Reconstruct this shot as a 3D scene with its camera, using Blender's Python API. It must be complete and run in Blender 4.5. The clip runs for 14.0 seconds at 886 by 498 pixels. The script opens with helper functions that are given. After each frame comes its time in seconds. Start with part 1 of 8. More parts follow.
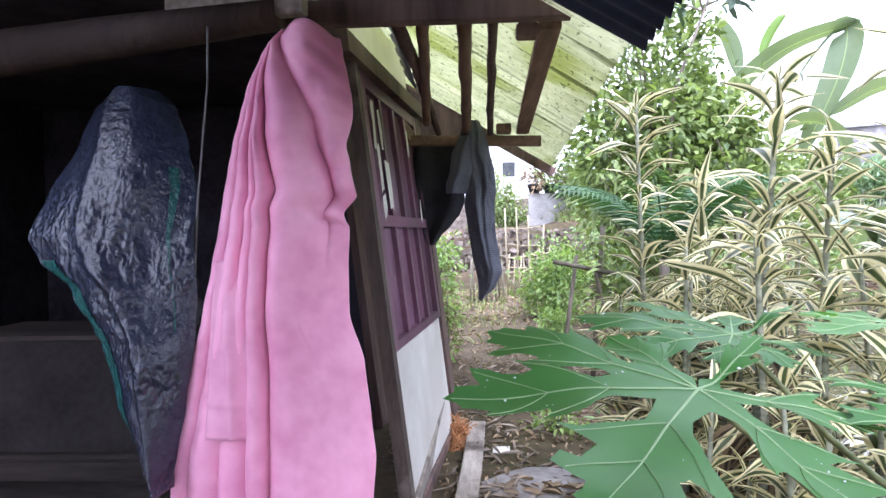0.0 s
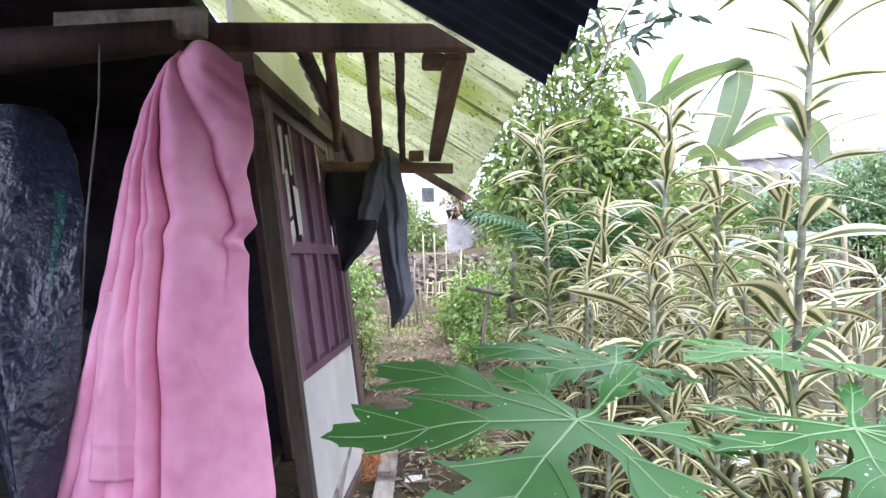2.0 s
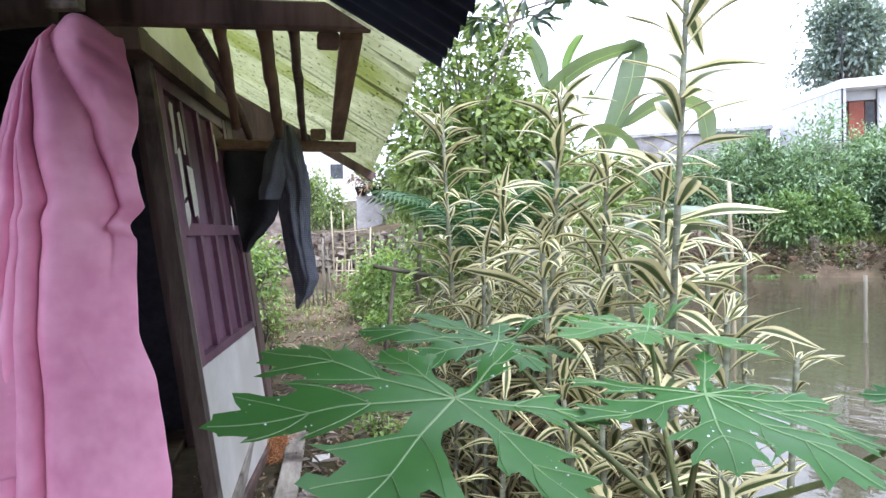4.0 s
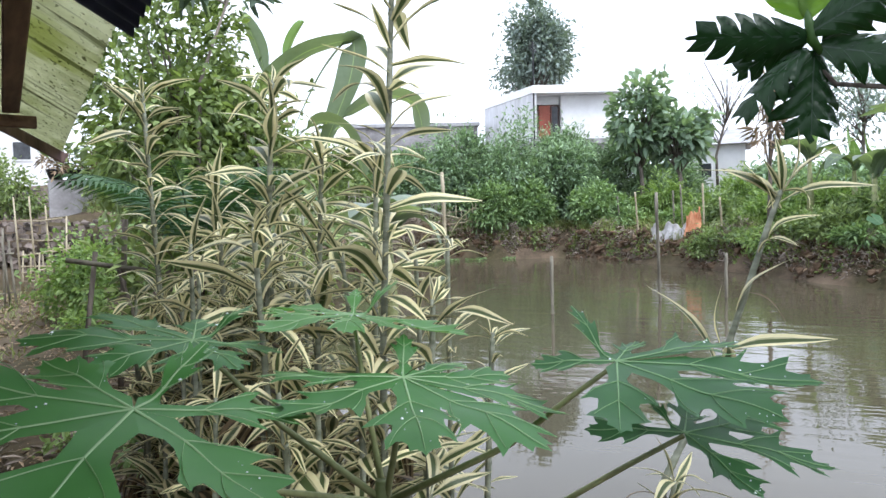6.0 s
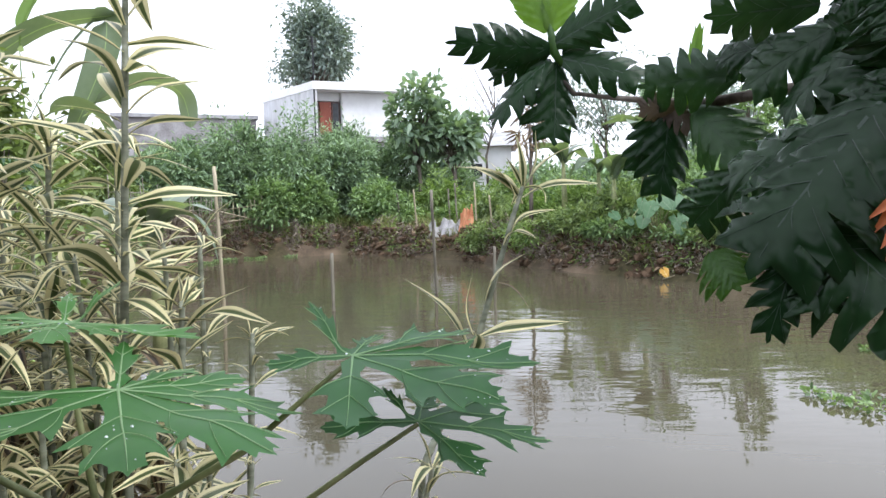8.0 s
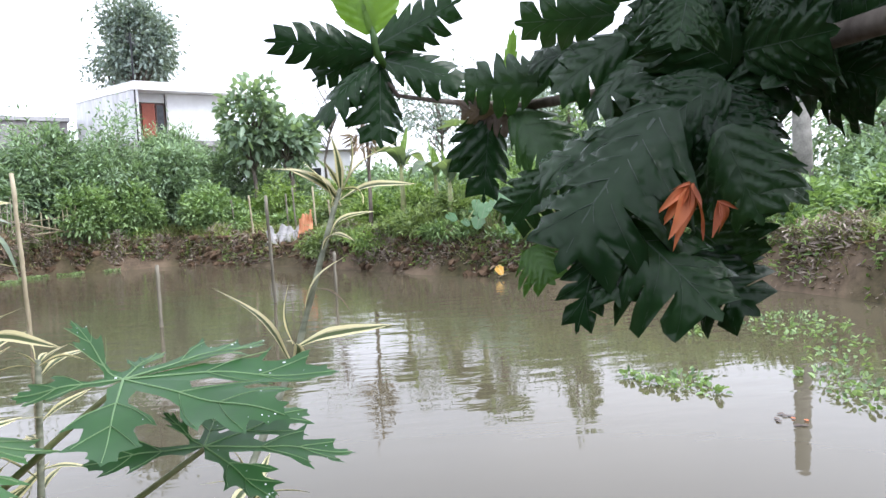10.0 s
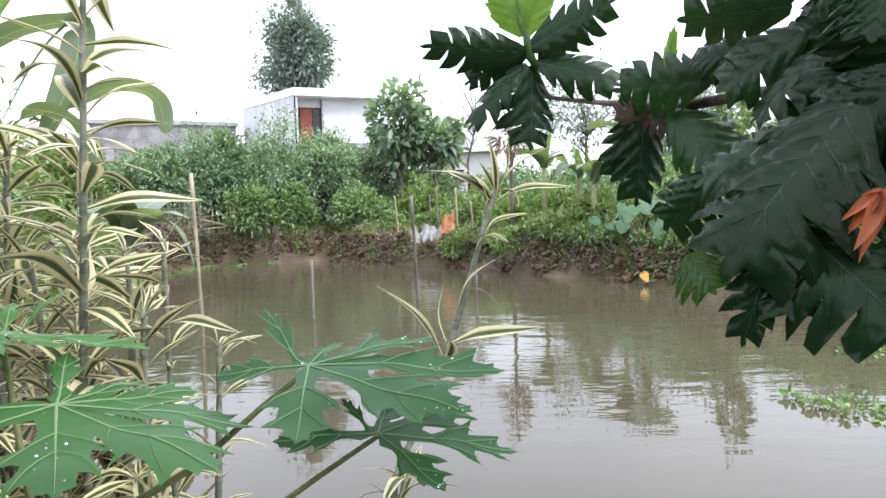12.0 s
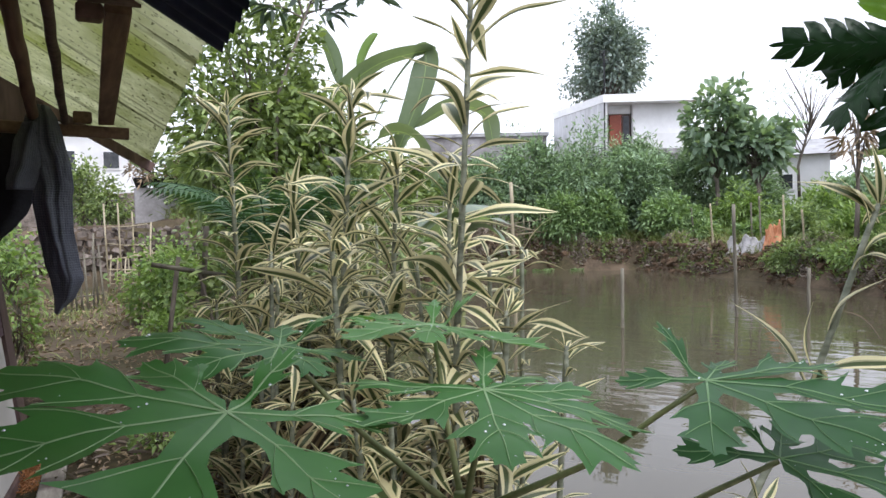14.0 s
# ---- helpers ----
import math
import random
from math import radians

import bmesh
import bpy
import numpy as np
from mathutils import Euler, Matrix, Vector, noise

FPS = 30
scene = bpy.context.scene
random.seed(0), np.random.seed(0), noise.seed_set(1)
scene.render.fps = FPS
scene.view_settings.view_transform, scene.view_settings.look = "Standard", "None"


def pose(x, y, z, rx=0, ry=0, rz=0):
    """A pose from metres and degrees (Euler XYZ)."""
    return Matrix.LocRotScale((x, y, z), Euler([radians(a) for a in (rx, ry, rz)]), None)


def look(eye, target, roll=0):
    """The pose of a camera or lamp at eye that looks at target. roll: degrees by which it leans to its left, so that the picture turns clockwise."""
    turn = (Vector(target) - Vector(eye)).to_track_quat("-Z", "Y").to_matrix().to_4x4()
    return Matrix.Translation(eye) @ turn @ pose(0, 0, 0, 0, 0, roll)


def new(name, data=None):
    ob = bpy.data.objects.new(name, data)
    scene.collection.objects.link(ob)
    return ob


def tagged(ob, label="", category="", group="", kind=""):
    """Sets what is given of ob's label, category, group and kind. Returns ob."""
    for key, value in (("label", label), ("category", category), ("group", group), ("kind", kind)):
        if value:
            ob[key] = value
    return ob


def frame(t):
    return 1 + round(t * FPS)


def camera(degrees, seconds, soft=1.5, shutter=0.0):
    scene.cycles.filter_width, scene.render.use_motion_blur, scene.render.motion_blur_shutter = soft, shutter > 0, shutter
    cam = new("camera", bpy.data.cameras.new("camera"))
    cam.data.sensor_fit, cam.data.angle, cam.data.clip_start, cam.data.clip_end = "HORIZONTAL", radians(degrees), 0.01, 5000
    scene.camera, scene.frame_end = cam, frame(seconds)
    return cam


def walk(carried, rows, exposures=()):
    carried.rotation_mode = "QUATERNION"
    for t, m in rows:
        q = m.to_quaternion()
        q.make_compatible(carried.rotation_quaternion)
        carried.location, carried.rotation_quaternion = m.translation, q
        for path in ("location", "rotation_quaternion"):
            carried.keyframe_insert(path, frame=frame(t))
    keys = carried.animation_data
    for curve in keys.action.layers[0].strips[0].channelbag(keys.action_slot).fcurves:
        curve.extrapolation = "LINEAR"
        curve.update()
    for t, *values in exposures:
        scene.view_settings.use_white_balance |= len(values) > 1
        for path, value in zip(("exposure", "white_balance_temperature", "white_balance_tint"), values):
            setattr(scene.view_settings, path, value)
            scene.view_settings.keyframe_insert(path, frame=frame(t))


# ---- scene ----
cam = camera(66.6, 14.0)
SKY = 1.15
PATH = [
    (0, (-0.043, 0.059, 1.465), (-0.103, 2.058, 1.416), -0.8),
    (0.5, (-0.021, 0.075, 1.462), (-0.006, 2.074, 1.424), -0.6),
    (1, (-0.001, 0.082, 1.458), (0.097, 2.079, 1.416), -0.5),
    (1.5, (0.014, 0.082, 1.463), (0.178, 2.075, 1.430), -0.5),
    (2, (0.012, 0.068, 1.476), (0.188, 2.060, 1.497), -0.7),
    (2.2, (0.010, 0.050, 1.481), (0.179, 2.042, 1.537), -1.1),
    (2.6, (0.014, 0.043, 1.484), (0.196, 2.033, 1.557), -1.2),
    (3, (0.023, 0.037, 1.487), (0.240, 2.024, 1.540), -1.3),
    (3.4, (0.035, 0.033, 1.490), (0.315, 2.014, 1.500), -1.4),
    (3.8, (0.049, 0.033, 1.491), (0.421, 1.998, 1.455), -1.5),
    (4.3, (0.065, 0.039, 1.492), (0.603, 1.965, 1.418), -1.6),
    (4.5, (0.073, 0.060, 1.489), (0.687, 1.962, 1.408), -1.9),
    (5, (0.084, 0.068, 1.492), (0.925, 1.881, 1.413), -1.4),
    (5.5, (0.097, 0.064, 1.492), (1.098, 1.793, 1.391), -1.3),
    (6, (0.115, 0.049, 1.491), (1.268, 1.679, 1.380), -1.6),
    (6.5, (0.130, 0.041, 1.490), (1.420, 1.566, 1.374), -1.5),
    (7, (0.148, 0.039, 1.487), (1.540, 1.471, 1.373), -1.3),
    (7.5, (0.172, 0.030, 1.482), (1.678, 1.338, 1.349), -1.2),
    (8, (0.197, 0.015, 1.482), (1.800, 1.204, 1.345), -1.5),
    (8.5, (0.218, -0.023, 1.486), (1.929, 1.002, 1.346), -1.7),
    (8.7, (0.255, -0.011, 1.478), (2.004, 0.949, 1.334), -2.1),
    (9.1, (0.267, -0.018, 1.477), (2.070, 0.835, 1.331), -2.4),
    (9.5, (0.277, -0.023, 1.475), (2.105, 0.775, 1.329), -2.6),
    (9.9, (0.284, -0.026, 1.472), (2.117, 0.762, 1.330), -2.7),
    (10.3, (0.288, -0.026, 1.470), (2.110, 0.787, 1.335), -2.7),
    (10.8, (0.287, -0.023, 1.469), (2.079, 0.856, 1.349), -2.5),
    (11, (0.285, -0.020, 1.471), (2.063, 0.889, 1.357), -2.4),
    (11.5, (0.271, -0.004, 1.472), (1.981, 1.026, 1.351), -2.2),
    (12, (0.253, 0.012, 1.474), (1.887, 1.159, 1.354), -1.8),
    (12.5, (0.223, 0.026, 1.480), (1.728, 1.338, 1.361), -2.1),
    (13, (0.212, 0.051, 1.480), (1.597, 1.490, 1.368), -1.9),
    (13.5, (0.177, 0.077, 1.484), (1.359, 1.687, 1.393), -2.1),
    (14, (0.092, 0.066, 1.495), (1.081, 1.802, 1.417), -1.0),
]
from mathutils.geometry import delaunay_2d_cdt
walk(cam, [(t, look(eye, target, roll)) for t, eye, target, roll in PATH],
     [(0.0, 2.05, 5650, 20), (1.5, 1.95, 5700, 18), (2.2, 1.9, 5700, 18), (4.3, 1.55, 5700, 14), (5.0, 1.4, 5750, 13), (6.5, 0.95, 6000, 11), (8.5, 1.05, 6100, 13), (11.0, 1.45, 6100, 14), (12.5, 1.05, 6100, 13), (14.0, 0.75, 6150, 14)])

# ---- world and light: bright overcast ----
world = bpy.data.worlds.new("overcast_sky")
scene.world = world
world.use_nodes = True
wn, wl = world.node_tree.nodes, world.node_tree.links
wn.clear()
sky = wn.new("ShaderNodeTexSky")
sky.sky_type, sky.sun_disc = "NISHITA", False
sky.sun_elevation, sky.sun_rotation = radians(53), radians(166)
sky.dust_density, sky.air_density = 4.0, 1.0
scaled = wn.new("ShaderNodeMix")
scaled.data_type, scaled.blend_type = "RGBA", "MULTIPLY"
scaled.inputs["Factor"].default_value = 1.0
scaled.inputs[7].default_value = (0.10, 0.10, 0.10, 1)
cover = wn.new("ShaderNodeMix")
cover.data_type = "RGBA"
cover.inputs["Factor"].default_value = 0.82
geo_w = wn.new("ShaderNodeTexCoord")
cloud = wn.new("ShaderNodeTexNoise")
cloud.inputs["Scale"].default_value, cloud.inputs["Detail"].default_value = 2.2, 5
cloud_ramp = wn.new("ShaderNodeValToRGB")
cloud_ramp.color_ramp.elements[0].position, cloud_ramp.color_ramp.elements[0].color = 0.3, (0.83, 0.865, 0.94, 1)
cloud_ramp.color_ramp.elements[1].position, cloud_ramp.color_ramp.elements[1].color = 0.7, (1.01, 1.025, 1.07, 1)
background, out_w = wn.new("ShaderNodeBackground"), wn.new("ShaderNodeOutputWorld")
background.inputs["Strength"].default_value = SKY
wl.new(sky.outputs[0], scaled.inputs[6])
wl.new(geo_w.outputs["Generated"], cloud.inputs["Vector"])
wl.new(cloud.outputs[0], cloud_ramp.inputs[0])
wl.new(scaled.outputs[2], cover.inputs[6])
wl.new(cloud_ramp.outputs[0], cover.inputs[7])
wl.new(cover.outputs[2], background.inputs[0])
wl.new(background.outputs[0], out_w.inputs[0])

sun = new("sun", bpy.data.lights.new("sun", "SUN"))
sun.data.energy, sun.data.angle, sun.data.color = 1.5, radians(45), (1.0, 0.98, 0.95)
sun.matrix_world = look((4, -16, 22), (0, 0, 0))


# ---- materials ----
def material(name, low, high, rough=0.7, scale=6.0, bump=0.3, fine=8.0, metal=0.0, stretch=(1, 1, 1), spec=0.4, stain=None, island=False):
    """A surface of two tones, broken up at two scales, with fine relief."""
    m = bpy.data.materials.new(name)
    m.use_nodes = True
    n, l = m.node_tree.nodes, m.node_tree.links
    b = n["Principled BSDF"]
    co = n.new("ShaderNodeTexCoord")
    mp = n.new("ShaderNodeMapping")
    mp.inputs["Scale"].default_value = stretch
    l.new(co.outputs["Object"], mp.inputs[0])
    big, small = n.new("ShaderNodeTexNoise"), n.new("ShaderNodeTexNoise")
    big.inputs["Scale"].default_value, big.inputs["Detail"].default_value = scale, 6
    small.inputs["Scale"].default_value, small.inputs["Detail"].default_value = scale * fine, 4
    l.new(mp.outputs[0], big.inputs["Vector"])
    l.new(mp.outputs[0], small.inputs["Vector"])
    add = n.new("ShaderNodeMath")
    add.operation = "MULTIPLY_ADD"
    add.inputs[1].default_value = 0.45
    l.new(small.outputs[0], add.inputs[0])
    l.new(big.outputs[0], add.inputs[2])
    ramp = n.new("ShaderNodeValToRGB")
    ramp.color_ramp.elements[0].position, ramp.color_ramp.elements[0].color = 0.52, (*low, 1)
    ramp.color_ramp.elements[1].position, ramp.color_ramp.elements[1].color = 0.92, (*high, 1)
    l.new(add.outputs[0], ramp.inputs[0])
    colour = ramp.outputs[0]
    if stain:
        patch = n.new("ShaderNodeTexNoise")
        patch.inputs["Scale"].default_value, patch.inputs["Detail"].default_value = scale * 0.6, 8
        l.new(co.outputs["Object"], patch.inputs["Vector"])
        edge = n.new("ShaderNodeValToRGB")
        edge.color_ramp.elements[0].position, edge.color_ramp.elements[1].position = 0.52, 0.66
        l.new(patch.outputs[0], edge.inputs[0])
        mix = n.new("ShaderNodeMix")
        mix.data_type = "RGBA"
        mix.inputs[7].default_value = (*stain, 1)
        l.new(edge.outputs[0], mix.inputs[0])
        l.new(colour, mix.inputs[6])
        colour = mix.outputs[2]
    rnd = n.new("ShaderNodeNewGeometry" if island else "ShaderNodeObjectInfo")
    hue = n.new("ShaderNodeHueSaturation")
    vary = n.new("ShaderNodeMapRange")
    vary.inputs["To Min"].default_value, vary.inputs["To Max"].default_value = 0.8, 1.2
    l.new(rnd.outputs["Random Per Island" if island else "Random"], vary.inputs[0])
    l.new(vary.outputs[0], hue.inputs["Value"])
    l.new(colour, hue.inputs["Color"])
    l.new(hue.outputs[0], b.inputs["Base Color"])
    b.inputs["Roughness"].default_value, b.inputs["Metallic"].default_value = rough, metal
    b.inputs["Specular IOR Level"].default_value = spec
    bp = n.new("ShaderNodeBump")
    bp.inputs["Strength"].default_value, bp.inputs["Distance"].default_value = bump, 0.02
    l.new(add.outputs[0], bp.inputs["Height"])
    l.new(bp.outputs[0], b.inputs["Normal"])
    return m


def leaf_material(name, dark, light, rough=0.45, through_light=0.25, island=True, vein=None, spec=0.4):
    """Thin leaf: glossy skin, light that comes through, tone varied leaf by leaf; vein: colour of the ribs, drawn along the leaf's own axes."""
    m = bpy.data.materials.new(name)
    m.use_nodes = True
    n, l = m.node_tree.nodes, m.node_tree.links
    b, out = n["Principled BSDF"], n["Material Output"]
    rnd = n.new("ShaderNodeNewGeometry" if island else "ShaderNodeObjectInfo")
    noise_n = n.new("ShaderNodeTexNoise")
    noise_n.inputs["Scale"].default_value, noise_n.inputs["Detail"].default_value = (1.2 if island else 14.0), 5
    co = n.new("ShaderNodeTexCoord")
    l.new(co.outputs["Object"], noise_n.inputs["Vector"])
    av = n.new("ShaderNodeMath")
    av.operation = "MULTIPLY_ADD"
    av.inputs[1].default_value = 0.6
    l.new(rnd.outputs["Random Per Island" if island else "Random"], av.inputs[0])
    half = n.new("ShaderNodeMath")
    half.operation = "MULTIPLY"
    half.inputs[1].default_value = 0.5
    l.new(noise_n.outputs[0], half.inputs[0])
    l.new(half.outputs[0], av.inputs[2])
    ramp = n.new("ShaderNodeValToRGB")
    ramp.color_ramp.elements[0].position, ramp.color_ramp.elements[0].color = 0.15, (*dark, 1)
    ramp.color_ramp.elements[1].position, ramp.color_ramp.elements[1].color = 0.85, (*light, 1)
    l.new(av.outputs[0], ramp.inputs[0])
    colour = ramp.outputs[0]
    if vein:
        uv = n.new("ShaderNodeUVMap")
        sep = n.new("ShaderNodeSeparateXYZ")
        l.new(uv.outputs[0], sep.inputs[0])
        # midrib: distance from the leaf's axis
        c = n.new("ShaderNodeMath"); c.operation = "SUBTRACT"; c.inputs[1].default_value = 0.5
        a = n.new("ShaderNodeMath"); a.operation = "ABSOLUTE"
        l.new(sep.outputs[0], c.inputs[0]); l.new(c.outputs[0], a.inputs[0])
        mid = n.new("ShaderNodeMapRange")
        mid.inputs["From Min"].default_value, mid.inputs["From Max"].default_value = 0.006, 0.025
        mid.inputs["To Min"].default_value, mid.inputs["To Max"].default_value = 1.0, 0.0
        l.new(a.outputs[0], mid.inputs[0])
        # side ribs: one to each lobe, thinning outwards
        fr = n.new("ShaderNodeMath"); fr.operation = "FRACT"
        l.new(sep.outputs[1], fr.inputs[0])
        s1 = n.new("ShaderNodeMath"); s1.operation = "SUBTRACT"; s1.inputs[1].default_value = 0.6
        s2 = n.new("ShaderNodeMath"); s2.operation = "ABSOLUTE"
        l.new(fr.outputs[0], s1.inputs[0]); l.new(s1.outputs[0], s2.inputs[0])
        side = n.new("ShaderNodeMapRange")
        side.inputs["From Min"].default_value, side.inputs["From Max"].default_value = 0.004, 0.035
        side.inputs["To Min"].default_value, side.inputs["To Max"].default_value = 0.55, 0.0
        l.new(s2.outputs[0], side.inputs[0])
        thin = n.new("ShaderNodeMapRange")
        thin.inputs["From Min"].default_value, thin.inputs["From Max"].default_value = 0.1, 0.5
        thin.inputs["To Min"].default_value, thin.inputs["To Max"].default_value = 1.0, 0.15
        l.new(a.outputs[0], thin.inputs[0])
        sm = n.new("ShaderNodeMath"); sm.operation = "MULTIPLY"
        l.new(side.outputs[0], sm.inputs[0]); l.new(thin.outputs[0], sm.inputs[1])
        mx = n.new("ShaderNodeMath"); mx.operation = "MAXIMUM"
        l.new(mid.outputs[0], mx.inputs[0]); l.new(sm.outputs[0], mx.inputs[1])
        mix = n.new("ShaderNodeMix"); mix.data_type = "RGBA"
        mix.inputs[7].default_value = (*vein, 1)
        l.new(mx.outputs[0], mix.inputs[0]); l.new(colour, mix.inputs[6])
        colour = mix.outputs[2]
        bp = n.new("ShaderNodeBump")
        bp.inputs["Strength"].default_value, bp.inputs["Distance"].default_value = 0.5, 0.006
        l.new(mx.outputs[0], bp.inputs["Height"])
        l.new(bp.outputs[0], b.inputs["Normal"])
    l.new(colour, b.inputs["Base Color"])
    b.inputs["Roughness"].default_value, b.inputs["Specular IOR Level"].default_value = rough, spec
    tr = n.new("ShaderNodeBsdfTranslucent")
    bright = n.new("ShaderNodeMix"); bright.data_type, bright.blend_type = "RGBA", "MULTIPLY"
    bright.inputs[0].default_value = 1.0
    bright.inputs[7].default_value = (1.6, 1.7, 0.7, 1)
    l.new(colour, bright.inputs[6]); l.new(bright.outputs[2], tr.inputs[0])
    ms = n.new("ShaderNodeMixShader")
    ms.inputs[0].default_value = through_light
    l.new(b.outputs[0], ms.inputs[1]); l.new(tr.outputs[0], ms.inputs[2])
    l.new(ms.outputs[0], out.inputs["Surface"])
    return m


def striped_leaf_material(name, middle, margin, dry=0.0):
    """Strap leaf with a green middle and broad pale margins, streaked along its length."""
    m = leaf_material(name, middle, middle, 0.4, 0.32, island=False)
    n, l = m.node_tree.nodes, m.node_tree.links
    b = n["Principled BSDF"]
    uv = n.new("ShaderNodeUVMap")
    sep = n.new("ShaderNodeSeparateXYZ")
    l.new(uv.outputs[0], sep.inputs[0])
    mp = n.new("ShaderNodeMapping")
    mp.inputs["Scale"].default_value = (9, 0.7, 1)
    l.new(uv.outputs[0], mp.inputs[0])
    streak = n.new("ShaderNodeTexNoise")
    streak.inputs["Scale"].default_value, streak.inputs["Detail"].default_value = 2.0, 3
    l.new(mp.outputs[0], streak.inputs["Vector"])
    c = n.new("ShaderNodeMath"); c.operation = "SUBTRACT"; c.inputs[1].default_value = 0.5
    a = n.new("ShaderNodeMath"); a.operation = "ABSOLUTE"
    l.new(sep.outputs[0], c.inputs[0]); l.new(c.outputs[0], a.inputs[0])
    s = n.new("ShaderNodeMath"); s.operation = "MULTIPLY_ADD"; s.inputs[1].default_value = 0.26
    l.new(streak.outputs[0], s.inputs[0]); l.new(a.outputs[0], s.inputs[2])
    ramp = n.new("ShaderNodeValToRGB")
    ramp.color_ramp.elements[0].position, ramp.color_ramp.elements[0].color = 0.30, (*middle, 1)
    ramp.color_ramp.elements[1].position, ramp.color_ramp.elements[1].color = 0.375, (*margin, 1)
    l.new(s.outputs[0], ramp.inputs[0])
    info = n.new("ShaderNodeObjectInfo")
    hue = n.new("ShaderNodeHueSaturation")
    vr = n.new("ShaderNodeMapRange")
    vr.inputs["To Min"].default_value, vr.inputs["To Max"].default_value = 0.75, 1.25
    l.new(info.outputs["Random"], vr.inputs[0]); l.new(vr.outputs[0], hue.inputs["Value"]); l.new(ramp.outputs[0], hue.inputs["Color"])
    l.new(hue.outputs[0], b.inputs["Base Color"])
    for node in n:
        if node.type == "BSDF_TRANSLUCENT":
            l.new(hue.outputs[0], node.inputs[0])
    return m


SOIL = material("damp_soil", (0.045, 0.034, 0.025), (0.15, 0.113, 0.078), 0.95, 1.3, 0.7, 9, spec=0.08)
CLOD = material("brown_earth_clod", (0.05, 0.034, 0.022), (0.17, 0.115, 0.075), 0.95, 5, 0.7, 8, spec=0.08)
WOOD_DARK = material("dark_weathered_wood", (0.045, 0.028, 0.026), (0.15, 0.096, 0.085), 0.75, 5, 0.5, 6, stretch=(1, 1, 0.15))
WOOD_BROWN = material("brown_timber", (0.075, 0.042, 0.03), (0.2, 0.12, 0.085), 0.7, 6, 0.4, 6, stretch=(1, 0.15, 1))
WOOD_OLD = material("grey_old_plank", (0.12, 0.1, 0.085), (0.38, 0.34, 0.3), 0.85, 6, 0.5, 7, stretch=(1, 0.2, 1), stain=(0.07, 0.055, 0.045))
WOOD_POST = material("worn_post", (0.016, 0.010, 0.010), (0.06, 0.042, 0.036), 0.8, 5, 0.5, 7, stretch=(1, 1, 0.2), stain=(0.03, 0.02, 0.018))
POST_PEELING = material("peeling_post", (0.03, 0.02, 0.018), (0.10, 0.075, 0.062), 0.8, 7, 0.5, 7, stretch=(1, 1, 0.25), stain=(0.17, 0.145, 0.125))
PURPLE = material("purple_brown_paint", (0.10, 0.040, 0.072), (0.165, 0.075, 0.125), 0.5, 3, 0.15, 9, stain=(0.1, 0.06, 0.08))
WHITE_BOARD = material("white_painted_board", (0.62, 0.595, 0.56), (0.74, 0.715, 0.68), 0.6, 2, 0.08, 9, stain=(0.58, 0.55, 0.51))
PINK = material("pink_fabric", (0.66, 0.255, 0.41), (0.84, 0.42, 0.585), 0.45, 2.2, 0.06, 7, stain=(0.50, 0.17, 0.31))
# blue-grey plastic, darkened: the roof's shade is put into its base colour
TARP = material("blue_grey_tarpaulin_shade_darkened", (0.012, 0.016, 0.031), (0.025, 0.031, 0.053), 0.14, 26, 0.45, 3, spec=0.6)
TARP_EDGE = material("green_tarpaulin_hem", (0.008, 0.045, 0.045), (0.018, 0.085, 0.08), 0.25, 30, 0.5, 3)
# chest panel: near-black, with the store's shade put into the colour
CANVAS = material("shade_darkened_canvas", (0.008, 0.007, 0.007), (0.018, 0.016, 0.016), 0.8, 4, 0.3, 8, spec=0.08)
CLOTH_DARK = material("dark_blue_cloth", (0.007, 0.007, 0.010), (0.02, 0.021, 0.027), 0.85, 7, 0.3, 10)
def checked_material():
    """Dark woven cloth with thin pale checks."""
    m = material("dark_checked_cloth", (0.03, 0.033, 0.046), (0.075, 0.08, 0.105), 0.85, 7, 0.3, 10)
    n, l = m.node_tree.nodes, m.node_tree.links
    b = n["Principled BSDF"]
    base = b.inputs["Base Color"].links[0].from_socket
    uv, mp, br = n.new("ShaderNodeUVMap"), n.new("ShaderNodeMapping"), n.new("ShaderNodeTexBrick")
    mp.inputs["Scale"].default_value = (15, 84, 1)
    br.offset = 0.0
    br.inputs["Color1"].default_value = br.inputs["Color2"].default_value = (0, 0, 0, 1)
    br.inputs["Mortar"].default_value = (1, 1, 1, 1)
    br.inputs["Scale"].default_value, br.inputs["Mortar Size"].default_value = 1.0, 0.11
    br.inputs["Brick Width"].default_value, br.inputs["Row Height"].default_value = 1.0, 1.0
    l.new(uv.outputs[0], mp.inputs[0]); l.new(mp.outputs[0], br.inputs["Vector"])
    mix = n.new("ShaderNodeMix"); mix.data_type = "RGBA"
    mix.inputs[7].default_value = (0.105, 0.11, 0.135, 1)
    l.new(br.outputs["Color"], mix.inputs[0]); l.new(base, mix.inputs[6]); l.new(mix.outputs[2], b.inputs["Base Color"])
    return m


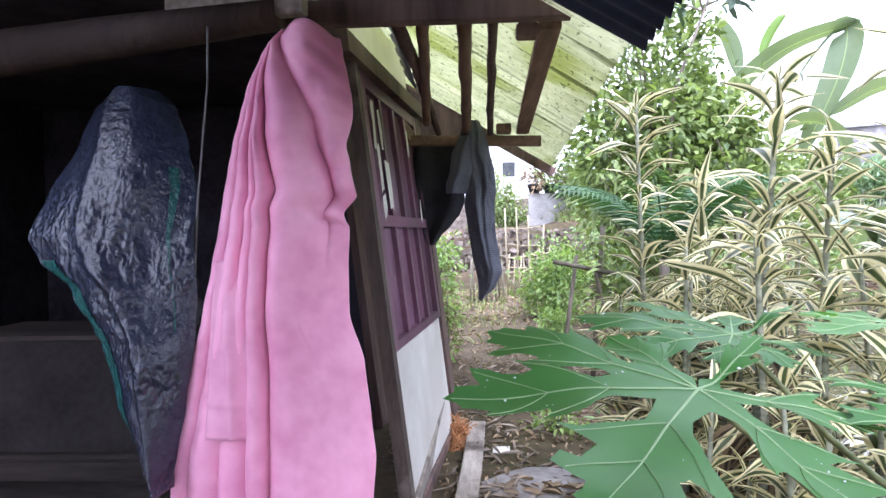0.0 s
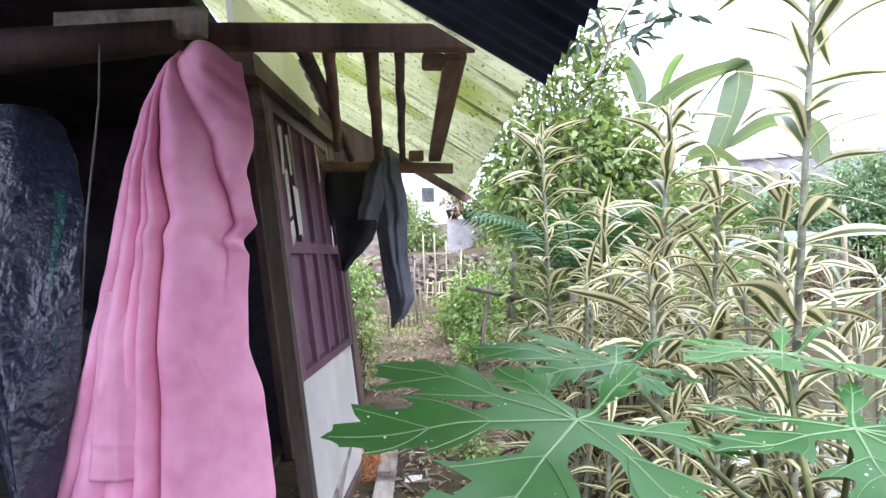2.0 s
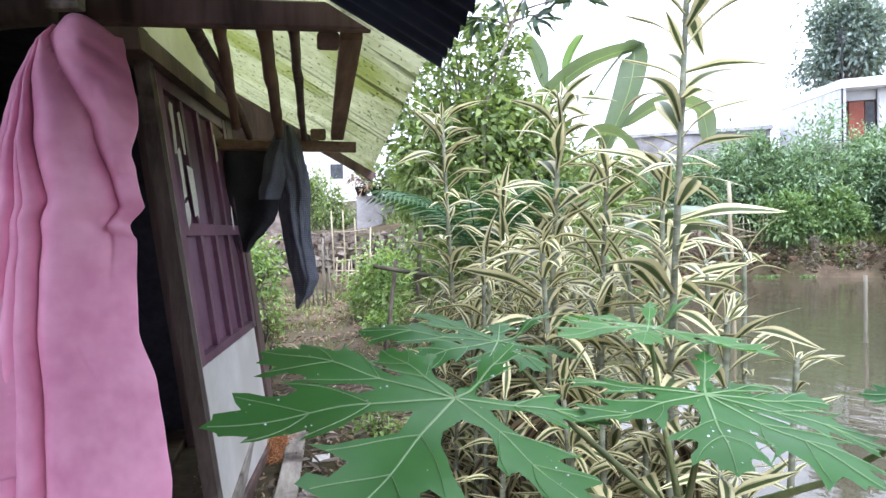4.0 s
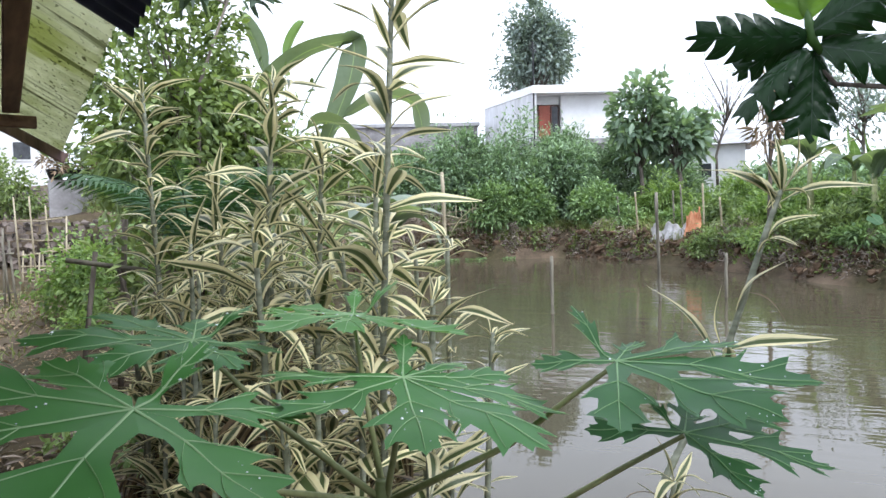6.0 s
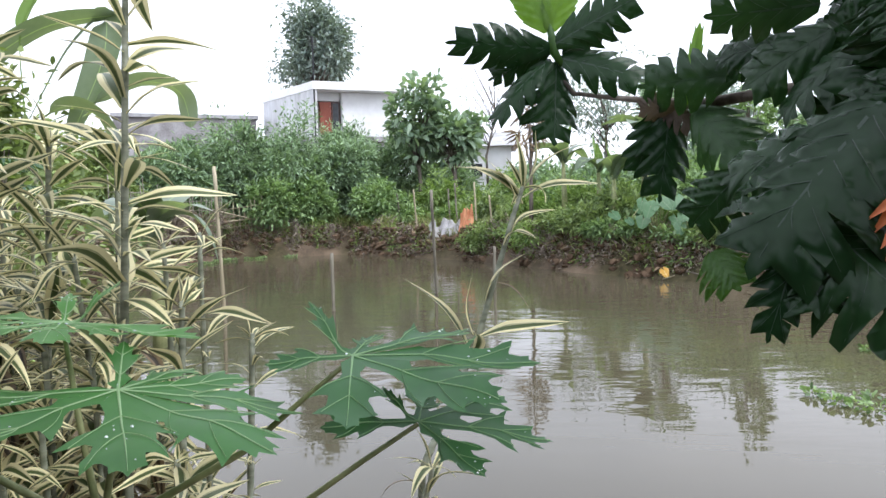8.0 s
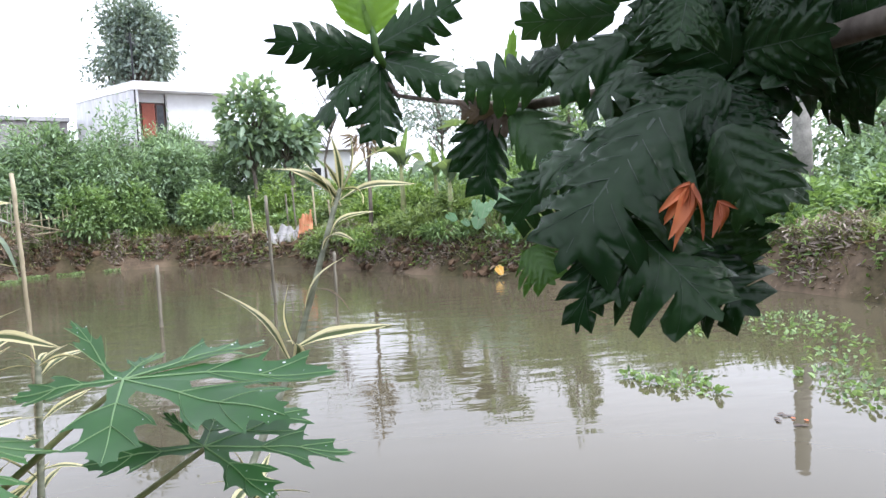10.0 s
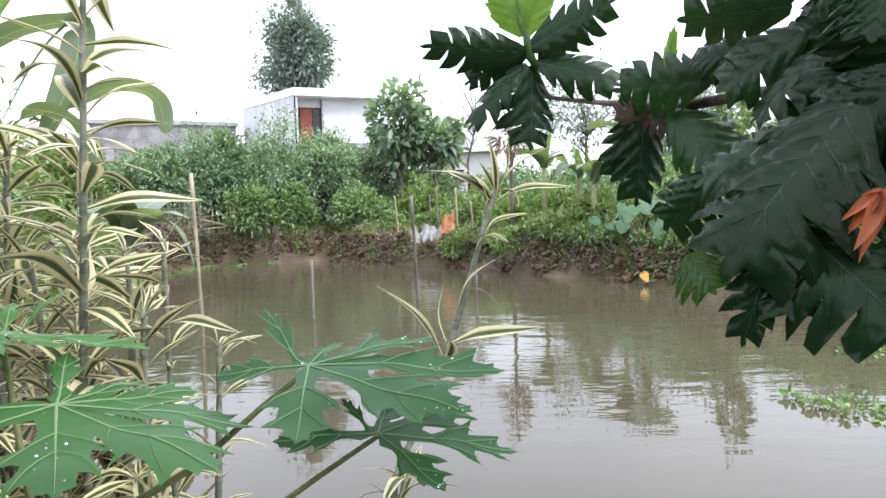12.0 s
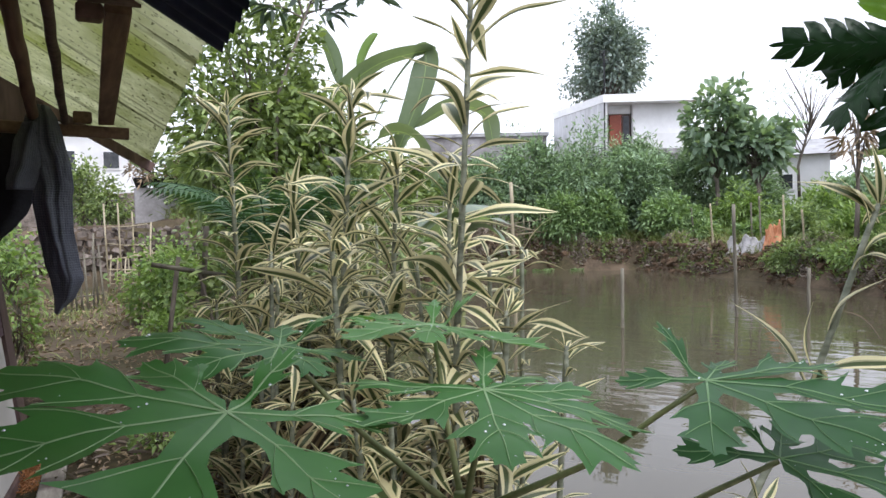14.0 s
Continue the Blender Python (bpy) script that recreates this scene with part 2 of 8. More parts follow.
CHECKED = checked_material()
SHEET_BLUE = material("dark_blue_roof_metal", (0.016, 0.02, 0.035), (0.045, 0.055, 0.085), 0.4, 3, 0.1, 8, metal=0.4)
TIN = material("weathered_tin", (0.16, 0.19, 0.24), (0.34, 0.38, 0.45), 0.5, 4, 0.15, 8, metal=0.3)
BAMBOO = material("pale_dry_bamboo", (0.25, 0.21, 0.13), (0.48, 0.42, 0.3), 0.6, 6, 0.2, 5, stretch=(1, 1, 0.2))
BAMBOO_GREY = material("grey_bamboo", (0.09, 0.08, 0.06), (0.25, 0.23, 0.18), 0.7, 6, 0.2, 5, stretch=(1, 1, 0.2))
ROPE = material("grey_string", (0.10, 0.10, 0.11), (0.18, 0.18, 0.19), 0.9, 20, 0.2)
PLASTER = material("white_plaster", (0.74, 0.745, 0.75), (0.86, 0.865, 0.87), 0.8, 0.5, 0.1, 9, stain=(0.66, 0.66, 0.66))
PLASTER_OLD = material("stained_plaster", (0.52, 0.52, 0.53), (0.80, 0.81, 0.83), 0.85, 0.6, 0.15, 8, stretch=(1, 1, 0.25), stain=(0.62, 0.63, 0.65))
CONCRETE = material("grey_concrete", (0.22, 0.21, 0.21), (0.42, 0.41, 0.42), 0.9, 1.5, 0.3, 8, stain=(0.2, 0.19, 0.19))
STONE = material("grey_field_stone", (0.13, 0.12, 0.115), (0.33, 0.31, 0.3), 0.9, 3, 0.6, 7)
DOOR_RED = material("red_brown_door", (0.24, 0.06, 0.035), (0.36, 0.10, 0.06), 0.5, 2, 0.1)
# interior tone: the store's shade is put into this colour
SHADE_TONE = material("shade_toned_interior", (0.02, 0.018, 0.025), (0.052, 0.048, 0.06), 0.9, 3, 0.2, spec=0.1)
GLASS_DARK = material("dark_window_glass", (0.02, 0.022, 0.026), (0.05, 0.055, 0.06), 0.12, 3, 0.02)
METAL_BLACK = material("black_painted_metal", (0.012, 0.012, 0.014), (0.035, 0.035, 0.04), 0.35, 5, 0.05, metal=0.3)
RUBBER = material("black_rubber", (0.012, 0.012, 0.012), (0.03, 0.03, 0.03), 0.8, 8, 0.2)
PAPER = material("faded_paper", (0.5, 0.48, 0.46), (0.72, 0.7, 0.68), 0.8, 8, 0.05)
# chest wood darkened to carry the shade inside the store
WOOD_STORE = material("shade_darkened_store_wood", (0.012, 0.010, 0.010), (0.036, 0.030, 0.028), 0.85, 5, 0.5, 6, stretch=(0.2, 1, 1), spec=0.08)
STRAW = material("orange_dry_fibre", (0.32, 0.13, 0.05), (0.62, 0.32, 0.15), 0.85, 12, 0.3, island=True)
ORANGE = material("orange_sacking", (0.50, 0.19, 0.09), (0.66, 0.33, 0.18), 0.7, 5, 0.4)
WHITE_SACK = material("white_sacking", (0.40, 0.39, 0.39), (0.62, 0.60, 0.60), 0.7, 5, 0.5, stain=(0.4, 0.38, 0.36))
BARK = material("grey_brown_bark", (0.07, 0.055, 0.045), (0.22, 0.19, 0.16), 0.9, 5, 0.7, 6, stretch=(1, 1, 0.3))
BARK_PALE = material("pale_trunk", (0.15, 0.145, 0.13), (0.32, 0.31, 0.28), 0.9, 3, 0.4, 6)
STEM_PALE = material("pale_ringed_stem", (0.12, 0.135, 0.09), (0.32, 0.34, 0.26), 0.6, 14, 0.4, 4, stretch=(0.2, 0.2, 1))
PETIOLE = material("pale_green_leaf_stalk", (0.14, 0.16, 0.065), (0.27, 0.28, 0.13), 0.45, 8, 0.15)
TILE_ROOF = material("grey_roof", (0.28, 0.28, 0.29), (0.45, 0.45, 0.46), 0.8, 2, 0.2)

L_PAPAYA = leaf_material("papaya_leaf_skin", (0.020, 0.080, 0.022), (0.058, 0.176, 0.040), 0.42, 0.28, False, None, 0.30)
L_PAPAYA_YOUNG = leaf_material("young_papaya_leaf_skin", (0.045, 0.16, 0.03), (0.08, 0.22, 0.042), 0.42, 0.35, False)
RIB_PAPAYA = leaf_material("papaya_rib_skin", (0.15, 0.27, 0.12), (0.24, 0.36, 0.18), 0.5, 0.2, False)
# near-black green: shade on the backlit undersides is put into this colour
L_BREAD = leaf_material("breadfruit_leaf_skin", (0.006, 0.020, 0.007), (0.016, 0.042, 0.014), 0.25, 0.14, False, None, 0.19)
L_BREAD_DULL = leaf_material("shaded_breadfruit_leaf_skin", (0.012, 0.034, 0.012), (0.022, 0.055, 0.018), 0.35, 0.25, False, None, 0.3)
L_BREAD_MID = leaf_material("mid_breadfruit_leaf_skin", (0.035, 0.085, 0.015), (0.05, 0.12, 0.02), 0.4, 0.35, False)
L_BREAD_YOUNG = leaf_material("young_breadfruit_leaf_skin", (0.10, 0.19, 0.03), (0.15, 0.26, 0.05), 0.4, 0.35, False)
RIB_BREAD = leaf_material("breadfruit_rib_skin", (0.008, 0.024, 0.011), (0.017, 0.042, 0.018), 0.4, 0.1, False)
L_DEAD_GREY = leaf_material("grey_dead_leaf_skin", (0.06, 0.045, 0.038), (0.12, 0.09, 0.075), 0.7, 0.1, False)
# pale base colour paints the sky's reflection onto the drops
WATER_DROP = material("sky_pale_water_drop", (0.5, 0.56, 0.54), (0.62, 0.68, 0.66), 0.04, 20, 0.0, spec=1.0)
L_DEAD = leaf_material("dry_orange_leaf_skin", (0.20, 0.045, 0.018), (0.50, 0.155, 0.06), 0.6, 0.2, False)
L_DRAC = striped_leaf_material("striped_leaf_skin", (0.062, 0.090, 0.030), (0.68, 0.63, 0.37))
# withered brown, darkened further to carry the thicket's inner shade
L_DRAC_DRY = striped_leaf_material("dry_striped_leaf_skin", (0.038, 0.028, 0.015), (0.21, 0.155, 0.085))
L_TREE = leaf_material("tree_leaf_skin", (0.042, 0.072, 0.027), (0.29, 0.37, 0.145), 0.45, 0.25)
L_SAPLING = leaf_material("sapling_leaf_skin", (0.03, 0.05, 0.035), (0.09, 0.13, 0.09), 0.4, 0.15)
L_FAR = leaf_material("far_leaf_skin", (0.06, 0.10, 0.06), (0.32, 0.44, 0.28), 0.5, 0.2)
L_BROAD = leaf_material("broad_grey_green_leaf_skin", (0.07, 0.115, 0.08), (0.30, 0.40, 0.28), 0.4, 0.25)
# distance haze is put into this paler, bluer leaf colour
L_HAZE = leaf_material("hazed_leaf_skin", (0.13, 0.18, 0.16), (0.30, 0.36, 0.33), 0.6, 0.15)
L_BUSH = leaf_material("bush_leaf_skin", (0.048, 0.095, 0.04), (0.29, 0.41, 0.19), 0.5, 0.25)
L_LIME = leaf_material("fresh_green_leaf_skin", (0.065, 0.12, 0.036), (0.31, 0.42, 0.155), 0.5, 0.3)
L_CROP = leaf_material("crop_leaf_skin", (0.07, 0.12, 0.05), (0.30, 0.38, 0.18), 0.5, 0.3)
L_GRASS = leaf_material("grass_blade_skin", (0.085, 0.105, 0.036), (0.26, 0.29, 0.11), 0.6, 0.2)
L_BANANA = leaf_material("banana_leaf_skin", (0.12, 0.165, 0.115), (0.19, 0.235, 0.175), 0.4, 0.3, False, (0.3, 0.4, 0.2))
L_BANANA_YOUNG = leaf_material("young_banana_leaf_skin", (0.12, 0.21, 0.06), (0.18, 0.28, 0.08), 0.4, 0.2, False, (0.4, 0.5, 0.25))
L_TARO = leaf_material("taro_leaf_skin", (0.05, 0.12, 0.05), (0.09, 0.18, 0.085), 0.45, 0.25, False, (0.12, 0.2, 0.11))
L_PALM = leaf_material("palm_leaf_skin", (0.02, 0.06, 0.025), (0.05, 0.11, 0.04), 0.4, 0.2)
L_LITTER = leaf_material("fallen_leaf_skin", (0.07, 0.05, 0.034), (0.40, 0.30, 0.20), 0.8, 0.05)
L_LITTER_PALE = leaf_material("pale_dry_leaf_skin", (0.14, 0.11, 0.09), (0.40, 0.34, 0.29), 0.8, 0.05)
L_YELLOW = leaf_material("yellow_wilted_leaf_skin", (0.6, 0.32, 0.05), (0.8, 0.5, 0.1), 0.6, 0.2, False, (0.8, 0.6, 0.3))


# ---- mesh helpers ----
def mesh(name, verts, faces, mat, uvs=None, smooth=True):
    me = bpy.data.meshes.new(name)
    me.from_pydata([tuple(v) for v in verts], [], [tuple(f) for f in faces])
    if uvs is not None:
        layer = me.uv_layers.new(name="UVMap")
        for loop in me.loops:
            layer.data[loop.index].uv = uvs[loop.vertex_index]
    for p in me.polygons:
        p.use_smooth = smooth
    me.materials.append(mat)
    me.update()
    return me


def fast_mesh(name, verts, quads, mat):
    """A mesh of many four-cornered faces from arrays."""
    me = bpy.data.meshes.new(name)
    me.vertices.add(len(verts))
    me.vertices.foreach_set("co", np.asarray(verts, np.float32).ravel())
    me.loops.add(quads.size)
    me.loops.foreach_set("vertex_index", quads.ravel().astype(np.int32))
    me.polygons.add(len(quads))
    me.polygons.foreach_set("loop_start", np.arange(0, quads.size, 4, dtype=np.int32))
    me.materials.append(mat)
    me.update(calc_edges=True)
    return me


def part(name, me, parent, label="", m=None):
    ob = new(name, me)
    ob.parent = parent
    if m is not None:
        ob.matrix_basis = m
    return tagged(ob, label)


def thing(name, where, label, category, group="", kind=""):
    ob = new(name)
    ob.empty_display_size = 0.1
    ob.location = where
    return tagged(ob, label, category, group, kind)


class Build:
    """Collects pieces of one mesh."""

    def __init__(self):
        self.v, self.f = [], []

    def add(self, verts, faces):
        k = len(self.v)
        self.v += [Vector(v) for v in verts]
        self.f += [tuple(k + i for i in f) for f in faces]
        return self

    def tube(self, pts, radii, n=8, cap=True):
        pts = [Vector(p) for p in pts]
        rings, side = [], None
        for i, p in enumerate(pts):
            d = (pts[min(i + 1, len(pts) - 1)] - pts[max(i - 1, 0)]).normalized()
            if side is None:
                side = d.orthogonal().normalized()
            side = (side - d * side.dot(d)).normalized()
            up = d.cross(side)
            r = radii[i] if hasattr(radii, "__len__") else radii
            rings += [p + (side * math.cos(a) + up * math.sin(a)) * r for a in (2 * math.pi * k / n for k in range(n))]
        faces = [(i * n + k, i * n + (k + 1) % n, (i + 1) * n + (k + 1) % n, (i + 1) * n + k) for i in range(len(pts) - 1) for k in range(n)]
        if cap:
            faces += [tuple(range(n - 1, -1, -1)), tuple((len(pts) - 1) * n + k for k in range(n))]
        return self.add(rings, faces)

    def beam(self, a, b, w, h, bev=0.006, up=(0, 0, 1)):
        """A squared timber from a to b, w wide and h high, with eased edges."""
        a, b = Vector(a), Vector(b)
        d = (b - a).normalized()
        s = d.cross(Vector(up)).normalized()
        u = s.cross(d)
        c = min(bev, w / 3, h / 3)
        prof = [(-w / 2 + c, -h / 2), (w / 2 - c, -h / 2), (w / 2, -h / 2 + c), (w / 2, h / 2 - c), (w / 2 - c, h / 2), (-w / 2 + c, h / 2), (-w / 2, h / 2 - c), (-w / 2, -h / 2 + c)]
        v = [p + s * x + u * y for p in (a, b) for x, y in prof]
        f = [(k, (k + 1) % 8, 8 + (k + 1) % 8, 8 + k) for k in range(8)] + [tuple(range(7, -1, -1)), tuple(range(8, 16))]
        return self.add(v, f)

    def block(self, lo, hi, bev=0.008):
        x, y, z = [(p + q) / 2 for p, q in zip(lo, hi)]
        return self.beam((x, lo[1], z), (x, hi[1], z), hi[0] - lo[0], hi[2] - lo[2], bev)

    def mesh(self, name, mat, smooth=False):
        return mesh(name, self.v, self.f, mat, None, smooth)


def smooth_step(a, b, x):
    t = np.clip((np.asarray(x, float) - a) / (b - a), 0, 1)
    return t * t * (3 - 2 * t)


# ---- leaves ----
def cloud_of_leaves(name, centres, outward, length, width, mat, rng, droop=0.3, upright=0.4, fold=0.25):
    """Many small folded leaves in one mesh."""
    n = len(centres)
    d = outward + rng.normal(0, 0.6, (n, 3))
    d[:, 2] += upright * 0.5 - droop
    d /= np.linalg.norm(d, axis=1)[:, None] + 1e-9
    nr = rng.normal(0, 0.5, (n, 3)) + np.array([0, 0, 1.0])
    s = np.cross(d, nr)
    s /= np.linalg.norm(s, axis=1)[:, None] + 1e-9
    nr = np.cross(s, d)
    ln = length * rng.uniform(0.6, 1.25, n)[:, None]
    w = width * rng.uniform(0.7, 1.2, n)[:, None] / 2
    c = centres
    lift = nr * w * fold * 2
    sag = np.array([0, 0, -1.0]) * ln * 0.12
    v = np.stack([c, c + d * ln * 0.35 + s * w + lift, c + d * ln * 0.7 + s * w * 0.75 + lift + sag * 0.5, c + d * ln + sag,
                  c + d * ln * 0.7 - s * w * 0.75 + lift + sag * 0.5, c + d * ln * 0.35 - s * w + lift], 1).reshape(-1, 3)
    k = np.arange(n)[:, None] * 6
    quads = np.concatenate([k + np.array([[0, 1, 2, 3]]), k + np.array([[0, 3, 4, 5]])], 0)
    return fast_mesh(name, v, quads, mat)


def clumps(rng, n_clump, per, radii, centre=(0, 0, 0), spread=0.16, shell=0.55):
    """Leaf places in clumps through an ellipsoid, and the way out from each clump's heart."""
    u = rng.normal(0, 1, (n_clump, 3))
    u /= np.linalg.norm(u, axis=1)[:, None]
    heart = u * (shell + (1 - shell) * rng.random((n_clump, 1)) ** 0.7) * rng.uniform(0.75, 1.15, (n_clump, 1))
    off = rng.normal(0, spread, (n_clump, per, 3)) * rng.uniform(0.6, 1.4, (n_clump, 1, 1))
    places = (heart[:, None] + off) * np.array(radii) + np.array(centre)
    out = off + heart[:, None] * 0.25
    out /= np.linalg.norm(out, axis=2)[..., None] + 1e-9
    return places.reshape(-1, 3), out.reshape(-1, 3), heart * np.array(radii) + np.array(centre)


def strap(length, width, rise, droop, twist, seed, steps=11, blunt=0.0, fold=0.38):
    """A lance-shaped strap leaf that leaves its stem along +x, rises and then arches over. Gives verts, faces, uvs."""
    rng = random.Random(seed)
    v, uv, x, z, ang = [], [], 0.0, 0.0, rise
    for i in range(steps + 1):
        t = i / steps
        w = width / 2 * ((0.34 + 0.66 * float(smooth_step(0.0, 0.42, t))) * (1 - max(0.0, (t - 0.36) / 0.64) ** 1.5) + blunt * 0.3 * (1 - t)) + 0.0008
        tw = twist * t
        keel = w * fold * (1 - 0.6 * t)
        wob = 0.03 * length * math.sin(t * 4 + seed)
        for k in range(5):
            s = (k - 2) / 2
            y0, z0 = w * s, keel * abs(s)
            v.append((x - math.sin(ang) * z0, y0 * math.cos(tw) + wob * t, z + z0 * math.cos(ang) + y0 * math.sin(tw)))
            uv.append((k / 4, t))
        bend = 1.9 * math.exp(-((t - 0.38) / 0.27) ** 2) + 0.12
        ang -= droop / steps * bend + rng.uniform(-0.05, 0.05)
        x += math.cos(ang) * length / steps
        z += math.sin(ang) * length / steps
    f = [(i * 5 + k, i * 5 + k + 1, (i + 1) * 5 + k + 1, (i + 1) * 5 + k) for i in range(steps) for k in range(4)]
    return v, f, uv


def skin(outline, step, rng):
    """Flat triangles inside an outline, with inner points about a step apart. Gives points and faces."""
    n = len(outline)
    pts = [Vector(p) for p in outline]
    x0, x1 = min(p.x for p in pts), max(p.x for p in pts)
    y0, y1 = min(p.y for p in pts), max(p.y for p in pts)
    for i in range(int((x1 - x0) / step) + 1):
        for j in range(int((y1 - y0) / step) + 1):
            pts.append(Vector((x0 + (i + rng.uniform(0.2, 0.8)) * step, y0 + (j + rng.uniform(0.2, 0.8)) * step)))
    co, _, faces, _, _, _ = delaunay_2d_cdt(pts, [], [list(range(n))], 1, 1e-6)
    used = sorted({i for f in faces for i in f})
    back = {k: i for i, k in enumerate(used)}
    return [co[k] for k in used], [tuple(back[k] for k in f) for f in faces]


def ribbon(verts, faces, line, w0, w1, height):
    """A thin rib along a flat line, lying on the surface height(x, y)."""
    k, n = len(verts), len(line)
    for i, p in enumerate(line):
        d = (line[min(i + 1, n - 1)] - line[max(i - 1, 0)]).normalized()
        w = (w0 + (w1 - w0) * i / (n - 1)) / 2
        for s in (-1, 0, 1):
            x, y = p.x - d.y * w * s, p.y + d.x * w * s
            verts.append((x, y, height(x, y) + (0.0026 if s == 0 else 0.001)))
    for i in range(n - 1):
        for s in (0, 1):
            a = k + i * 3 + s
            faces.append((a, a + 1, a + 4, a + 3))


def line_to(a, b, n=7, bow=0.0):
    a, b = Vector(a), Vector(b)
    side = Vector((-(b - a).y, (b - a).x)) * bow
    return [a.lerp(b, i / n) + side * math.sin(math.pi * i / n) for i in range(n + 1)]


def two_skins(name, verts, faces, ribs_from, mat, rib_mat):
    me = mesh(name, verts, faces, mat)
    me.materials.append(rib_mat)
    for p in me.polygons:
        p.material_index = 1 if p.index >= ribs_from else 0
    return me


# one side of a papaya lobe, from the gap beside it to the tip: along, across
LOBE_SIDE = ((0.30, 0.075), (0.38, 0.085), (0.45, 0.125), (0.52, 0.20), (0.60, 0.265), (0.69, 0.315), (0.655, 0.235), (0.635, 0.165), (0.68, 0.15), (0.75, 0.165), (0.815, 0.195), (0.885, 0.215), (0.85, 0.14), (0.845, 0.095), (0.89, 0.085), (0.95, 0.085), (0.945, 0.045), (0.97, 0.02))


def palmate(size, lobes, seed, name, mat, rib_mat, cup=0.07, droop=0.035):
    """A palmate leaf whose lobes (degrees, length, lift) each carry pointed side lobes. Gives its mesh and spots on its face."""
    rng = random.Random(seed)
    order = sorted([(l + (0.0,))[:3] for l in lobes])
    n = len(order)
    verts, faces, ribs = [], [], []
    for i, (ang, ln, lift) in enumerate(order):
        L = size * ln
        before, after = order[i - 1], order[(i + 1) % n]
        gap = [min(32.0, ((ang - before[0]) % 360) / 2), min(32.0, ((after[0] - ang) % 360) / 2)]
        # lobes that stand close together part farther out
        root = [(0.47 if g < 19 else 0.34 if g < 23 else 0.235) * size * min(ln, nb[1]) for g, nb in zip(gap, (before, after))]
        sides = []
        for k, sg in ((0, -1), (1, 1)):
            h = radians(gap[k])
            pts = [Vector((root[k] * math.cos(h), sg * root[k] * math.sin(h)))]
            wide = rng.uniform(0.80, 0.96) * (0.62 if lift > 0.2 else 1.0)
            for u, w in LOBE_SIDE:
                u, w = u + rng.uniform(-0.014, 0.014), w * wide * rng.uniform(0.88, 1.14)
                if u < 0.62:
                    w = min(w, u * math.tan(h) * 0.93)
                if u * L > root[k]:
                    pts.append(Vector((u * L, sg * w * L)))
            sides.append(pts)
        flat, fs = skin([Vector((0, 0))] + sides[0] + [Vector((L, 0))] + sides[1][::-1], L * 0.075, rng)
        ph, dr, bendy = rng.uniform(0, 6), droop * rng.uniform(0.4, 1.6), rng.uniform(-0.10, 0.10)

        def height(x, y):
            u = x / L
            free = float(smooth_step(0.18, 0.6, u))
            z = cup * abs(y) * (1 - 0.3 * u) + lift * L * free * u - dr * L * u * u
            z += free * (bendy * y + 0.016 * L * math.sin(9 * u + ph) + 0.03 * L * math.sin(11 * y / L + ph) * u)
            return z

        r, k = Matrix.Rotation(radians(ang), 3, "Z"), len(verts)
        verts += [r @ Vector((p.x, p.y, height(p.x, p.y))) for p in flat]
        faces += [tuple(k + q for q in f) for f in fs]
        rv, rf = [], []
        ribbon(rv, rf, line_to((0, 0), (L * 0.97, 0), 14), size * 0.0150, size * 0.003, height)
        for u0, u1, w in ((0.36, 0.66, 0.22), (0.60, 0.86, 0.155)):
            for sg in (-1, 1):
                ribbon(rv, rf, line_to((u0 * L, 0), (u1 * L, sg * w * L), 6, sg * 0.05), size * 0.0024, size * 0.0007, height)
        ribs.append(([r @ Vector(p) for p in rv], rf))
    spots = [sum((Vector(verts[q]) for q in f), Vector()) / len(f) for f in faces]
    ribs_from = len(faces)
    for rv, rf in ribs:
        k = len(verts)
        verts += rv
        faces += [tuple(k + q for q in f) for f in rf]
    return two_skins(name, verts, faces, ribs_from, mat, rib_mat), spots


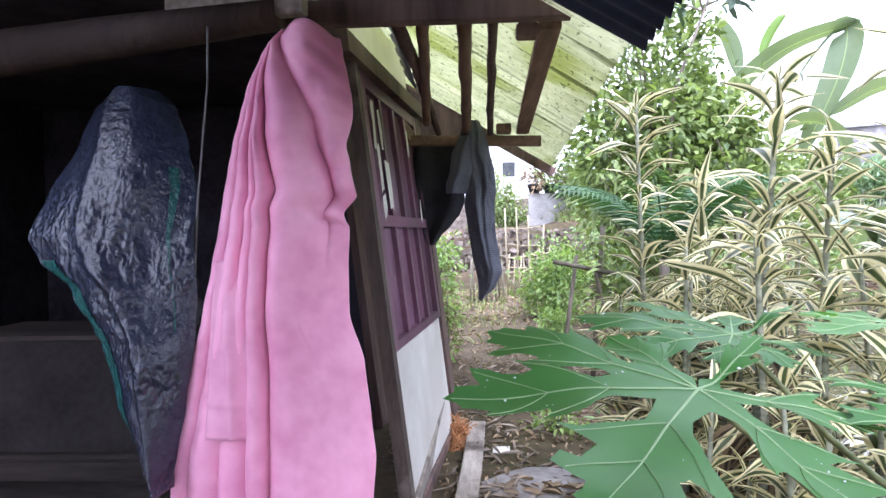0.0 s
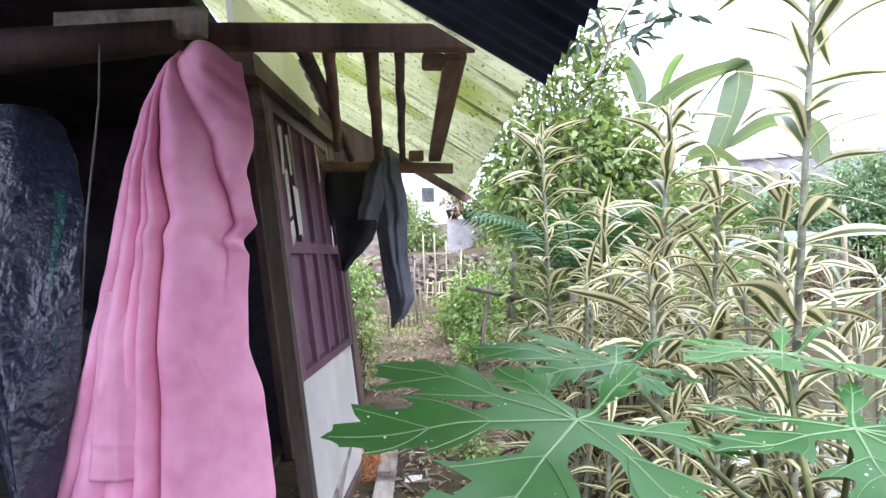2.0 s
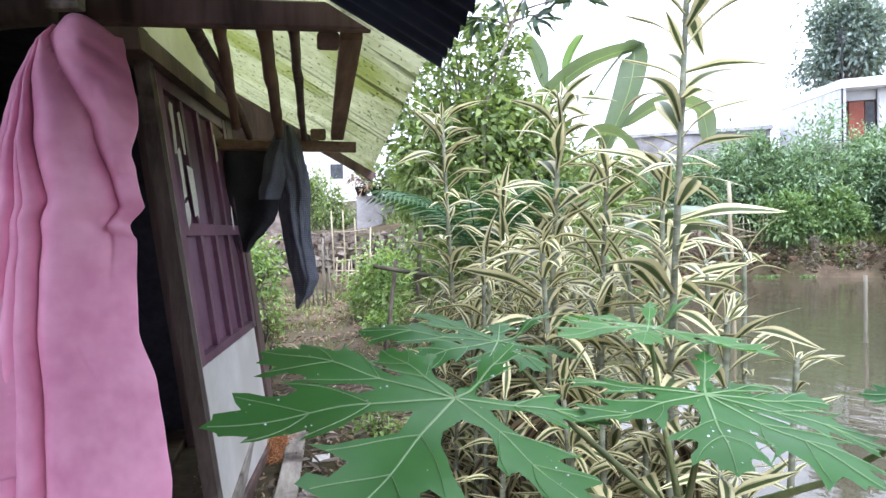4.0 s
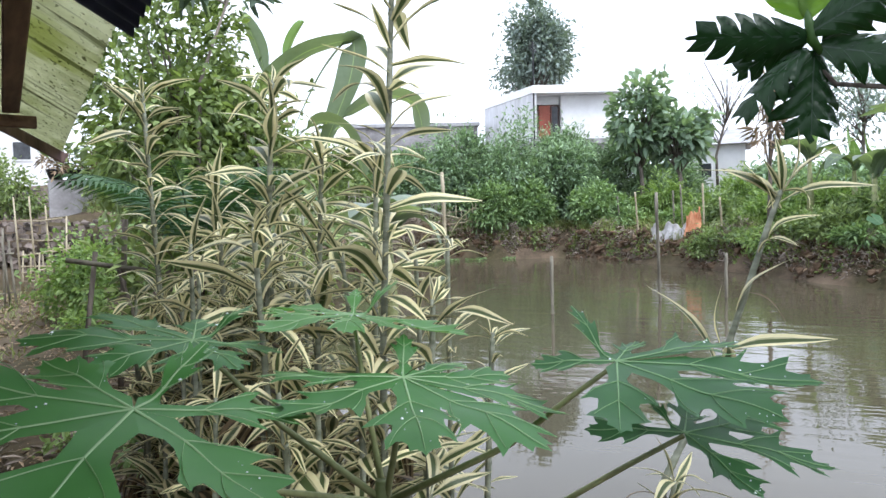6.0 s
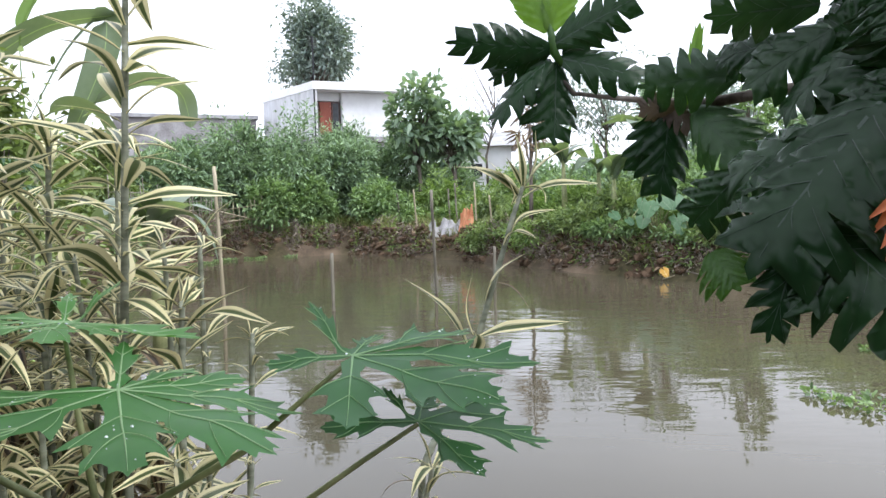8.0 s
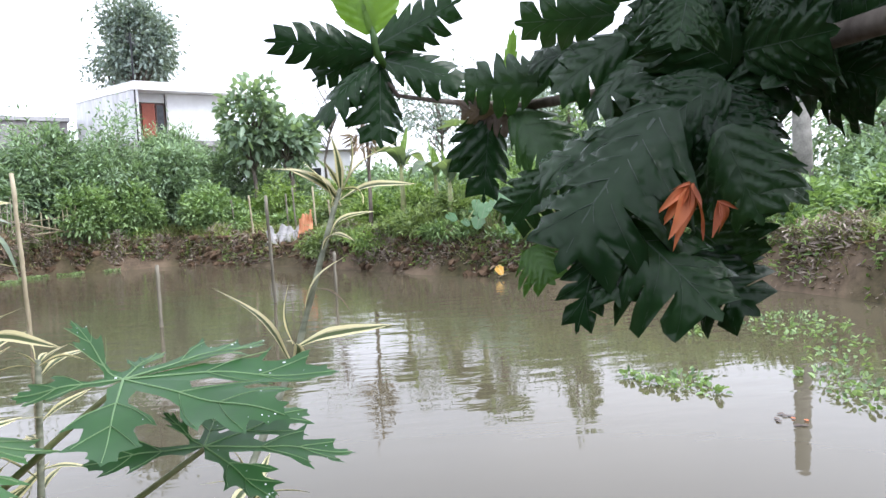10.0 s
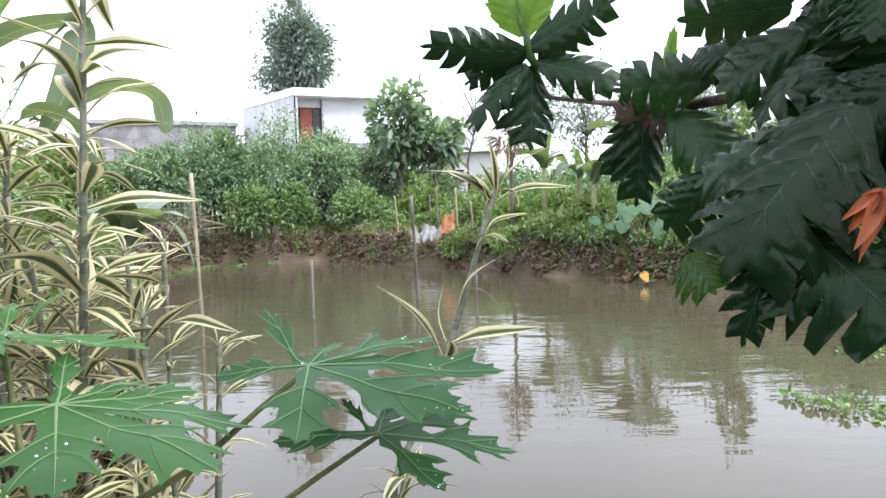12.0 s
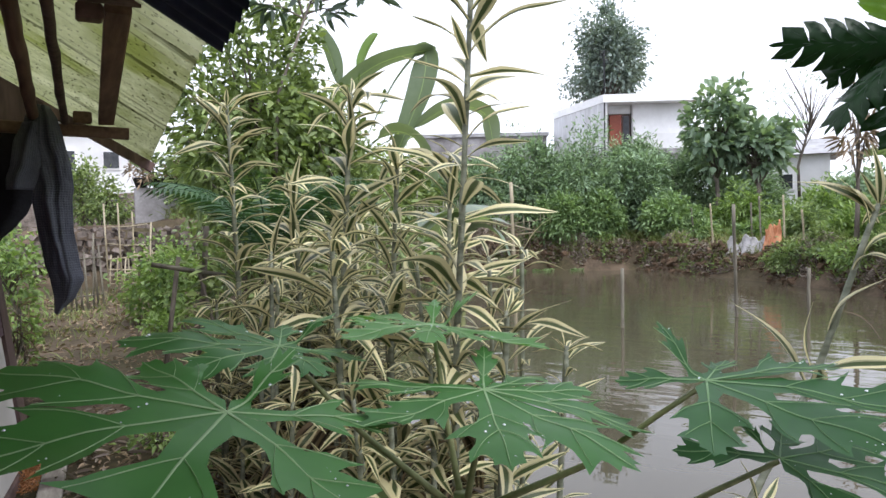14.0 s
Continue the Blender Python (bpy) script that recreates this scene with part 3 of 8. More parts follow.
def pinnate(length, width, n, depth, seed, name, mat, rib_mat, angle=46.0, curl=0.1, pleat=0.085):
    """A broad leaf along +x with n pointed lobes a side; depth: how far the gaps between them reach in."""
    rng = random.Random(seed)
    W = width / 2

    def env(u):
        return W * max(0.0, math.sin(math.pi * min(1.0, 0.04 + 0.95 * u ** 1.12))) ** 0.72

    outline, veins = [[], []], []
    gap = 0.74 / n
    lean, ph = rng.uniform(-0.35, 0.35), rng.uniform(0, 6)
    for side, sg in ((0, -1), (1, 1)):
        pts = outline[side]
        pts += [Vector((u * length, sg * env(u) * 0.9)) for u in (0.02, 0.06, 0.11)]
        for k in range(n):
            u0 = 0.13 + gap * (k + 0.25 * side) + rng.uniform(-0.15, 0.15) * gap
            slit = min(0.8, depth * (0.45 + 0.85 * k / n)) * rng.uniform(0.75, 1.2)
            end = u0 + gap * (1.1 + 0.35 * k / n) * rng.uniform(0.92, 1.08)
            tip = Vector((min(0.965, end) * length, sg * (env(min(0.93, u0 + gap * 0.9)) * rng.uniform(1.0, 1.12) + 0.03 * W)))
            veins.append((Vector(((u0 - 0.10) * length, 0)), tip, sg))
            for q, y in ((0.35, 1 - slit * 0.25), (0.72, 1.0)):
                pts.append(Vector(((u0 + gap * q) * length, sg * env(u0 + gap * q) * y)))
            pts.append(tip)
            if k < n - 1:
                nxt = u0 + gap
                pts.append(Vector(((nxt + gap * 0.08) * length, sg * env(nxt) * (1 - slit * 0.55))))
                pts.append(Vector((nxt * length, sg * env(nxt) * (1 - slit))))
            else:
                pts.append(Vector((0.90 * length, sg * env(0.90) * (1 - slit))))
        pts.append(Vector((0.965 * length, sg * W * 0.09)))
    flat, fs = skin([Vector((0, 0))] + outline[0] + [Vector((length, 0))] + outline[1][::-1], length * 0.042, rng)
    cot = 1 / math.tan(radians(angle * 0.95))

    def height(x, y):
        u = x / length
        q = ((x - abs(y) * cot) / length - 0.10) / gap
        wave = math.cos(2 * math.pi * q)
        far = min(1.0, abs(y) / W)
        z = -curl * length * (u * u + 0.8 * u ** 4) + 0.26 * abs(y) - 0.72 * y * y / W
        return z + lean * y * u - pleat * width * wave * far ** 0.6 + 0.012 * length * math.sin(5 * u + ph + 6 * y / length)

    verts = [(p.x, p.y, height(p.x, p.y)) for p in flat]
    faces = list(fs)
    ribs_from = len(faces)
    ribbon(verts, faces, line_to((0, 0), (length * 0.96, 0), 14), length * 0.022, length * 0.004, height)
    for root, tip, sg in veins:
        ribbon(verts, faces, line_to(root, root.lerp(tip, 0.92), 6, -sg * 0.04), length * 0.006, length * 0.0015, height)
    return two_skins(name, verts, faces, ribs_from, mat, rib_mat)


def facing(where, along, normal):
    """A pose at where whose x points along and whose z lies as near to normal as it can."""
    x = Vector(along).normalized()
    y = Vector(normal).cross(x).normalized()
    z = x.cross(y)
    return Matrix.Translation(where) @ Matrix((x, y, z)).transposed().to_4x4()


# ---- ground and pond ----
WATER_Z = -0.4
SHORE = [(1.3, 0.9), (1.45, 2.7), (3.0, 6.2), (5.4, 12.0), (8.6, 18.0), (11.0, 19.4), (15.4, 21.4), (18.8, 18.6), (18.75, 15.6), (18.4, 13.2), (17.5, 10.5),
         (16.1, 7.1), (15.6, 5.0), (15.1, 2.6), (14.5, 0.0), (13.0, -1.6), (10.0, -4.0), (6.0, -6.0), (3.0, -5.0), (1.7, -2.0)]


def shore_distance(x, y):
    """Distance to the pond's edge, minus inside it."""
    px, py = np.asarray(x, float), np.asarray(y, float)
    best, inside = np.full(px.shape, 1e9), np.zeros(px.shape, bool)
    for (ax, ay), (bx, by) in zip(SHORE, SHORE[1:] + SHORE[:1]):
        ex, ey = bx - ax, by - ay
        t = np.clip(((px - ax) * ex + (py - ay) * ey) / (ex * ex + ey * ey), 0, 1)
        best = np.minimum(best, np.hypot(px - ax - t * ex, py - ay - t * ey))
        inside ^= ((ay > py) != (by > py)) & (px < ex * (py - ay) / (ey + 1e-12) + ax)
    return np.where(inside, -best, best)


def ground_height(x, y):
    x, y = np.asarray(x, float), np.asarray(y, float)
    d = shore_distance(x, y)
    far = smooth_step(8, 13, np.hypot(x, y)) * smooth_step(-2, 4, x - 0.12 * y)
    top = 0.5 * far
    terrace = 1.55 * smooth_step(20.0, 21.2, y) * smooth_step(11, 6, x)
    rise = 1.2 * smooth_step(24, 40, np.hypot(x, y)) * smooth_step(5, 14, x)
    terrace = terrace + 1.5 * smooth_step(27.5, 34, y) * smooth_step(11, 6, x)
    rough = 0.03 * np.sin(2.1 * x + 1.3 * np.sin(1.7 * y)) + 0.02 * np.sin(5.3 * y + 2.0 * np.sin(3.1 * x)) + 0.08 * far * np.sin(1.9 * x + 2.3 * y)
    out = WATER_Z - 0.03 + (top - WATER_Z + 0.03) * smooth_step(0, 0.6, d) ** 0.7 + 0.12 * far * np.sin(4.1 * x + 2 * np.sin(3.7 * y)) * np.sin(4.7 * y + 1.5 * np.sin(2.9 * x)) * smooth_step(0.02, 0.2, d) + (rough + terrace + rise) * smooth_step(0.1, 0.8, d)
    return np.where(d < 0, WATER_Z - 0.03 - 0.7 * smooth_step(0, 2.0, -d), out)


def make_ground():
    t = np.linspace(-1, 1, 330)
    k = np.sinh(t * 4.2) / np.sinh(4.2)
    gx, gy = 7 + 900 * k, 8 + 900 * k
    X, Y = np.meshgrid(gx, gy)
    Z = ground_height(X, Y)
    v = np.stack([X, Y, Z], -1).reshape(-1, 3)
    n = len(t)
    i = (np.arange(n - 1)[:, None] * n + np.arange(n - 1)[None]).ravel()
    me = fast_mesh("ground", v, np.stack([i, i + 1, i + n + 1, i + n], 1), GROUND_MAT)
    me.polygons.foreach_set("use_smooth", np.ones(len(me.polygons), bool))
    tagged(new("ground", me), "damp dark soil with leaf litter and low weeds round a pond", "ground", kind="structure")


def ground_material():
    """Damp soil that turns into grass in broad patches farther from the hut."""
    m = SOIL.copy()
    m.name = "soil_and_grass"
    n, l = m.node_tree.nodes, m.node_tree.links
    b = n["Principled BSDF"]
    soil = b.inputs["Base Color"].links[0].from_socket
    co = n.new("ShaderNodeTexCoord")
    big, fine = n.new("ShaderNodeTexNoise"), n.new("ShaderNodeTexNoise")
    big.inputs["Scale"].default_value, big.inputs["Detail"].default_value = 0.35, 6
    fine.inputs["Scale"].default_value, fine.inputs["Detail"].default_value = 9, 5
    l.new(co.outputs["Object"], big.inputs["Vector"])
    l.new(co.outputs["Object"], fine.inputs["Vector"])
    grass = n.new("ShaderNodeValToRGB")
    grass.color_ramp.elements[0].position, grass.color_ramp.elements[0].color = 0.3, (0.028, 0.027, 0.014, 1)
    grass.color_ramp.elements[1].position, grass.color_ramp.elements[1].color = 0.7, (0.085, 0.072, 0.04, 1)
    l.new(fine.outputs[0], grass.inputs[0])
    edge = n.new("ShaderNodeValToRGB")
    edge.color_ramp.elements[0].position, edge.color_ramp.elements[1].position = 0.46, 0.6
    l.new(big.outputs[0], edge.inputs[0])
    mix = n.new("ShaderNodeMix")
    mix.data_type = "RGBA"
    l.new(edge.outputs[0], mix.inputs[0])
    l.new(soil, mix.inputs[6])
    l.new(grass.outputs[0], mix.inputs[7])
    l.new(mix.outputs[2], b.inputs["Base Color"])
    return m


GROUND_MAT = ground_material()
make_ground()


def water_material():
    m = bpy.data.materials.new("murky_pond_water")
    m.use_nodes = True
    n, l = m.node_tree.nodes, m.node_tree.links
    b = n["Principled BSDF"]
    co = n.new("ShaderNodeTexCoord")
    silt = n.new("ShaderNodeTexNoise")
    silt.inputs["Scale"].default_value, silt.inputs["Detail"].default_value = 0.25, 4
    l.new(co.outputs["Object"], silt.inputs["Vector"])
    ramp = n.new("ShaderNodeValToRGB")
    ramp.color_ramp.elements[0].color, ramp.color_ramp.elements[1].color = (0.067, 0.058, 0.036, 1), (0.088, 0.077, 0.051, 1)
    l.new(silt.outputs[0], ramp.inputs[0])
    l.new(ramp.outputs[0], b.inputs["Base Color"])
    b.inputs["Roughness"].default_value, b.inputs["IOR"].default_value, b.inputs["Specular IOR Level"].default_value = 0.012, 1.42, 0.5
    turned, drawn = n.new("ShaderNodeMapping"), n.new("ShaderNodeMapping")
    turned.inputs["Rotation"].default_value, drawn.inputs["Scale"].default_value = (0, 0, radians(-32)), (2.6, 0.8, 1.0)
    l.new(co.outputs["Object"], turned.inputs[0])
    l.new(turned.outputs[0], drawn.inputs[0])
    heights = []
    for scale, strength, detail in ((1.7, 1.0, 2), (6.0, 0.12, 1)):
        w = n.new("ShaderNodeTexNoise")
        w.inputs["Scale"].default_value, w.inputs["Detail"].default_value = scale, detail
        l.new(drawn.outputs[0], w.inputs["Vector"])
        h = n.new("ShaderNodeMath"); h.operation = "MULTIPLY"; h.inputs[1].default_value = strength
        l.new(w.outputs[0], h.inputs[0])
        heights.append(h)
    add = n.new("ShaderNodeMath"); add.operation = "ADD"
    l.new(heights[0].outputs[0], add.inputs[0]); l.new(heights[1].outputs[0], add.inputs[1])
    # the breeze reaches the open middle of the pond
    apart, breeze, gust = n.new("ShaderNodeSeparateXYZ"), n.new("ShaderNodeMapRange"), n.new("ShaderNodeTexNoise")
    l.new(turned.outputs[0], apart.inputs[0])
    breeze.inputs["From Min"].default_value, breeze.inputs["From Max"].default_value = 4.5, 10.0
    breeze.inputs["To Min"].default_value, breeze.inputs["To Max"].default_value = 0.12, 1.0
    l.new(apart.outputs[0], breeze.inputs[0])
    gust.inputs["Scale"].default_value = 0.45
    l.new(drawn.outputs[0], gust.inputs["Vector"])
    patchy = n.new("ShaderNodeMath"); patchy.operation = "MULTIPLY"
    l.new(breeze.outputs[0], patchy.inputs[0]); l.new(gust.outputs[0], patchy.inputs[1])
    s = n.new("ShaderNodeMath"); s.operation = "MULTIPLY"
    l.new(add.outputs[0], s.inputs[0]); l.new(patchy.outputs[0], s.inputs[1])
    bp = n.new("ShaderNodeBump")
    bp.inputs["Strength"].default_value, bp.inputs["Distance"].default_value = 0.5, 0.036
    l.new(s.outputs[0], bp.inputs["Height"])
    l.new(bp.outputs[0], b.inputs["Normal"])
    return m


water = Build()
ring = [(7.5 + (x - 7.5) * 1.03, 7.5 + (y - 7.5) * 1.03, WATER_Z) for x, y in SHORE]
water.add(ring, [tuple(range(len(ring)))])
tagged(new("water", water.mesh("water", water_material())), "still murky brown pond water with faint ripples", "water", kind="structure")

# ---- the hut ----
LEAN = 0.117          # the hut leans away from the path, metres a metre of height
U = Vector((0.117, 0.993, 0)).normalized()


def hut(along, height, out=0.0):
    """A point on the hut's door wall: metres along it from the post, height above ground, metres out towards the path."""
    p = Vector((-0.40, 3.42, 0)) + U * (-0.10 + 1.25 * along)
    return p + Vector((-LEAN * (height - 0.87), 0, height)) + Vector((0.993, -0.117, 0)) * out


def wall_piece(b, a0, a1, h0, h1, o0, o1):
    """A slab of the door wall."""
    v = [hut(a, h, o) for o in (o0, o1) for a, h in ((a0, h0), (a1, h0), (a1, h1), (a0, h1))]
    return b.add(v, [(3, 2, 1, 0), (4, 5, 6, 7), (0, 1, 5, 4), (1, 2, 6, 5), (2, 3, 7, 6), (3, 0, 4, 7)])


door = thing("door_1", hut(0, 0), "purple painted plank door with a white lower panel and torn paper on its panes", "door", kind="structure")
inv = Matrix.Translation(-door.location)


def door_part(name, b, mat, label=""):
    me = b.mesh(name, mat)
    me.transform(inv)
    return part(name, me, door, label)


b = Build(); wall_piece(b, 0.02, 1.20, 0.10, 0.87, -0.03, 0.012); door_part("lower_panel", b, WHITE_BOARD, "white painted lower panel")
b = Build(); wall_piece(b, 0.0, 0.034, 0.10, 2.27, -0.03, 0.03); door_part("stile", b, WOOD_OLD, "pale worn door stile")
b = Build(); wall_piece(b, 0.036, 0.10, 0.875, 2.27, -0.03, 0.028); door_part("stile", b, PURPLE)
b = Build(); wall_piece(b, 1.13, 1.20, 0.875, 2.27, -0.03, 0.028); door_part("stile", b, PURPLE)
for h0, h1 in ((0.875, 0.92), (1.50, 1.56), (2.20, 2.27)):
    b = Build(); wall_piece(b, 0.102, 1.128, h0, h1, -0.03, 0.026); door_part("rail", b, PURPLE)
for a in (0.36, 0.62, 0.88):
    b = Build(); wall_piece(b, a - 0.022, a + 0.022, 0.922, 1.498, -0.03, 0.022); door_part("muntin", b, PURPLE)
    b = Build(); wall_piece(b, a - 0.022, a + 0.022, 1.562, 2.198, -0.03, 0.022); door_part("muntin", b, PURPLE)
for i in range(4):
    a0, a1 = (0.104, 0.384, 0.644, 0.904)[i], (0.336, 0.596, 0.856, 1.126)[i]
    for h0, h1 in ((0.922, 1.498), (1.562, 2.198)):
        # panels folded into shallow upright waves
        b = Build()
        k = 12
        v = [hut(a0 + (a1 - a0) * j / k, h, -0.012 + 0.009 * math.cos(j * math.pi / 2)) for h in (h0, h1) for j in range(k + 1)]
        b.add(v, [(j, j + 1, k + 2 + j, k + 1 + j) for j in range(k)])
        door_part("panel", b, PURPLE)
rng = random.Random(4)
for a, h, w, hh in ((0.15, 2.02, 0.045, 0.22), (0.17, 1.80, 0.05, 0.24), (0.30, 1.72, 0.075, 0.26), (0.26, 2.02, 0.04, 0.2), (0.85, 2.02, 0.035, 0.16), (1.0, 1.62, 0.035, 0.16), (0.17, 1.60, 0.05, 0.12)):
    b = Build()
    v = [hut(a + w * (s - 0.5) + rng.uniform(-0.012, 0.012), h + hh * (t - 0.5) + rng.uniform(-0.02, 0.02), 0.031 + 0.004 * t) for t in (0, 0.5, 1) for s in (0, 0.5, 1)]
    b.add(v, [(0, 1, 4, 3), (1, 2, 5, 4), (3, 4, 7, 6), (4, 5, 8, 7)])
    door_part("paper_strip", b, PAPER, "torn strip of faded paper")


def structure(name, b, mat, label, category, smooth=False):
    return tagged(new(name, b.mesh(name, mat, smooth)), label, category, kind="structure")


b = Build(); wall_piece(b, -0.062, -0.004, 0.0, 2.42, -0.025, 0.04)
structure("post", b, POST_PEELING, "worn dark wooden corner post with peeling paint", "post")
b = Build(); wall_piece(b, 1.21, 1.36, 0.0, 2.40, -0.10, 0.03)
structure("post", b, WOOD_DARK, "dark wooden post at the door's far side", "post")
b = Build(); wall_piece(b, -0.20, 1.40, 2.28, 2.38, -0.08, 0.07)
structure("lintel", b, WOOD_DARK, "dark weathered lintel beam over the door", "beam")
b = Build(); wall_piece(b, -0.1, 1.32, 2.384, 2.75, -0.06, -0.03)
structure("wall_over_door", b, WHITE_BOARD, "white painted board above the door lintel", "wall")
b = Build(); wall_piece(b, 1.37, 3.6, 0.0, 2.6, -0.62, -0.56)
structure("wall_rear", b, WOOD_DARK, "dark board wall set back behind the door", "wall")

# the open store at the door's near side: floor, walls and roof close it in
b = Build(); b.add([(-1.5, y, 2.28) for y in (6.70, 6.76)] + [(0.02, y, 2.40) for y in (6.70, 6.76)] + [(0.02, y, 2.56) for y in (6.70, 6.76)] + [(-1.5, y, 3.40) for y in (6.70, 6.76)], [(0, 2, 4, 6), (7, 5, 3, 1), (0, 1, 3, 2), (2, 3, 5, 4), (4, 5, 7, 6), (6, 7, 1, 0)]); structure("wall_gable", b, WOOD_DARK, "dark boards closing the gable under the roof", "wall")
# wall and ceiling colour is darkened to carry the store's shade
b = Build(); b.block((-3.4, 5.4, 0.0), (-0.62, 5.5, 3.0)); structure("wall_north", b, SHADE_TONE, "board wall at the back of the store, toned dark for shade", "wall")
b = Build(); b.block((-3.5, 1.4, 0.0), (-3.4, 5.4, 3.0)); structure("wall_west", b, SHADE_TONE, "board side wall of the store, toned dark for shade", "wall")
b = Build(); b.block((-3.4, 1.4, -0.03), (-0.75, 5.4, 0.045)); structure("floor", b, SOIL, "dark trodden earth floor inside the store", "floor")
# the ceiling's front part is added to keep sky light off the store
b = Build(); b.block((-3.5, 2.0, 2.48), (-0.72, 5.5, 2.55)); structure("ceiling", b, SHADE_TONE, "low boarded ceiling of the store, toned dark and carried forward to block light", "ceiling")

# added wall, out of view behind the camera, that cuts light from there
b = Build(); b.block((-1.45, -5.0, 0.0), (-1.35, 1.3, 3.0)); structure("wall_south", b, WOOD_DARK, "unseen board wall added beside the path to block light", "wall")

# roof: eave level, falling towards the path
EAVE_A, EAVE_B, PITCH = Vector((0.42, 0.0, 2.085)), Vector((0.90, 6.9, 2.085)), 0.60


def roof_at(y, back, lift=0.0):
    """A point of the roof: along the eave by its y, metres back from the eave."""
    e = EAVE_A + (EAVE_B - EAVE_A) * (y / 6.9)
    return e + Vector((-back, 0.07 * back, PITCH * back + lift))


def roof_sheet(name, y0, y1, back0, back1, wave, amp, mat, label, lift=0.0):
    """A corrugated sheet whose ribs run down the slope, with thickness."""
    n = max(8, int((y1 - y0) / wave * 8))
    v = []
    for side in (0.0, 0.004):
        for back in (back0, (back0 + back1) / 2, back1):
            for i in range(n + 1):
                y = y0 + (y1 - y0) * i / n
                v.append(roof_at(y, back, lift + side + amp * math.sin(2 * math.pi * (y - y0) / wave)))
    f = []
    for s in (0, 1):
        for r in (0, 1):
            k = (s * 3 + r) * (n + 1)
            f += [((k + i, k + i + 1, k + n + 2 + i, k + n + 1 + i) if s else (k + i + n + 1, k + n + 2 + i, k + i + 1, k + i)) for i in range(n)]
    m3 = 3 * (n + 1)
    f += [(i + 1, i, m3 + i, m3 + i + 1) for i in range(n)]
    b = Build().add(v, f)
    return structure(name, b, mat, label, "roof", True)


def plastic_sheet_material():
    """Old translucent plastic roofing, green with algae and streaked with dirt down the slope."""
    m = material("translucent_roof_plastic", (0.45, 0.47, 0.31), (0.64, 0.65, 0.50), 0.45, 2.5, 0.1, 8, stain=(0.41, 0.44, 0.21))
    n, l = m.node_tree.nodes, m.node_tree.links
    bs, out = n["Principled BSDF"], n["Material Output"]
    colour = bs.inputs["Base Color"].links[0].from_socket
    co, mp, spots = n.new("ShaderNodeTexCoord"), n.new("ShaderNodeMapping"), n.new("ShaderNodeTexNoise")
    mp.inputs["Scale"].default_value = (0.7, 34, 0.7)
    spots.inputs["Scale"].default_value, spots.inputs["Detail"].default_value = 1.0, 4
    l.new(co.outputs["Object"], mp.inputs[0]); l.new(mp.outputs[0], spots.inputs["Vector"])
    ramp = n.new("ShaderNodeValToRGB")
    ramp.color_ramp.elements[0].position, ramp.color_ramp.elements[0].color = 0.33, (0.10, 0.11, 0.06, 1)
    ramp.color_ramp.elements[1].position, ramp.color_ramp.elements[1].color = 0.41, (1, 1, 1, 1)
    l.new(spots.outputs[0], ramp.inputs[0])
    mul = n.new("ShaderNodeMix"); mul.data_type, mul.blend_type = "RGBA", "MULTIPLY"
    mul.inputs[0].default_value = 0.5
    l.new(colour, mul.inputs[6]); l.new(ramp.outputs[0], mul.inputs[7])
    l.new(mul.outputs[2], bs.inputs["Base Color"])
    # dark specks of grown-in dirt
    speck, dots = n.new("ShaderNodeTexNoise"), n.new("ShaderNodeValToRGB")
    speck.inputs["Scale"].default_value, speck.inputs["Detail"].default_value = 42, 3
    l.new(co.outputs["Object"], speck.inputs["Vector"])
    dots.color_ramp.elements[0].position, dots.color_ramp.elements[0].color = 0.33, (0.12, 0.13, 0.06, 1)
    dots.color_ramp.elements[1].position, dots.color_ramp.elements[1].color = 0.40, (1, 1, 1, 1)
    l.new(speck.outputs[0], dots.inputs[0])
    mul2 = n.new("ShaderNodeMix"); mul2.data_type, mul2.blend_type = "RGBA", "MULTIPLY"
    mul2.inputs[0].default_value = 0.7
    l.new(mul.outputs[2], mul2.inputs[6]); l.new(dots.outputs[0], mul2.inputs[7])
    l.new(mul2.outputs[2], bs.inputs["Base Color"])
    tr, ms = n.new("ShaderNodeBsdfTranslucent"), n.new("ShaderNodeMixShader")
    l.new(mul2.outputs[2], tr.inputs[0])
    ms.inputs[0].default_value = 0.64
    l.new(bs.outputs[0], ms.inputs[1]); l.new(tr.outputs[0], ms.inputs[2]); l.new(ms.outputs[0], out.inputs["Surface"])
    return m


roof_sheet("roof_plastic", 2.42, 6.9, 0.04, 2.0, 0.11, 0.014, plastic_sheet_material(), "greenish translucent corrugated plastic roofing, streaked with algae", 0.02)
roof_sheet("roof_metal", -2.5, 2.44, 0.0, 2.2, 0.12, 0.014, SHEET_BLUE, "dark blue corrugated metal roofing over the eave")
b = Build()
b.beam(roof_at(6.86, 0.02, -0.05), roof_at(6.86, 2.0, -0.05), 0.06, 0.09)
structure("roof_rafter", b, WOOD_DARK, "dark sloping rafter at the roof's far end", "beam")

# beams and poles under the eave
b = Build(); b.beam((-0.95, 2.60, 2.285), (0.36, 2.55, 2.285), 0.06, 0.095); structure("tie_beam", b, WOOD_DARK, "dark brown squared beam across the eave", "beam")
b = Build(); b.beam((-0.42, 4.60, 2.085), (0.49, 4.66, 2.075), 0.05, 0.07); structure("batten", b, WOOD_BROWN, "brown timber batten below the poles", "beam")
b = Build(); b.beam((0.295, 2.62, 2.245), (0.365, 4.62, 2.14), 0.085, 0.045); structure("eave_board", b, WOOD_BROWN, "brown flat board between beam and batten", "beam")
b = Build(); b.block((0.165, 2.575, 2.185), (0.248, 2.635, 2.236)); structure("wood_block", b, WOOD_BROWN, "brown wooden block under the beam", "block")
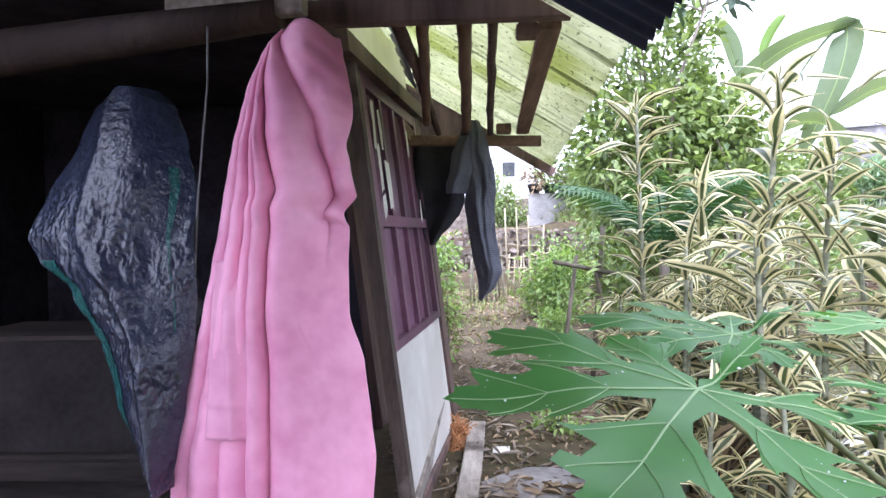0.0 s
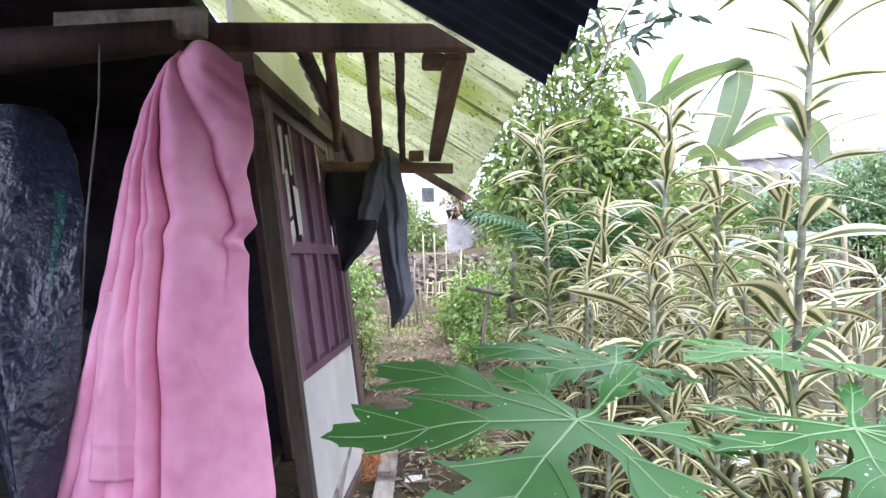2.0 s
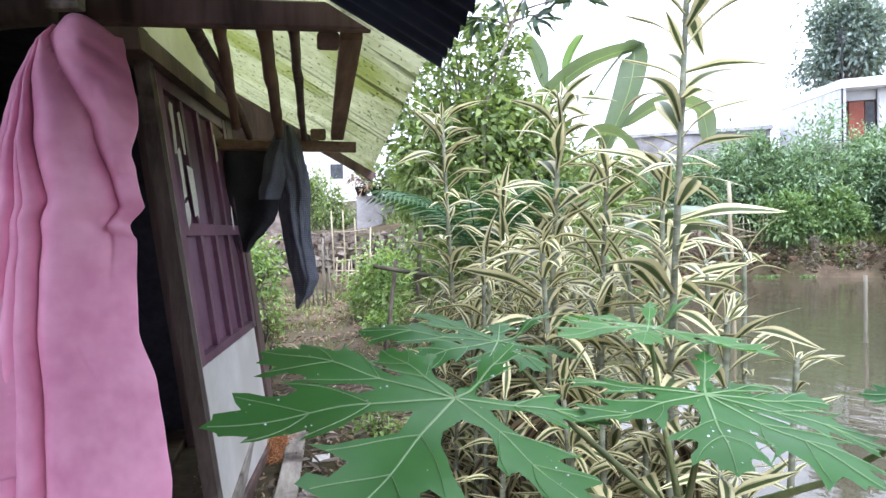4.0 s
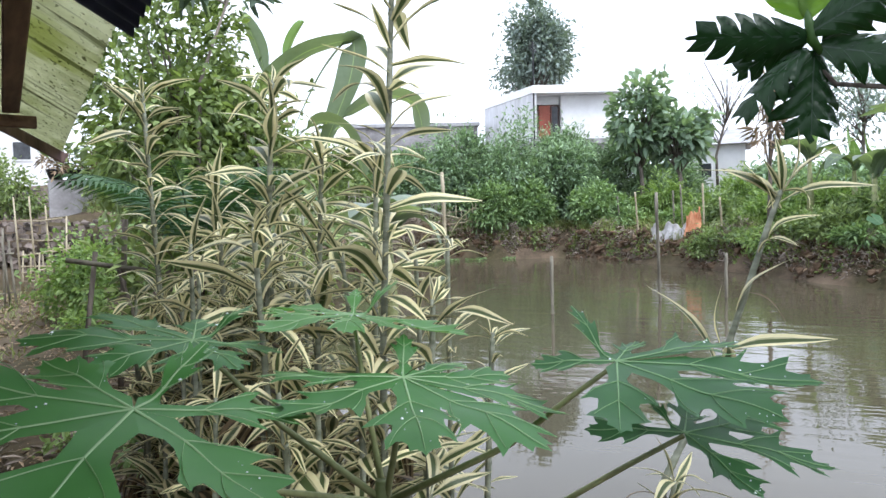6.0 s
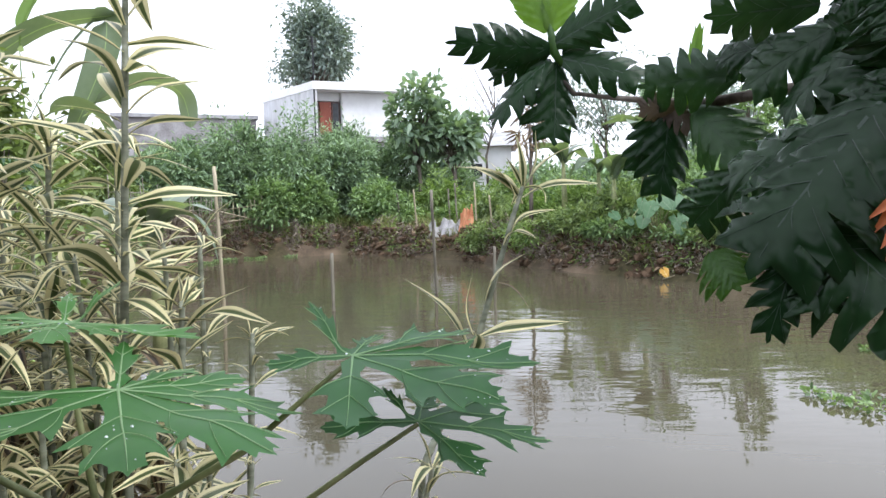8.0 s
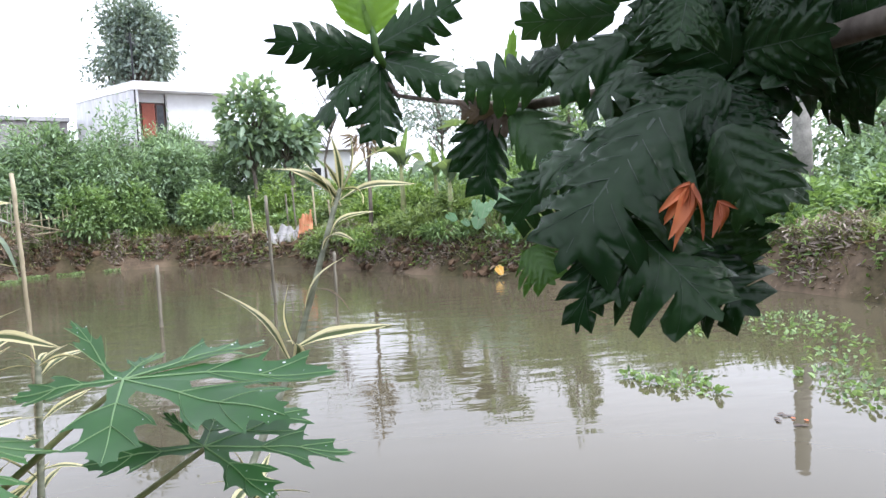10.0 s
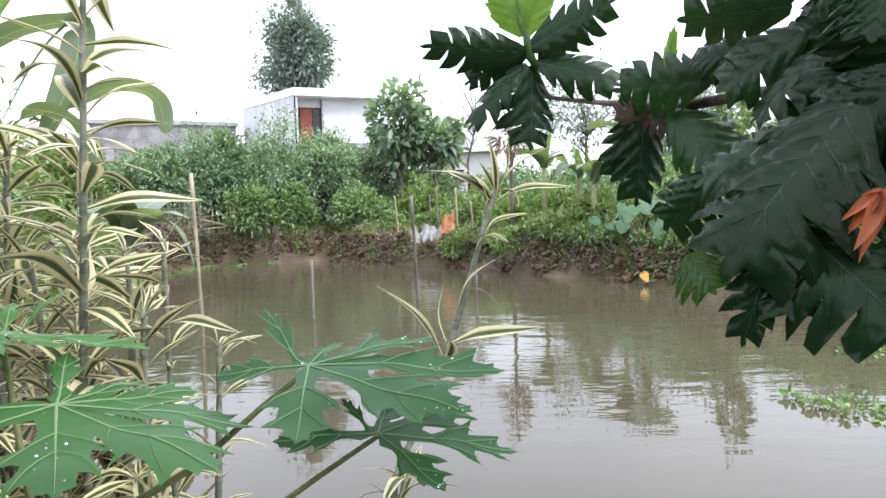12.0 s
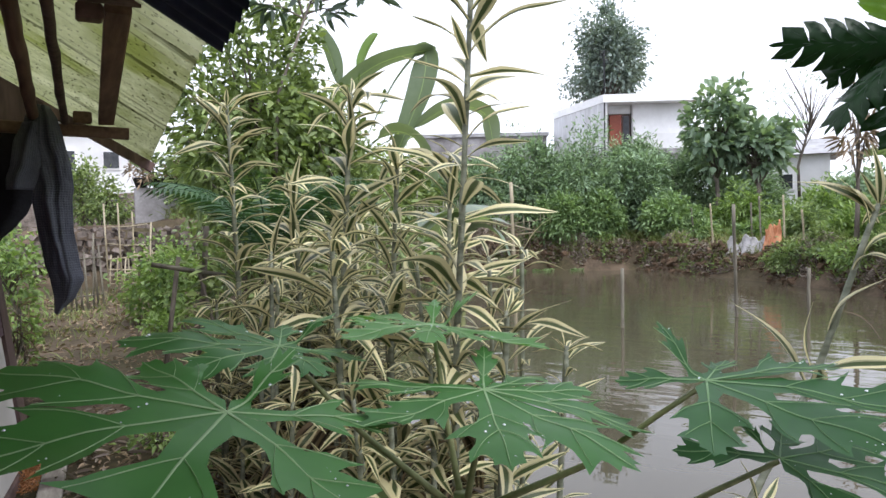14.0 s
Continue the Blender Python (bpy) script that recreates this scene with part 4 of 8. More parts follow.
b = Build(); b.block((0.19, 4.60, 2.122), (0.29, 4.66, 2.19)); structure("wood_block", b, WOOD_BROWN, "brown wooden block on the batten", "block")
b = Build(); b.beam((-0.40, 4.62, 2.11), (-0.62, 3.95, 2.36), 0.06, 0.1); structure("brace", b, WOOD_BROWN, "brown timber brace against the wall", "beam")


def pole(x0, x1, r, mat, label, y0=2.62, y1=4.64, z0=2.27, z1=2.13, seed=1):
    rng = random.Random(seed)
    pts, rad = [], []
    for i in range(13):
        t = i / 12
        pts.append((x0 + (x1 - x0) * t + rng.uniform(-0.003, 0.003), y0 + (y1 - y0) * t, z0 + (z1 - z0) * t + rng.uniform(-0.003, 0.003)))
        rad.append(r * (1.12 if i % 4 == 0 else 0.97))
    structure("roof_pole", Build().tube(pts, rad, 10), mat, label, "pole", True)


pole(-0.186, -0.265, 0.026, WOOD_BROWN, "brown round pole under the roof", y1=4.4, z1=2.17, seed=2)
pole(-0.027, -0.01, 0.030, WOOD_BROWN, "brown bamboo pole under the roof", seed=3)
pole(0.079, 0.147, 0.021, WOOD_DARK, "thin dark crooked pole under the roof", seed=5)
crooked = [(-0.30, 2.60, 2.30), (-0.275, 2.9, 2.262), (-0.252, 3.3, 2.25), (-0.25, 3.9, 2.252), (-0.228, 4.25, 2.225), (-0.198, 4.6, 2.13)]
structure("roof_pole", Build().tube(crooked, [0.028, 0.03, 0.027, 0.029, 0.025, 0.022], 10), WOOD_DARK, "dark crooked pole beside the wall", "pole", True)
b = Build()
v = [(-0.37 + 0.012 * math.cos(2 * math.pi * k / 4 + 1) + 0.075 * r, 2.75 + 0.06 * k, 2.40 + 0.012 * math.sin(2 * math.pi * k / 4) - 0.10 * r) for r in (0, 1) for k in range(25)]
structure("tin_sheet", b.add(v, [(k, k + 1, 26 + k, 25 + k) for k in range(24)]), TIN, "narrow strip of grey-blue corrugated tin along the wall's top", "roof", True).modifiers.new("thickness", "SOLIDIFY").thickness = 0.002
b = Build(); b.tube([(-0.68, 2.42, 2.235), (-1.25, 2.54, 2.215), (-1.87, 2.70, 2.20), (-2.6, 2.9, 2.19)], [0.055, 0.075, 0.09, 0.1], 12)
structure("log_beam", b, WOOD_POST, "barked log beam over the open store", "beam", True)
b = Build(); b.beam((-0.58, 2.40, 2.275), (-1.1, 2.50, 2.28), 0.05, 0.10); structure("beam_end", b, WOOD_OLD, "grey weathered board at the beam's end", "beam")


# ---- cloth ----
def between(rows, z):
    """Values at height z from rows (z, a, b), highest first, eased from row to row."""
    if z >= rows[0][0]:
        return rows[0][1:]
    for (z0, *p), (z1, *q) in zip(rows, rows[1:]):
        if z >= z1:
            k = float(smooth_step(0, 1, (z0 - z) / (z0 - z1))) * 0.5 + 0.5 * (z0 - z) / (z0 - z1)
            return [a + (b - a) * k for a, b in zip(p, q)]
    return rows[-1][1:]


def draped(name, rows, y, relief, mat, label, category, cols=110, lines=120, top_edge=None):
    """Cloth between a left and a right outline, with relief(s, t, x, z) metres towards the path."""
    z0, z1 = rows[0][0], rows[-1][0]
    v, uv = [], []
    for r in range(lines + 1):
        t = r / lines
        for c in range(cols + 1):
            s = c / cols
            z = z0 + (z1 - z0) * t
            a, b = between(rows, z)
            x = a + (b - a) * s
            if top_edge:
                z += top_edge(s) * (1 - t) ** 3
            v.append((x, y - relief(s, t, x, z), z))
            uv.append((s, t))
    n = cols + 1
    f = [(r * n + c, r * n + c + 1, (r + 1) * n + c + 1, (r + 1) * n + c) for r in range(lines) for c in range(cols)]
    ob = tagged(new(name, mesh(name, v, f, mat, uv)), label, category)
    ob.modifiers.new("thickness", "SOLIDIFY").thickness = 0.003
    return ob


def ridge(x, w):
    """A soft-sided fold that is steeper on one flank."""
    return math.exp(-(x / w) ** 2 if x < 0 else -(x / (w * 2.2)) ** 2)


# creases that fan out of the cloth's gathered corner: how far down, and how far across at each
CREASES = (((0, 0.10, 0.30, 0.9, 1), (-0.03, -0.02, -0.01, 0, 0)),
           ((0, 0.10, 0.30, 0.9, 1), (0.03, 0.06, 0.10, 0.10, 0.10)),
           ((0, 0.10, 0.30, 0.9, 1), (0.06, 0.12, 0.22, 0.26, 0.24)),
           ((0, 0.10, 0.30, 0.9, 1), (0.09, 0.16, 0.30, 0.42, 0.43)),
           ((0, 0.10, 0.30, 0.9, 1), (0.13, 0.21, 0.44, 0.535, 0.54)),
           ((0, 0.045, 0.10, 0.17, 0.25, 0.33, 0.9, 1), (0.16, 0.28, 0.46, 0.68, 0.82, 0.86, 0.85, 0.85)),
           ((0, 1), (1.03, 1.02)))
HEIGHTS = (0.026, 0.045, 0.034, 0.085, 0.09, 0.055)


def cloak_relief(s, t, x, z):
    at = [float(np.interp(t, *c)) for c in CREASES]
    lower = float(smooth_step(0.22, 0.5, t))

    def panel(a, c, h, skew=0.72):
        # steep at the near crease, easing off over the breadth
        u = (s - a) / max(1e-4, c - a)
        return h * math.sin(math.pi * min(1.0, max(0.0, u)) ** skew) ** 0.62 if 0 <= u <= 1 else 0.0

    r = sum(panel(at[k], at[k + 1], HEIGHTS[k]) for k in range(4))
    upper = panel(at[4], at[5], HEIGHTS[4]) + panel(at[5], at[6], HEIGHTS[5])
    if s > at[5]:
        upper -= 0.022 * (1 - (s - at[5]) / (at[6] - at[5])) ** 2 * float(smooth_step(0.75, 0.15, t))
    r = (r + upper * (1 - lower) + panel(at[4], at[6], 0.085, 0.5) * lower) * (0.35 + 0.65 * min(1.0, t * 5))
    # slack folds at the top and puckers at the far edge
    for s0, t0, s1, t1, w, h in ((0.22, 0.02, 0.95, 0.045, 0.010, 0.016), (0.42, 0.055, 0.98, 0.10, 0.012, 0.016), (0.70, 0.13, 1.0, 0.155, 0.010, 0.014), (0.80, 0.255, 1.0, 0.225, 0.012, 0.022), (0.78, 0.345, 1.0, 0.36, 0.007, 0.024), (0.84, 0.30, 1.0, 0.30, 0.012, 0.014)):
        if s > s0:
            k = (s - s0) / (s1 - s0)
            line = t0 + (t1 - t0) * k ** 1.3
            r += float(smooth_step(0, 0.35, k)) * h * (ridge(t - line + w, w * 1.5) - 0.8 * ridge(t - line - w * 0.6, w * 0.6))
    r += 0.014 * noise.noise((x * 4, z * 1.3, 1.0)) + 0.004 * noise.noise((x * 13, z * 6, 4.0)) + 0.0012 * noise.noise((x * 45, z * 30, 2.0))
    # small creases pressed into the lower half
    for s0, t0, s1, t1 in ((0.60, 0.63, 0.84, 0.615), (0.60, 0.745, 0.72, 0.70), (0.70, 0.79, 0.83, 0.835), (0.66, 0.865, 0.84, 0.88), (0.56, 0.74, 0.64, 0.78), (0.70, 0.54, 0.76, 0.60), (0.30, 0.62, 0.40, 0.64)):
        if s0 < s < s1:
            k = (s - s0) / (s1 - s0)
            r += 0.005 * math.sin(math.pi * k) * (ridge(t - t0 - (t1 - t0) * k, 0.006) - 0.8 * ridge(t - t0 - (t1 - t0) * k - 0.009, 0.004))
    return r + 0.06 * math.sin(math.pi * min(1.0, max(0.0, s)))


cloak = draped("pink_cloak", ((2.15, -0.659, -0.448), (2.10, -0.712, -0.438), (1.96, -0.766, -0.413), (1.89, -0.785, -0.405), (1.77, -0.816, -0.428), (1.70, -0.832, -0.417), (1.60, -0.853, -0.398), (1.545, -0.862, -0.442), (1.49, -0.871, -0.424), (1.37, -0.897, -0.432), (1.20, -0.933, -0.431), (1.03, -0.974, -0.382), (0.84, -1.017, -0.362), (0.71, -1.052, -0.349), (0.56, -1.062, -0.361), (0.37, -1.057, -0.374)),
               2.34, cloak_relief, PINK, "long pink waterproof cloth hung in folds from the beam", "cloth", top_edge=lambda s: 0.05 * math.sin(math.pi * min(1, s * 1.1)) - 0.03)


flap = draped("flap", ((1.38, -0.872, -0.735), (1.20, -0.888, -0.725), (1.05, -0.895, -0.728), (0.90, -0.90, -0.73), (0.79, -0.905, -0.733)),
               2.262, lambda s, t, x, z: 0.02 * math.sin(math.pi * s) * t + 0.012 * ridge(s - 0.25 - 0.3 * t, 0.06) + 0.006 * ridge(t - 0.8, 0.008) + 0.008 * noise.noise((x * 12, z * 5, 2.0)) - 0.03 * (1 - t), PINK, "", "", 30, 50)
flap.parent = cloak


def tarp_relief(s, t, x, z):
    r = 0.10 * math.sin(math.pi * s) + 0.05 * noise.noise((x * 4, z * 3, 7.0)) - 0.34 * (1 - t) ** 2
    r += 0.02 * ridge(s - 0.25 - 0.35 * t, 0.05)
    crinkle = float(smooth_step(0.12, 0.45, t)) * float(smooth_step(-0.30, 0.25, noise.noise((x * 6, z * 4, 11.0))))
    for k, (sc, h) in enumerate(((9, 0.010), (22, 0.007), (48, 0.0045), (85, 0.0022))):
        r += h * (0.2 + 0.8 * crinkle) * (1 - 2.2 * abs(noise.noise((x * sc, z * sc * 0.6, 5.0 + k))))
    return r


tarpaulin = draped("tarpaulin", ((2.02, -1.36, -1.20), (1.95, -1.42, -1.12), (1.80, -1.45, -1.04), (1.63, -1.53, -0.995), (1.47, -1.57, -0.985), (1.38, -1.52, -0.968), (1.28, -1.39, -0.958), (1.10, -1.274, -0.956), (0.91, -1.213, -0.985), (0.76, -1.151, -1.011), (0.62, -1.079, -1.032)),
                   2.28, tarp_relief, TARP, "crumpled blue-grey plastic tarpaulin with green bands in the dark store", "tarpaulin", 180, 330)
# green bands sewn along the tarpaulin
for s0, t0, s1, t1 in ((0.02, 0.45, 0.16, 1.0), (0.845, 0.22, 0.885, 0.62)):
    faces = []
    for k, p in enumerate(tarpaulin.data.polygons):
        s, t = (k % 180) / 180, (k // 180) / 330
        if s0 <= s < s1 + 0.03 * math.sin(9 * t) and t0 < t < t1:
            faces.append(tuple(p.vertices))
    used = sorted({q for f in faces for q in f})
    back = {q: n for n, q in enumerate(used)}
    verts = [tarpaulin.data.vertices[q].co + Vector((0, -0.008, 0)) for q in used]
    part("hem", mesh("hem", verts, [tuple(back[q] for q in f) for f in faces], TARP_EDGE), tarpaulin, "green plastic band")
b = Build().tube([(-0.93, 2.42, 2.2), (-0.935, 2.42, 2.0), (-0.978, 2.42, 1.6), (-0.993, 2.42, 1.36), (-1.0, 2.42, 1.1)], 0.004, 6)
tagged(new("string", b.mesh("string", ROPE, True)), "thin grey string hanging from the beam", "string")
shirt = draped("checked_shirt", ((2.20, -0.01, 0.07), (2.13, -0.05, 0.11), (2.0, -0.08, 0.14), (1.86, -0.04, 0.17), (1.74, -0.02, 0.18), (1.66, -0.03, 0.17), (1.5, -0.01, 0.17), (1.3, 0.02, 0.195), (1.2, 0.045, 0.215), (1.1, 0.06, 0.17), (1.01, 0.06, 0.08)),
       4.58, lambda s, t, x, z: 0.05 * math.sin(math.pi * s) + 0.02 * ridge(s - 0.3 - 0.2 * t, 0.09) + 0.02 * ridge(s - 0.72 + 0.1 * t, 0.07) - 0.015 * ridge(s - 0.52, 0.05) + 0.02 * ridge(s - 0.1 - 0.5 * t, 0.05) + 0.03 * noise.noise((x * 9, z * 5, 3)) + 0.022 * abs(noise.noise((x * 24, z * 13, 6))), CHECKED, "dark checked shirt hanging over the batten", "shirt", 50, 60)
sleeve = draped("sleeve", ((2.10, -0.06, 0.04), (1.98, -0.11, 0.045), (1.86, -0.125, 0.03), (1.78, -0.15, 0.0), (1.72, -0.15, -0.02)),
       4.53, lambda s, t, x, z: 0.03 * math.sin(math.pi * s) + 0.03 * ridge(s - 0.5 + 0.2 * t, 0.09) + 0.02 * noise.noise((x * 11, z * 6, 8)), CHECKED, "", "", 24, 24)
sleeve.parent = shirt
draped("dark_cloth", ((2.09, -0.37, 0.0), (1.95, -0.38, -0.02), (1.8, -0.38, -0.03), (1.68, -0.36, -0.03), (1.6, -0.34, -0.06), (1.52, -0.33, -0.12), (1.44, -0.31, -0.2), (1.38, -0.29, -0.24)),
       4.74, lambda s, t, x, z: 0.03 * math.sin(9 * s + 2 * t) + 0.04 * noise.noise((x * 7, z * 4, 5)), CLOTH_DARK, "dark rag hanging behind the shirt", "cloth", 40, 30)


# ---- striped dracaena stand ----
STRAPS = [mesh("leaf", *strap(1.0, w, r, d, tw, s)[:2], L_DRAC, strap(1.0, w, r, d, tw, s)[2]) for s, (w, r, d, tw) in enumerate(
    ((0.18, 0.90, 0.85, 0.3), (0.165, 0.75, 0.7, -0.5), (0.19, 0.90, 1.1, 0.2), (0.17, 0.6, 0.5, 0.6), (0.17, 1.1, 0.5, -0.2), (0.185, 0.6, 0.7, -0.8), (0.165, 0.85, 1.3, 0.1), (0.19, 0.8, 0.55, 1.0), (0.175, 1.0, 0.8, -0.4), (0.165, 0.45, 0.7, 0.5)))]
STRAPS_DRY = [mesh("dry_leaf", *strap(1.0, w, r, d, tw, s)[:2], L_DRAC_DRY, strap(1.0, w, r, d, tw, s)[2]) for s, (w, r, d, tw) in enumerate(
    ((0.15, 0.3, 1.3, 0.9), (0.13, 0.1, 1.2, -0.8), (0.14, 0.4, 1.6, 0.6), (0.13, -0.2, 0.8, 1.2)))]


def dracaena(path, n_leaf, leaf, seed, bare=0.35, radius=0.016, tuft=8, dry=4):
    """A cane along path (bottom to top) with arching striped leaves up to a tuft at its tip."""
    rng = random.Random(seed)
    base = Vector(path[0])
    plant = thing("striped_dracaena", base, "tall dracaena cane with cream-edged green leaves at the pond", "plant", "dracaenas at the pond")
    pts = [Vector(p) - base for p in path]
    dense = []
    for a, c in zip(pts, pts[1:]):
        dense += [a.lerp(c, i / 8) for i in range(8)]
    dense.append(pts[-1])
    n = len(dense)
    rad = [radius * (1.0 - 0.45 * i / n) * (1.12 if i % 2 else 0.94) for i in range(n)]
    part("stem", Build().tube(dense, rad, 8).mesh("stem", STEM_PALE, True), plant)

    def spot(t):
        q = min(max(t, 0), 0.9999) * (n - 1)
        i = int(q)
        d = (dense[min(i + 2, n - 1)] - dense[max(i - 1, 0)]).normalized()
        return dense[i].lerp(dense[i + 1], q - i), d

    turn, n_leaf = rng.uniform(0, 6.28), int(n_leaf * 1.7)
    for i in range(n_leaf + tuft):
        if i < n_leaf:
            t = bare + (0.985 - bare) * (i + rng.uniform(-0.3, 0.3)) / n_leaf
            pitch_up, size = rng.uniform(-0.35, 0.35), leaf * rng.uniform(0.5, 1.0)
        else:
            t = 0.985 + 0.014 * (i - n_leaf) / tuft
            pitch_up, size = 0.50 - 0.62 * (i - n_leaf) / tuft, leaf * rng.uniform(0.5, 0.8) * (1 - 0.35 * (i - n_leaf) / tuft)
        p, d = spot(t)
        turn += 2.4 + rng.uniform(-0.35, 0.35)
        e = d.to_track_quat("Z", "Y").to_matrix().to_4x4()
        m = Matrix.Translation(p) @ e @ Matrix.Rotation(turn, 4, "Z") @ Matrix.Translation((radius * 0.5, 0, 0)) @ Matrix.Rotation(pitch_up, 4, "Y") @ Matrix.Rotation(rng.uniform(-0.45, 0.45), 4, "X") @ Matrix.Diagonal((size, size * rng.uniform(0.8, 1.3), size * rng.uniform(0.45, 1.25), 1))
        me = STRAPS[4] if i >= n_leaf + tuft * 0.65 else rng.choice(STRAPS)
        withered = i < n_leaf and rng.random() < 0.6 * max(0.0, 1 - (t - bare) / 0.4) * (1.0 if p.z < 0.9 else 0.4)
        part("dry_leaf" if withered else "leaf", rng.choice(STRAPS_DRY) if withered else me, plant, "", m)
    for i in range(dry * 2):
        p, d = spot(rng.uniform(0.12, bare + 0.1))
        m = Matrix.Translation(p) @ Matrix.Rotation(rng.uniform(0, 6.28), 4, "Z") @ Matrix.Rotation(rng.uniform(0.2, 0.9), 4, "Y") @ Matrix.Scale(leaf * rng.uniform(0.8, 1.2), 4)
        part("dry_leaf", rng.choice(STRAPS_DRY), plant, "withered straw-coloured leaf", m)
    return plant


def gz(x, y, sink=0.03):
    return float(ground_height(x, y)) - sink


def cane(x, y, top, n_leaf, leaf, seed, bare=0.35, **more):
    """A cane from the ground at x, y to the point top, with a slight bow."""
    base = Vector((x, y, gz(x, y)))
    top = Vector(top)
    rng = random.Random(seed)
    mid = base.lerp(top, 0.5) + Vector((rng.uniform(-0.04, 0.04), rng.uniform(-0.04, 0.04), 0))
    return dracaena([base, mid, top], int(n_leaf * 1.1), leaf * 0.95, seed, bare, **more)


cane(0.93, 3.55, (0.842, 3.53, 2.10), 43, 0.33, 11, 0.30)
cane(0.98, 2.56, (1.09, 2.51, 2.00), 31, 0.36, 12, 0.42)
cane(1.24, 2.06, (1.285, 1.93, 2.40), 37, 0.41, 13, 0.34, radius=0.015)
cane(1.28, 2.62, (1.31, 2.57, 1.74), 26, 0.38, 14, 0.40)
cane(0.90, 2.36, (0.925, 2.32, 1.45), 14, 0.40, 15, 0.5)
cane(1.46, 2.52, (1.50, 2.46, 1.78), 29, 0.38, 16, 0.4)
cane(1.34, 1.92, (1.37, 1.89, 1.20), 11, 0.30, 17, 0.5)
cane(1.66, 1.98, (1.68, 1.96, 1.04), 11, 0.22, 18, 0.4, tuft=6)
cane(1.18, 3.5, (1.14, 3.46, 1.72), 29, 0.34, 19, 0.3)
cane(1.02, 3.15, (1.05, 3.1, 1.40), 26, 0.36, 20, 0.3)
cane(1.38, 3.2, (1.36, 3.15, 1.52), 26, 0.36, 21, 0.3)
cane(1.18, 2.9, (1.18, 2.86, 1.28), 23, 0.36, 22, 0.3)
cane(0.86, 3.0, (0.84, 2.98, 1.12), 20, 0.34, 23, 0.3)
cane(1.14, 2.3, (1.13, 2.28, 1.12), 17, 0.32, 24, 0.35)
cane(1.6, 2.75, (1.63, 2.72, 1.38), 23, 0.34, 25, 0.3)
cane(0.72, 3.3, (0.70, 3.28, 0.98), 17, 0.32, 26, 0.2)
cane(1.02, 2.05, (1.0, 2.02, 0.92), 14, 0.3, 27, 0.2, dry=10)
cane(1.25, 1.75, (1.23, 1.73, 0.78), 14, 0.3, 28, 0.2, dry=10)
cane(0.85, 1.95, (0.84, 1.92, 0.62), 14, 0.3, 29, 0.15, dry=10)
for i in range(52):
    q = random.Random(500 + i)
    x, y = q.uniform(0.7, 1.55), q.uniform(1.95, 3.7)
    h = q.uniform(0.55, 1.15) if i < 16 or i > 36 else q.uniform(0.8, 1.5)
    cane(x, y, (x + q.uniform(-0.06, 0.06), y + q.uniform(-0.06, 0.06), h), 14, q.uniform(0.28, 0.36), 520 + i, 0.2, radius=0.013, tuft=6, dry=6)
pond_cane = dracaena([(1.72, 1.36, gz(1.72, 1.36, 0.3)), (1.83, 1.33, 0.64), (2.06, 1.27, 1.0), (2.20, 1.19, 1.45), (2.24, 1.18, 1.53)], 2, 0.30, 31, 0.5, radius=0.013, tuft=3, dry=0)
for root, along, size, kind in (((2.235, 1.18, 1.50), (-0.50, 0.86, 0.05), 0.30, 0), ((2.24, 1.18, 1.51), (0.45, -0.80, 0.35), 0.30, 1), ((2.235, 1.18, 1.49), (0.40, -0.90, 0.10), 0.27, 9),
                                ((2.24, 1.18, 1.52), (-0.40, 0.45, 0.75), 0.22, 4), ((2.24, 1.18, 1.52), (0.05, 0.30, 0.95), 0.20, 3), ((2.23, 1.18, 1.47), (-0.20, 0.75, 0.55), 0.24, 5),
                                ((2.18, 1.20, 1.36), (0.35, -0.85, 0.35), 0.20, 2), ((2.16, 1.21, 1.33), (-0.3, -0.85, 0.15), 0.19, 6), ((2.10, 1.25, 1.15), (0.40, -0.85, 0.30), 0.26, 8),
                                ((2.05, 1.27, 1.02), (0.42, -0.85, -0.12), 0.33, 3), ((2.05, 1.27, 1.04), (0.2, -0.75, 0.55), 0.22, 4), ((2.03, 1.28, 0.99), (-0.40, 0.60, 0.75), 0.34, 9)):
    spot = Vector(root) - pond_cane.location
    part("leaf", STRAPS[kind], pond_cane, "", facing(spot, along, (-0.3, -0.15, 1.0)) @ Matrix.Scale(size, 4))
dracaena([(1.70, 1.30, gz(1.70, 1.30, 0.3)), (1.78, 1.30, 0.5), (1.82, 1.28, 0.66)], 5, 0.24, 32, 0.6, radius=0.012, tuft=6, dry=1)


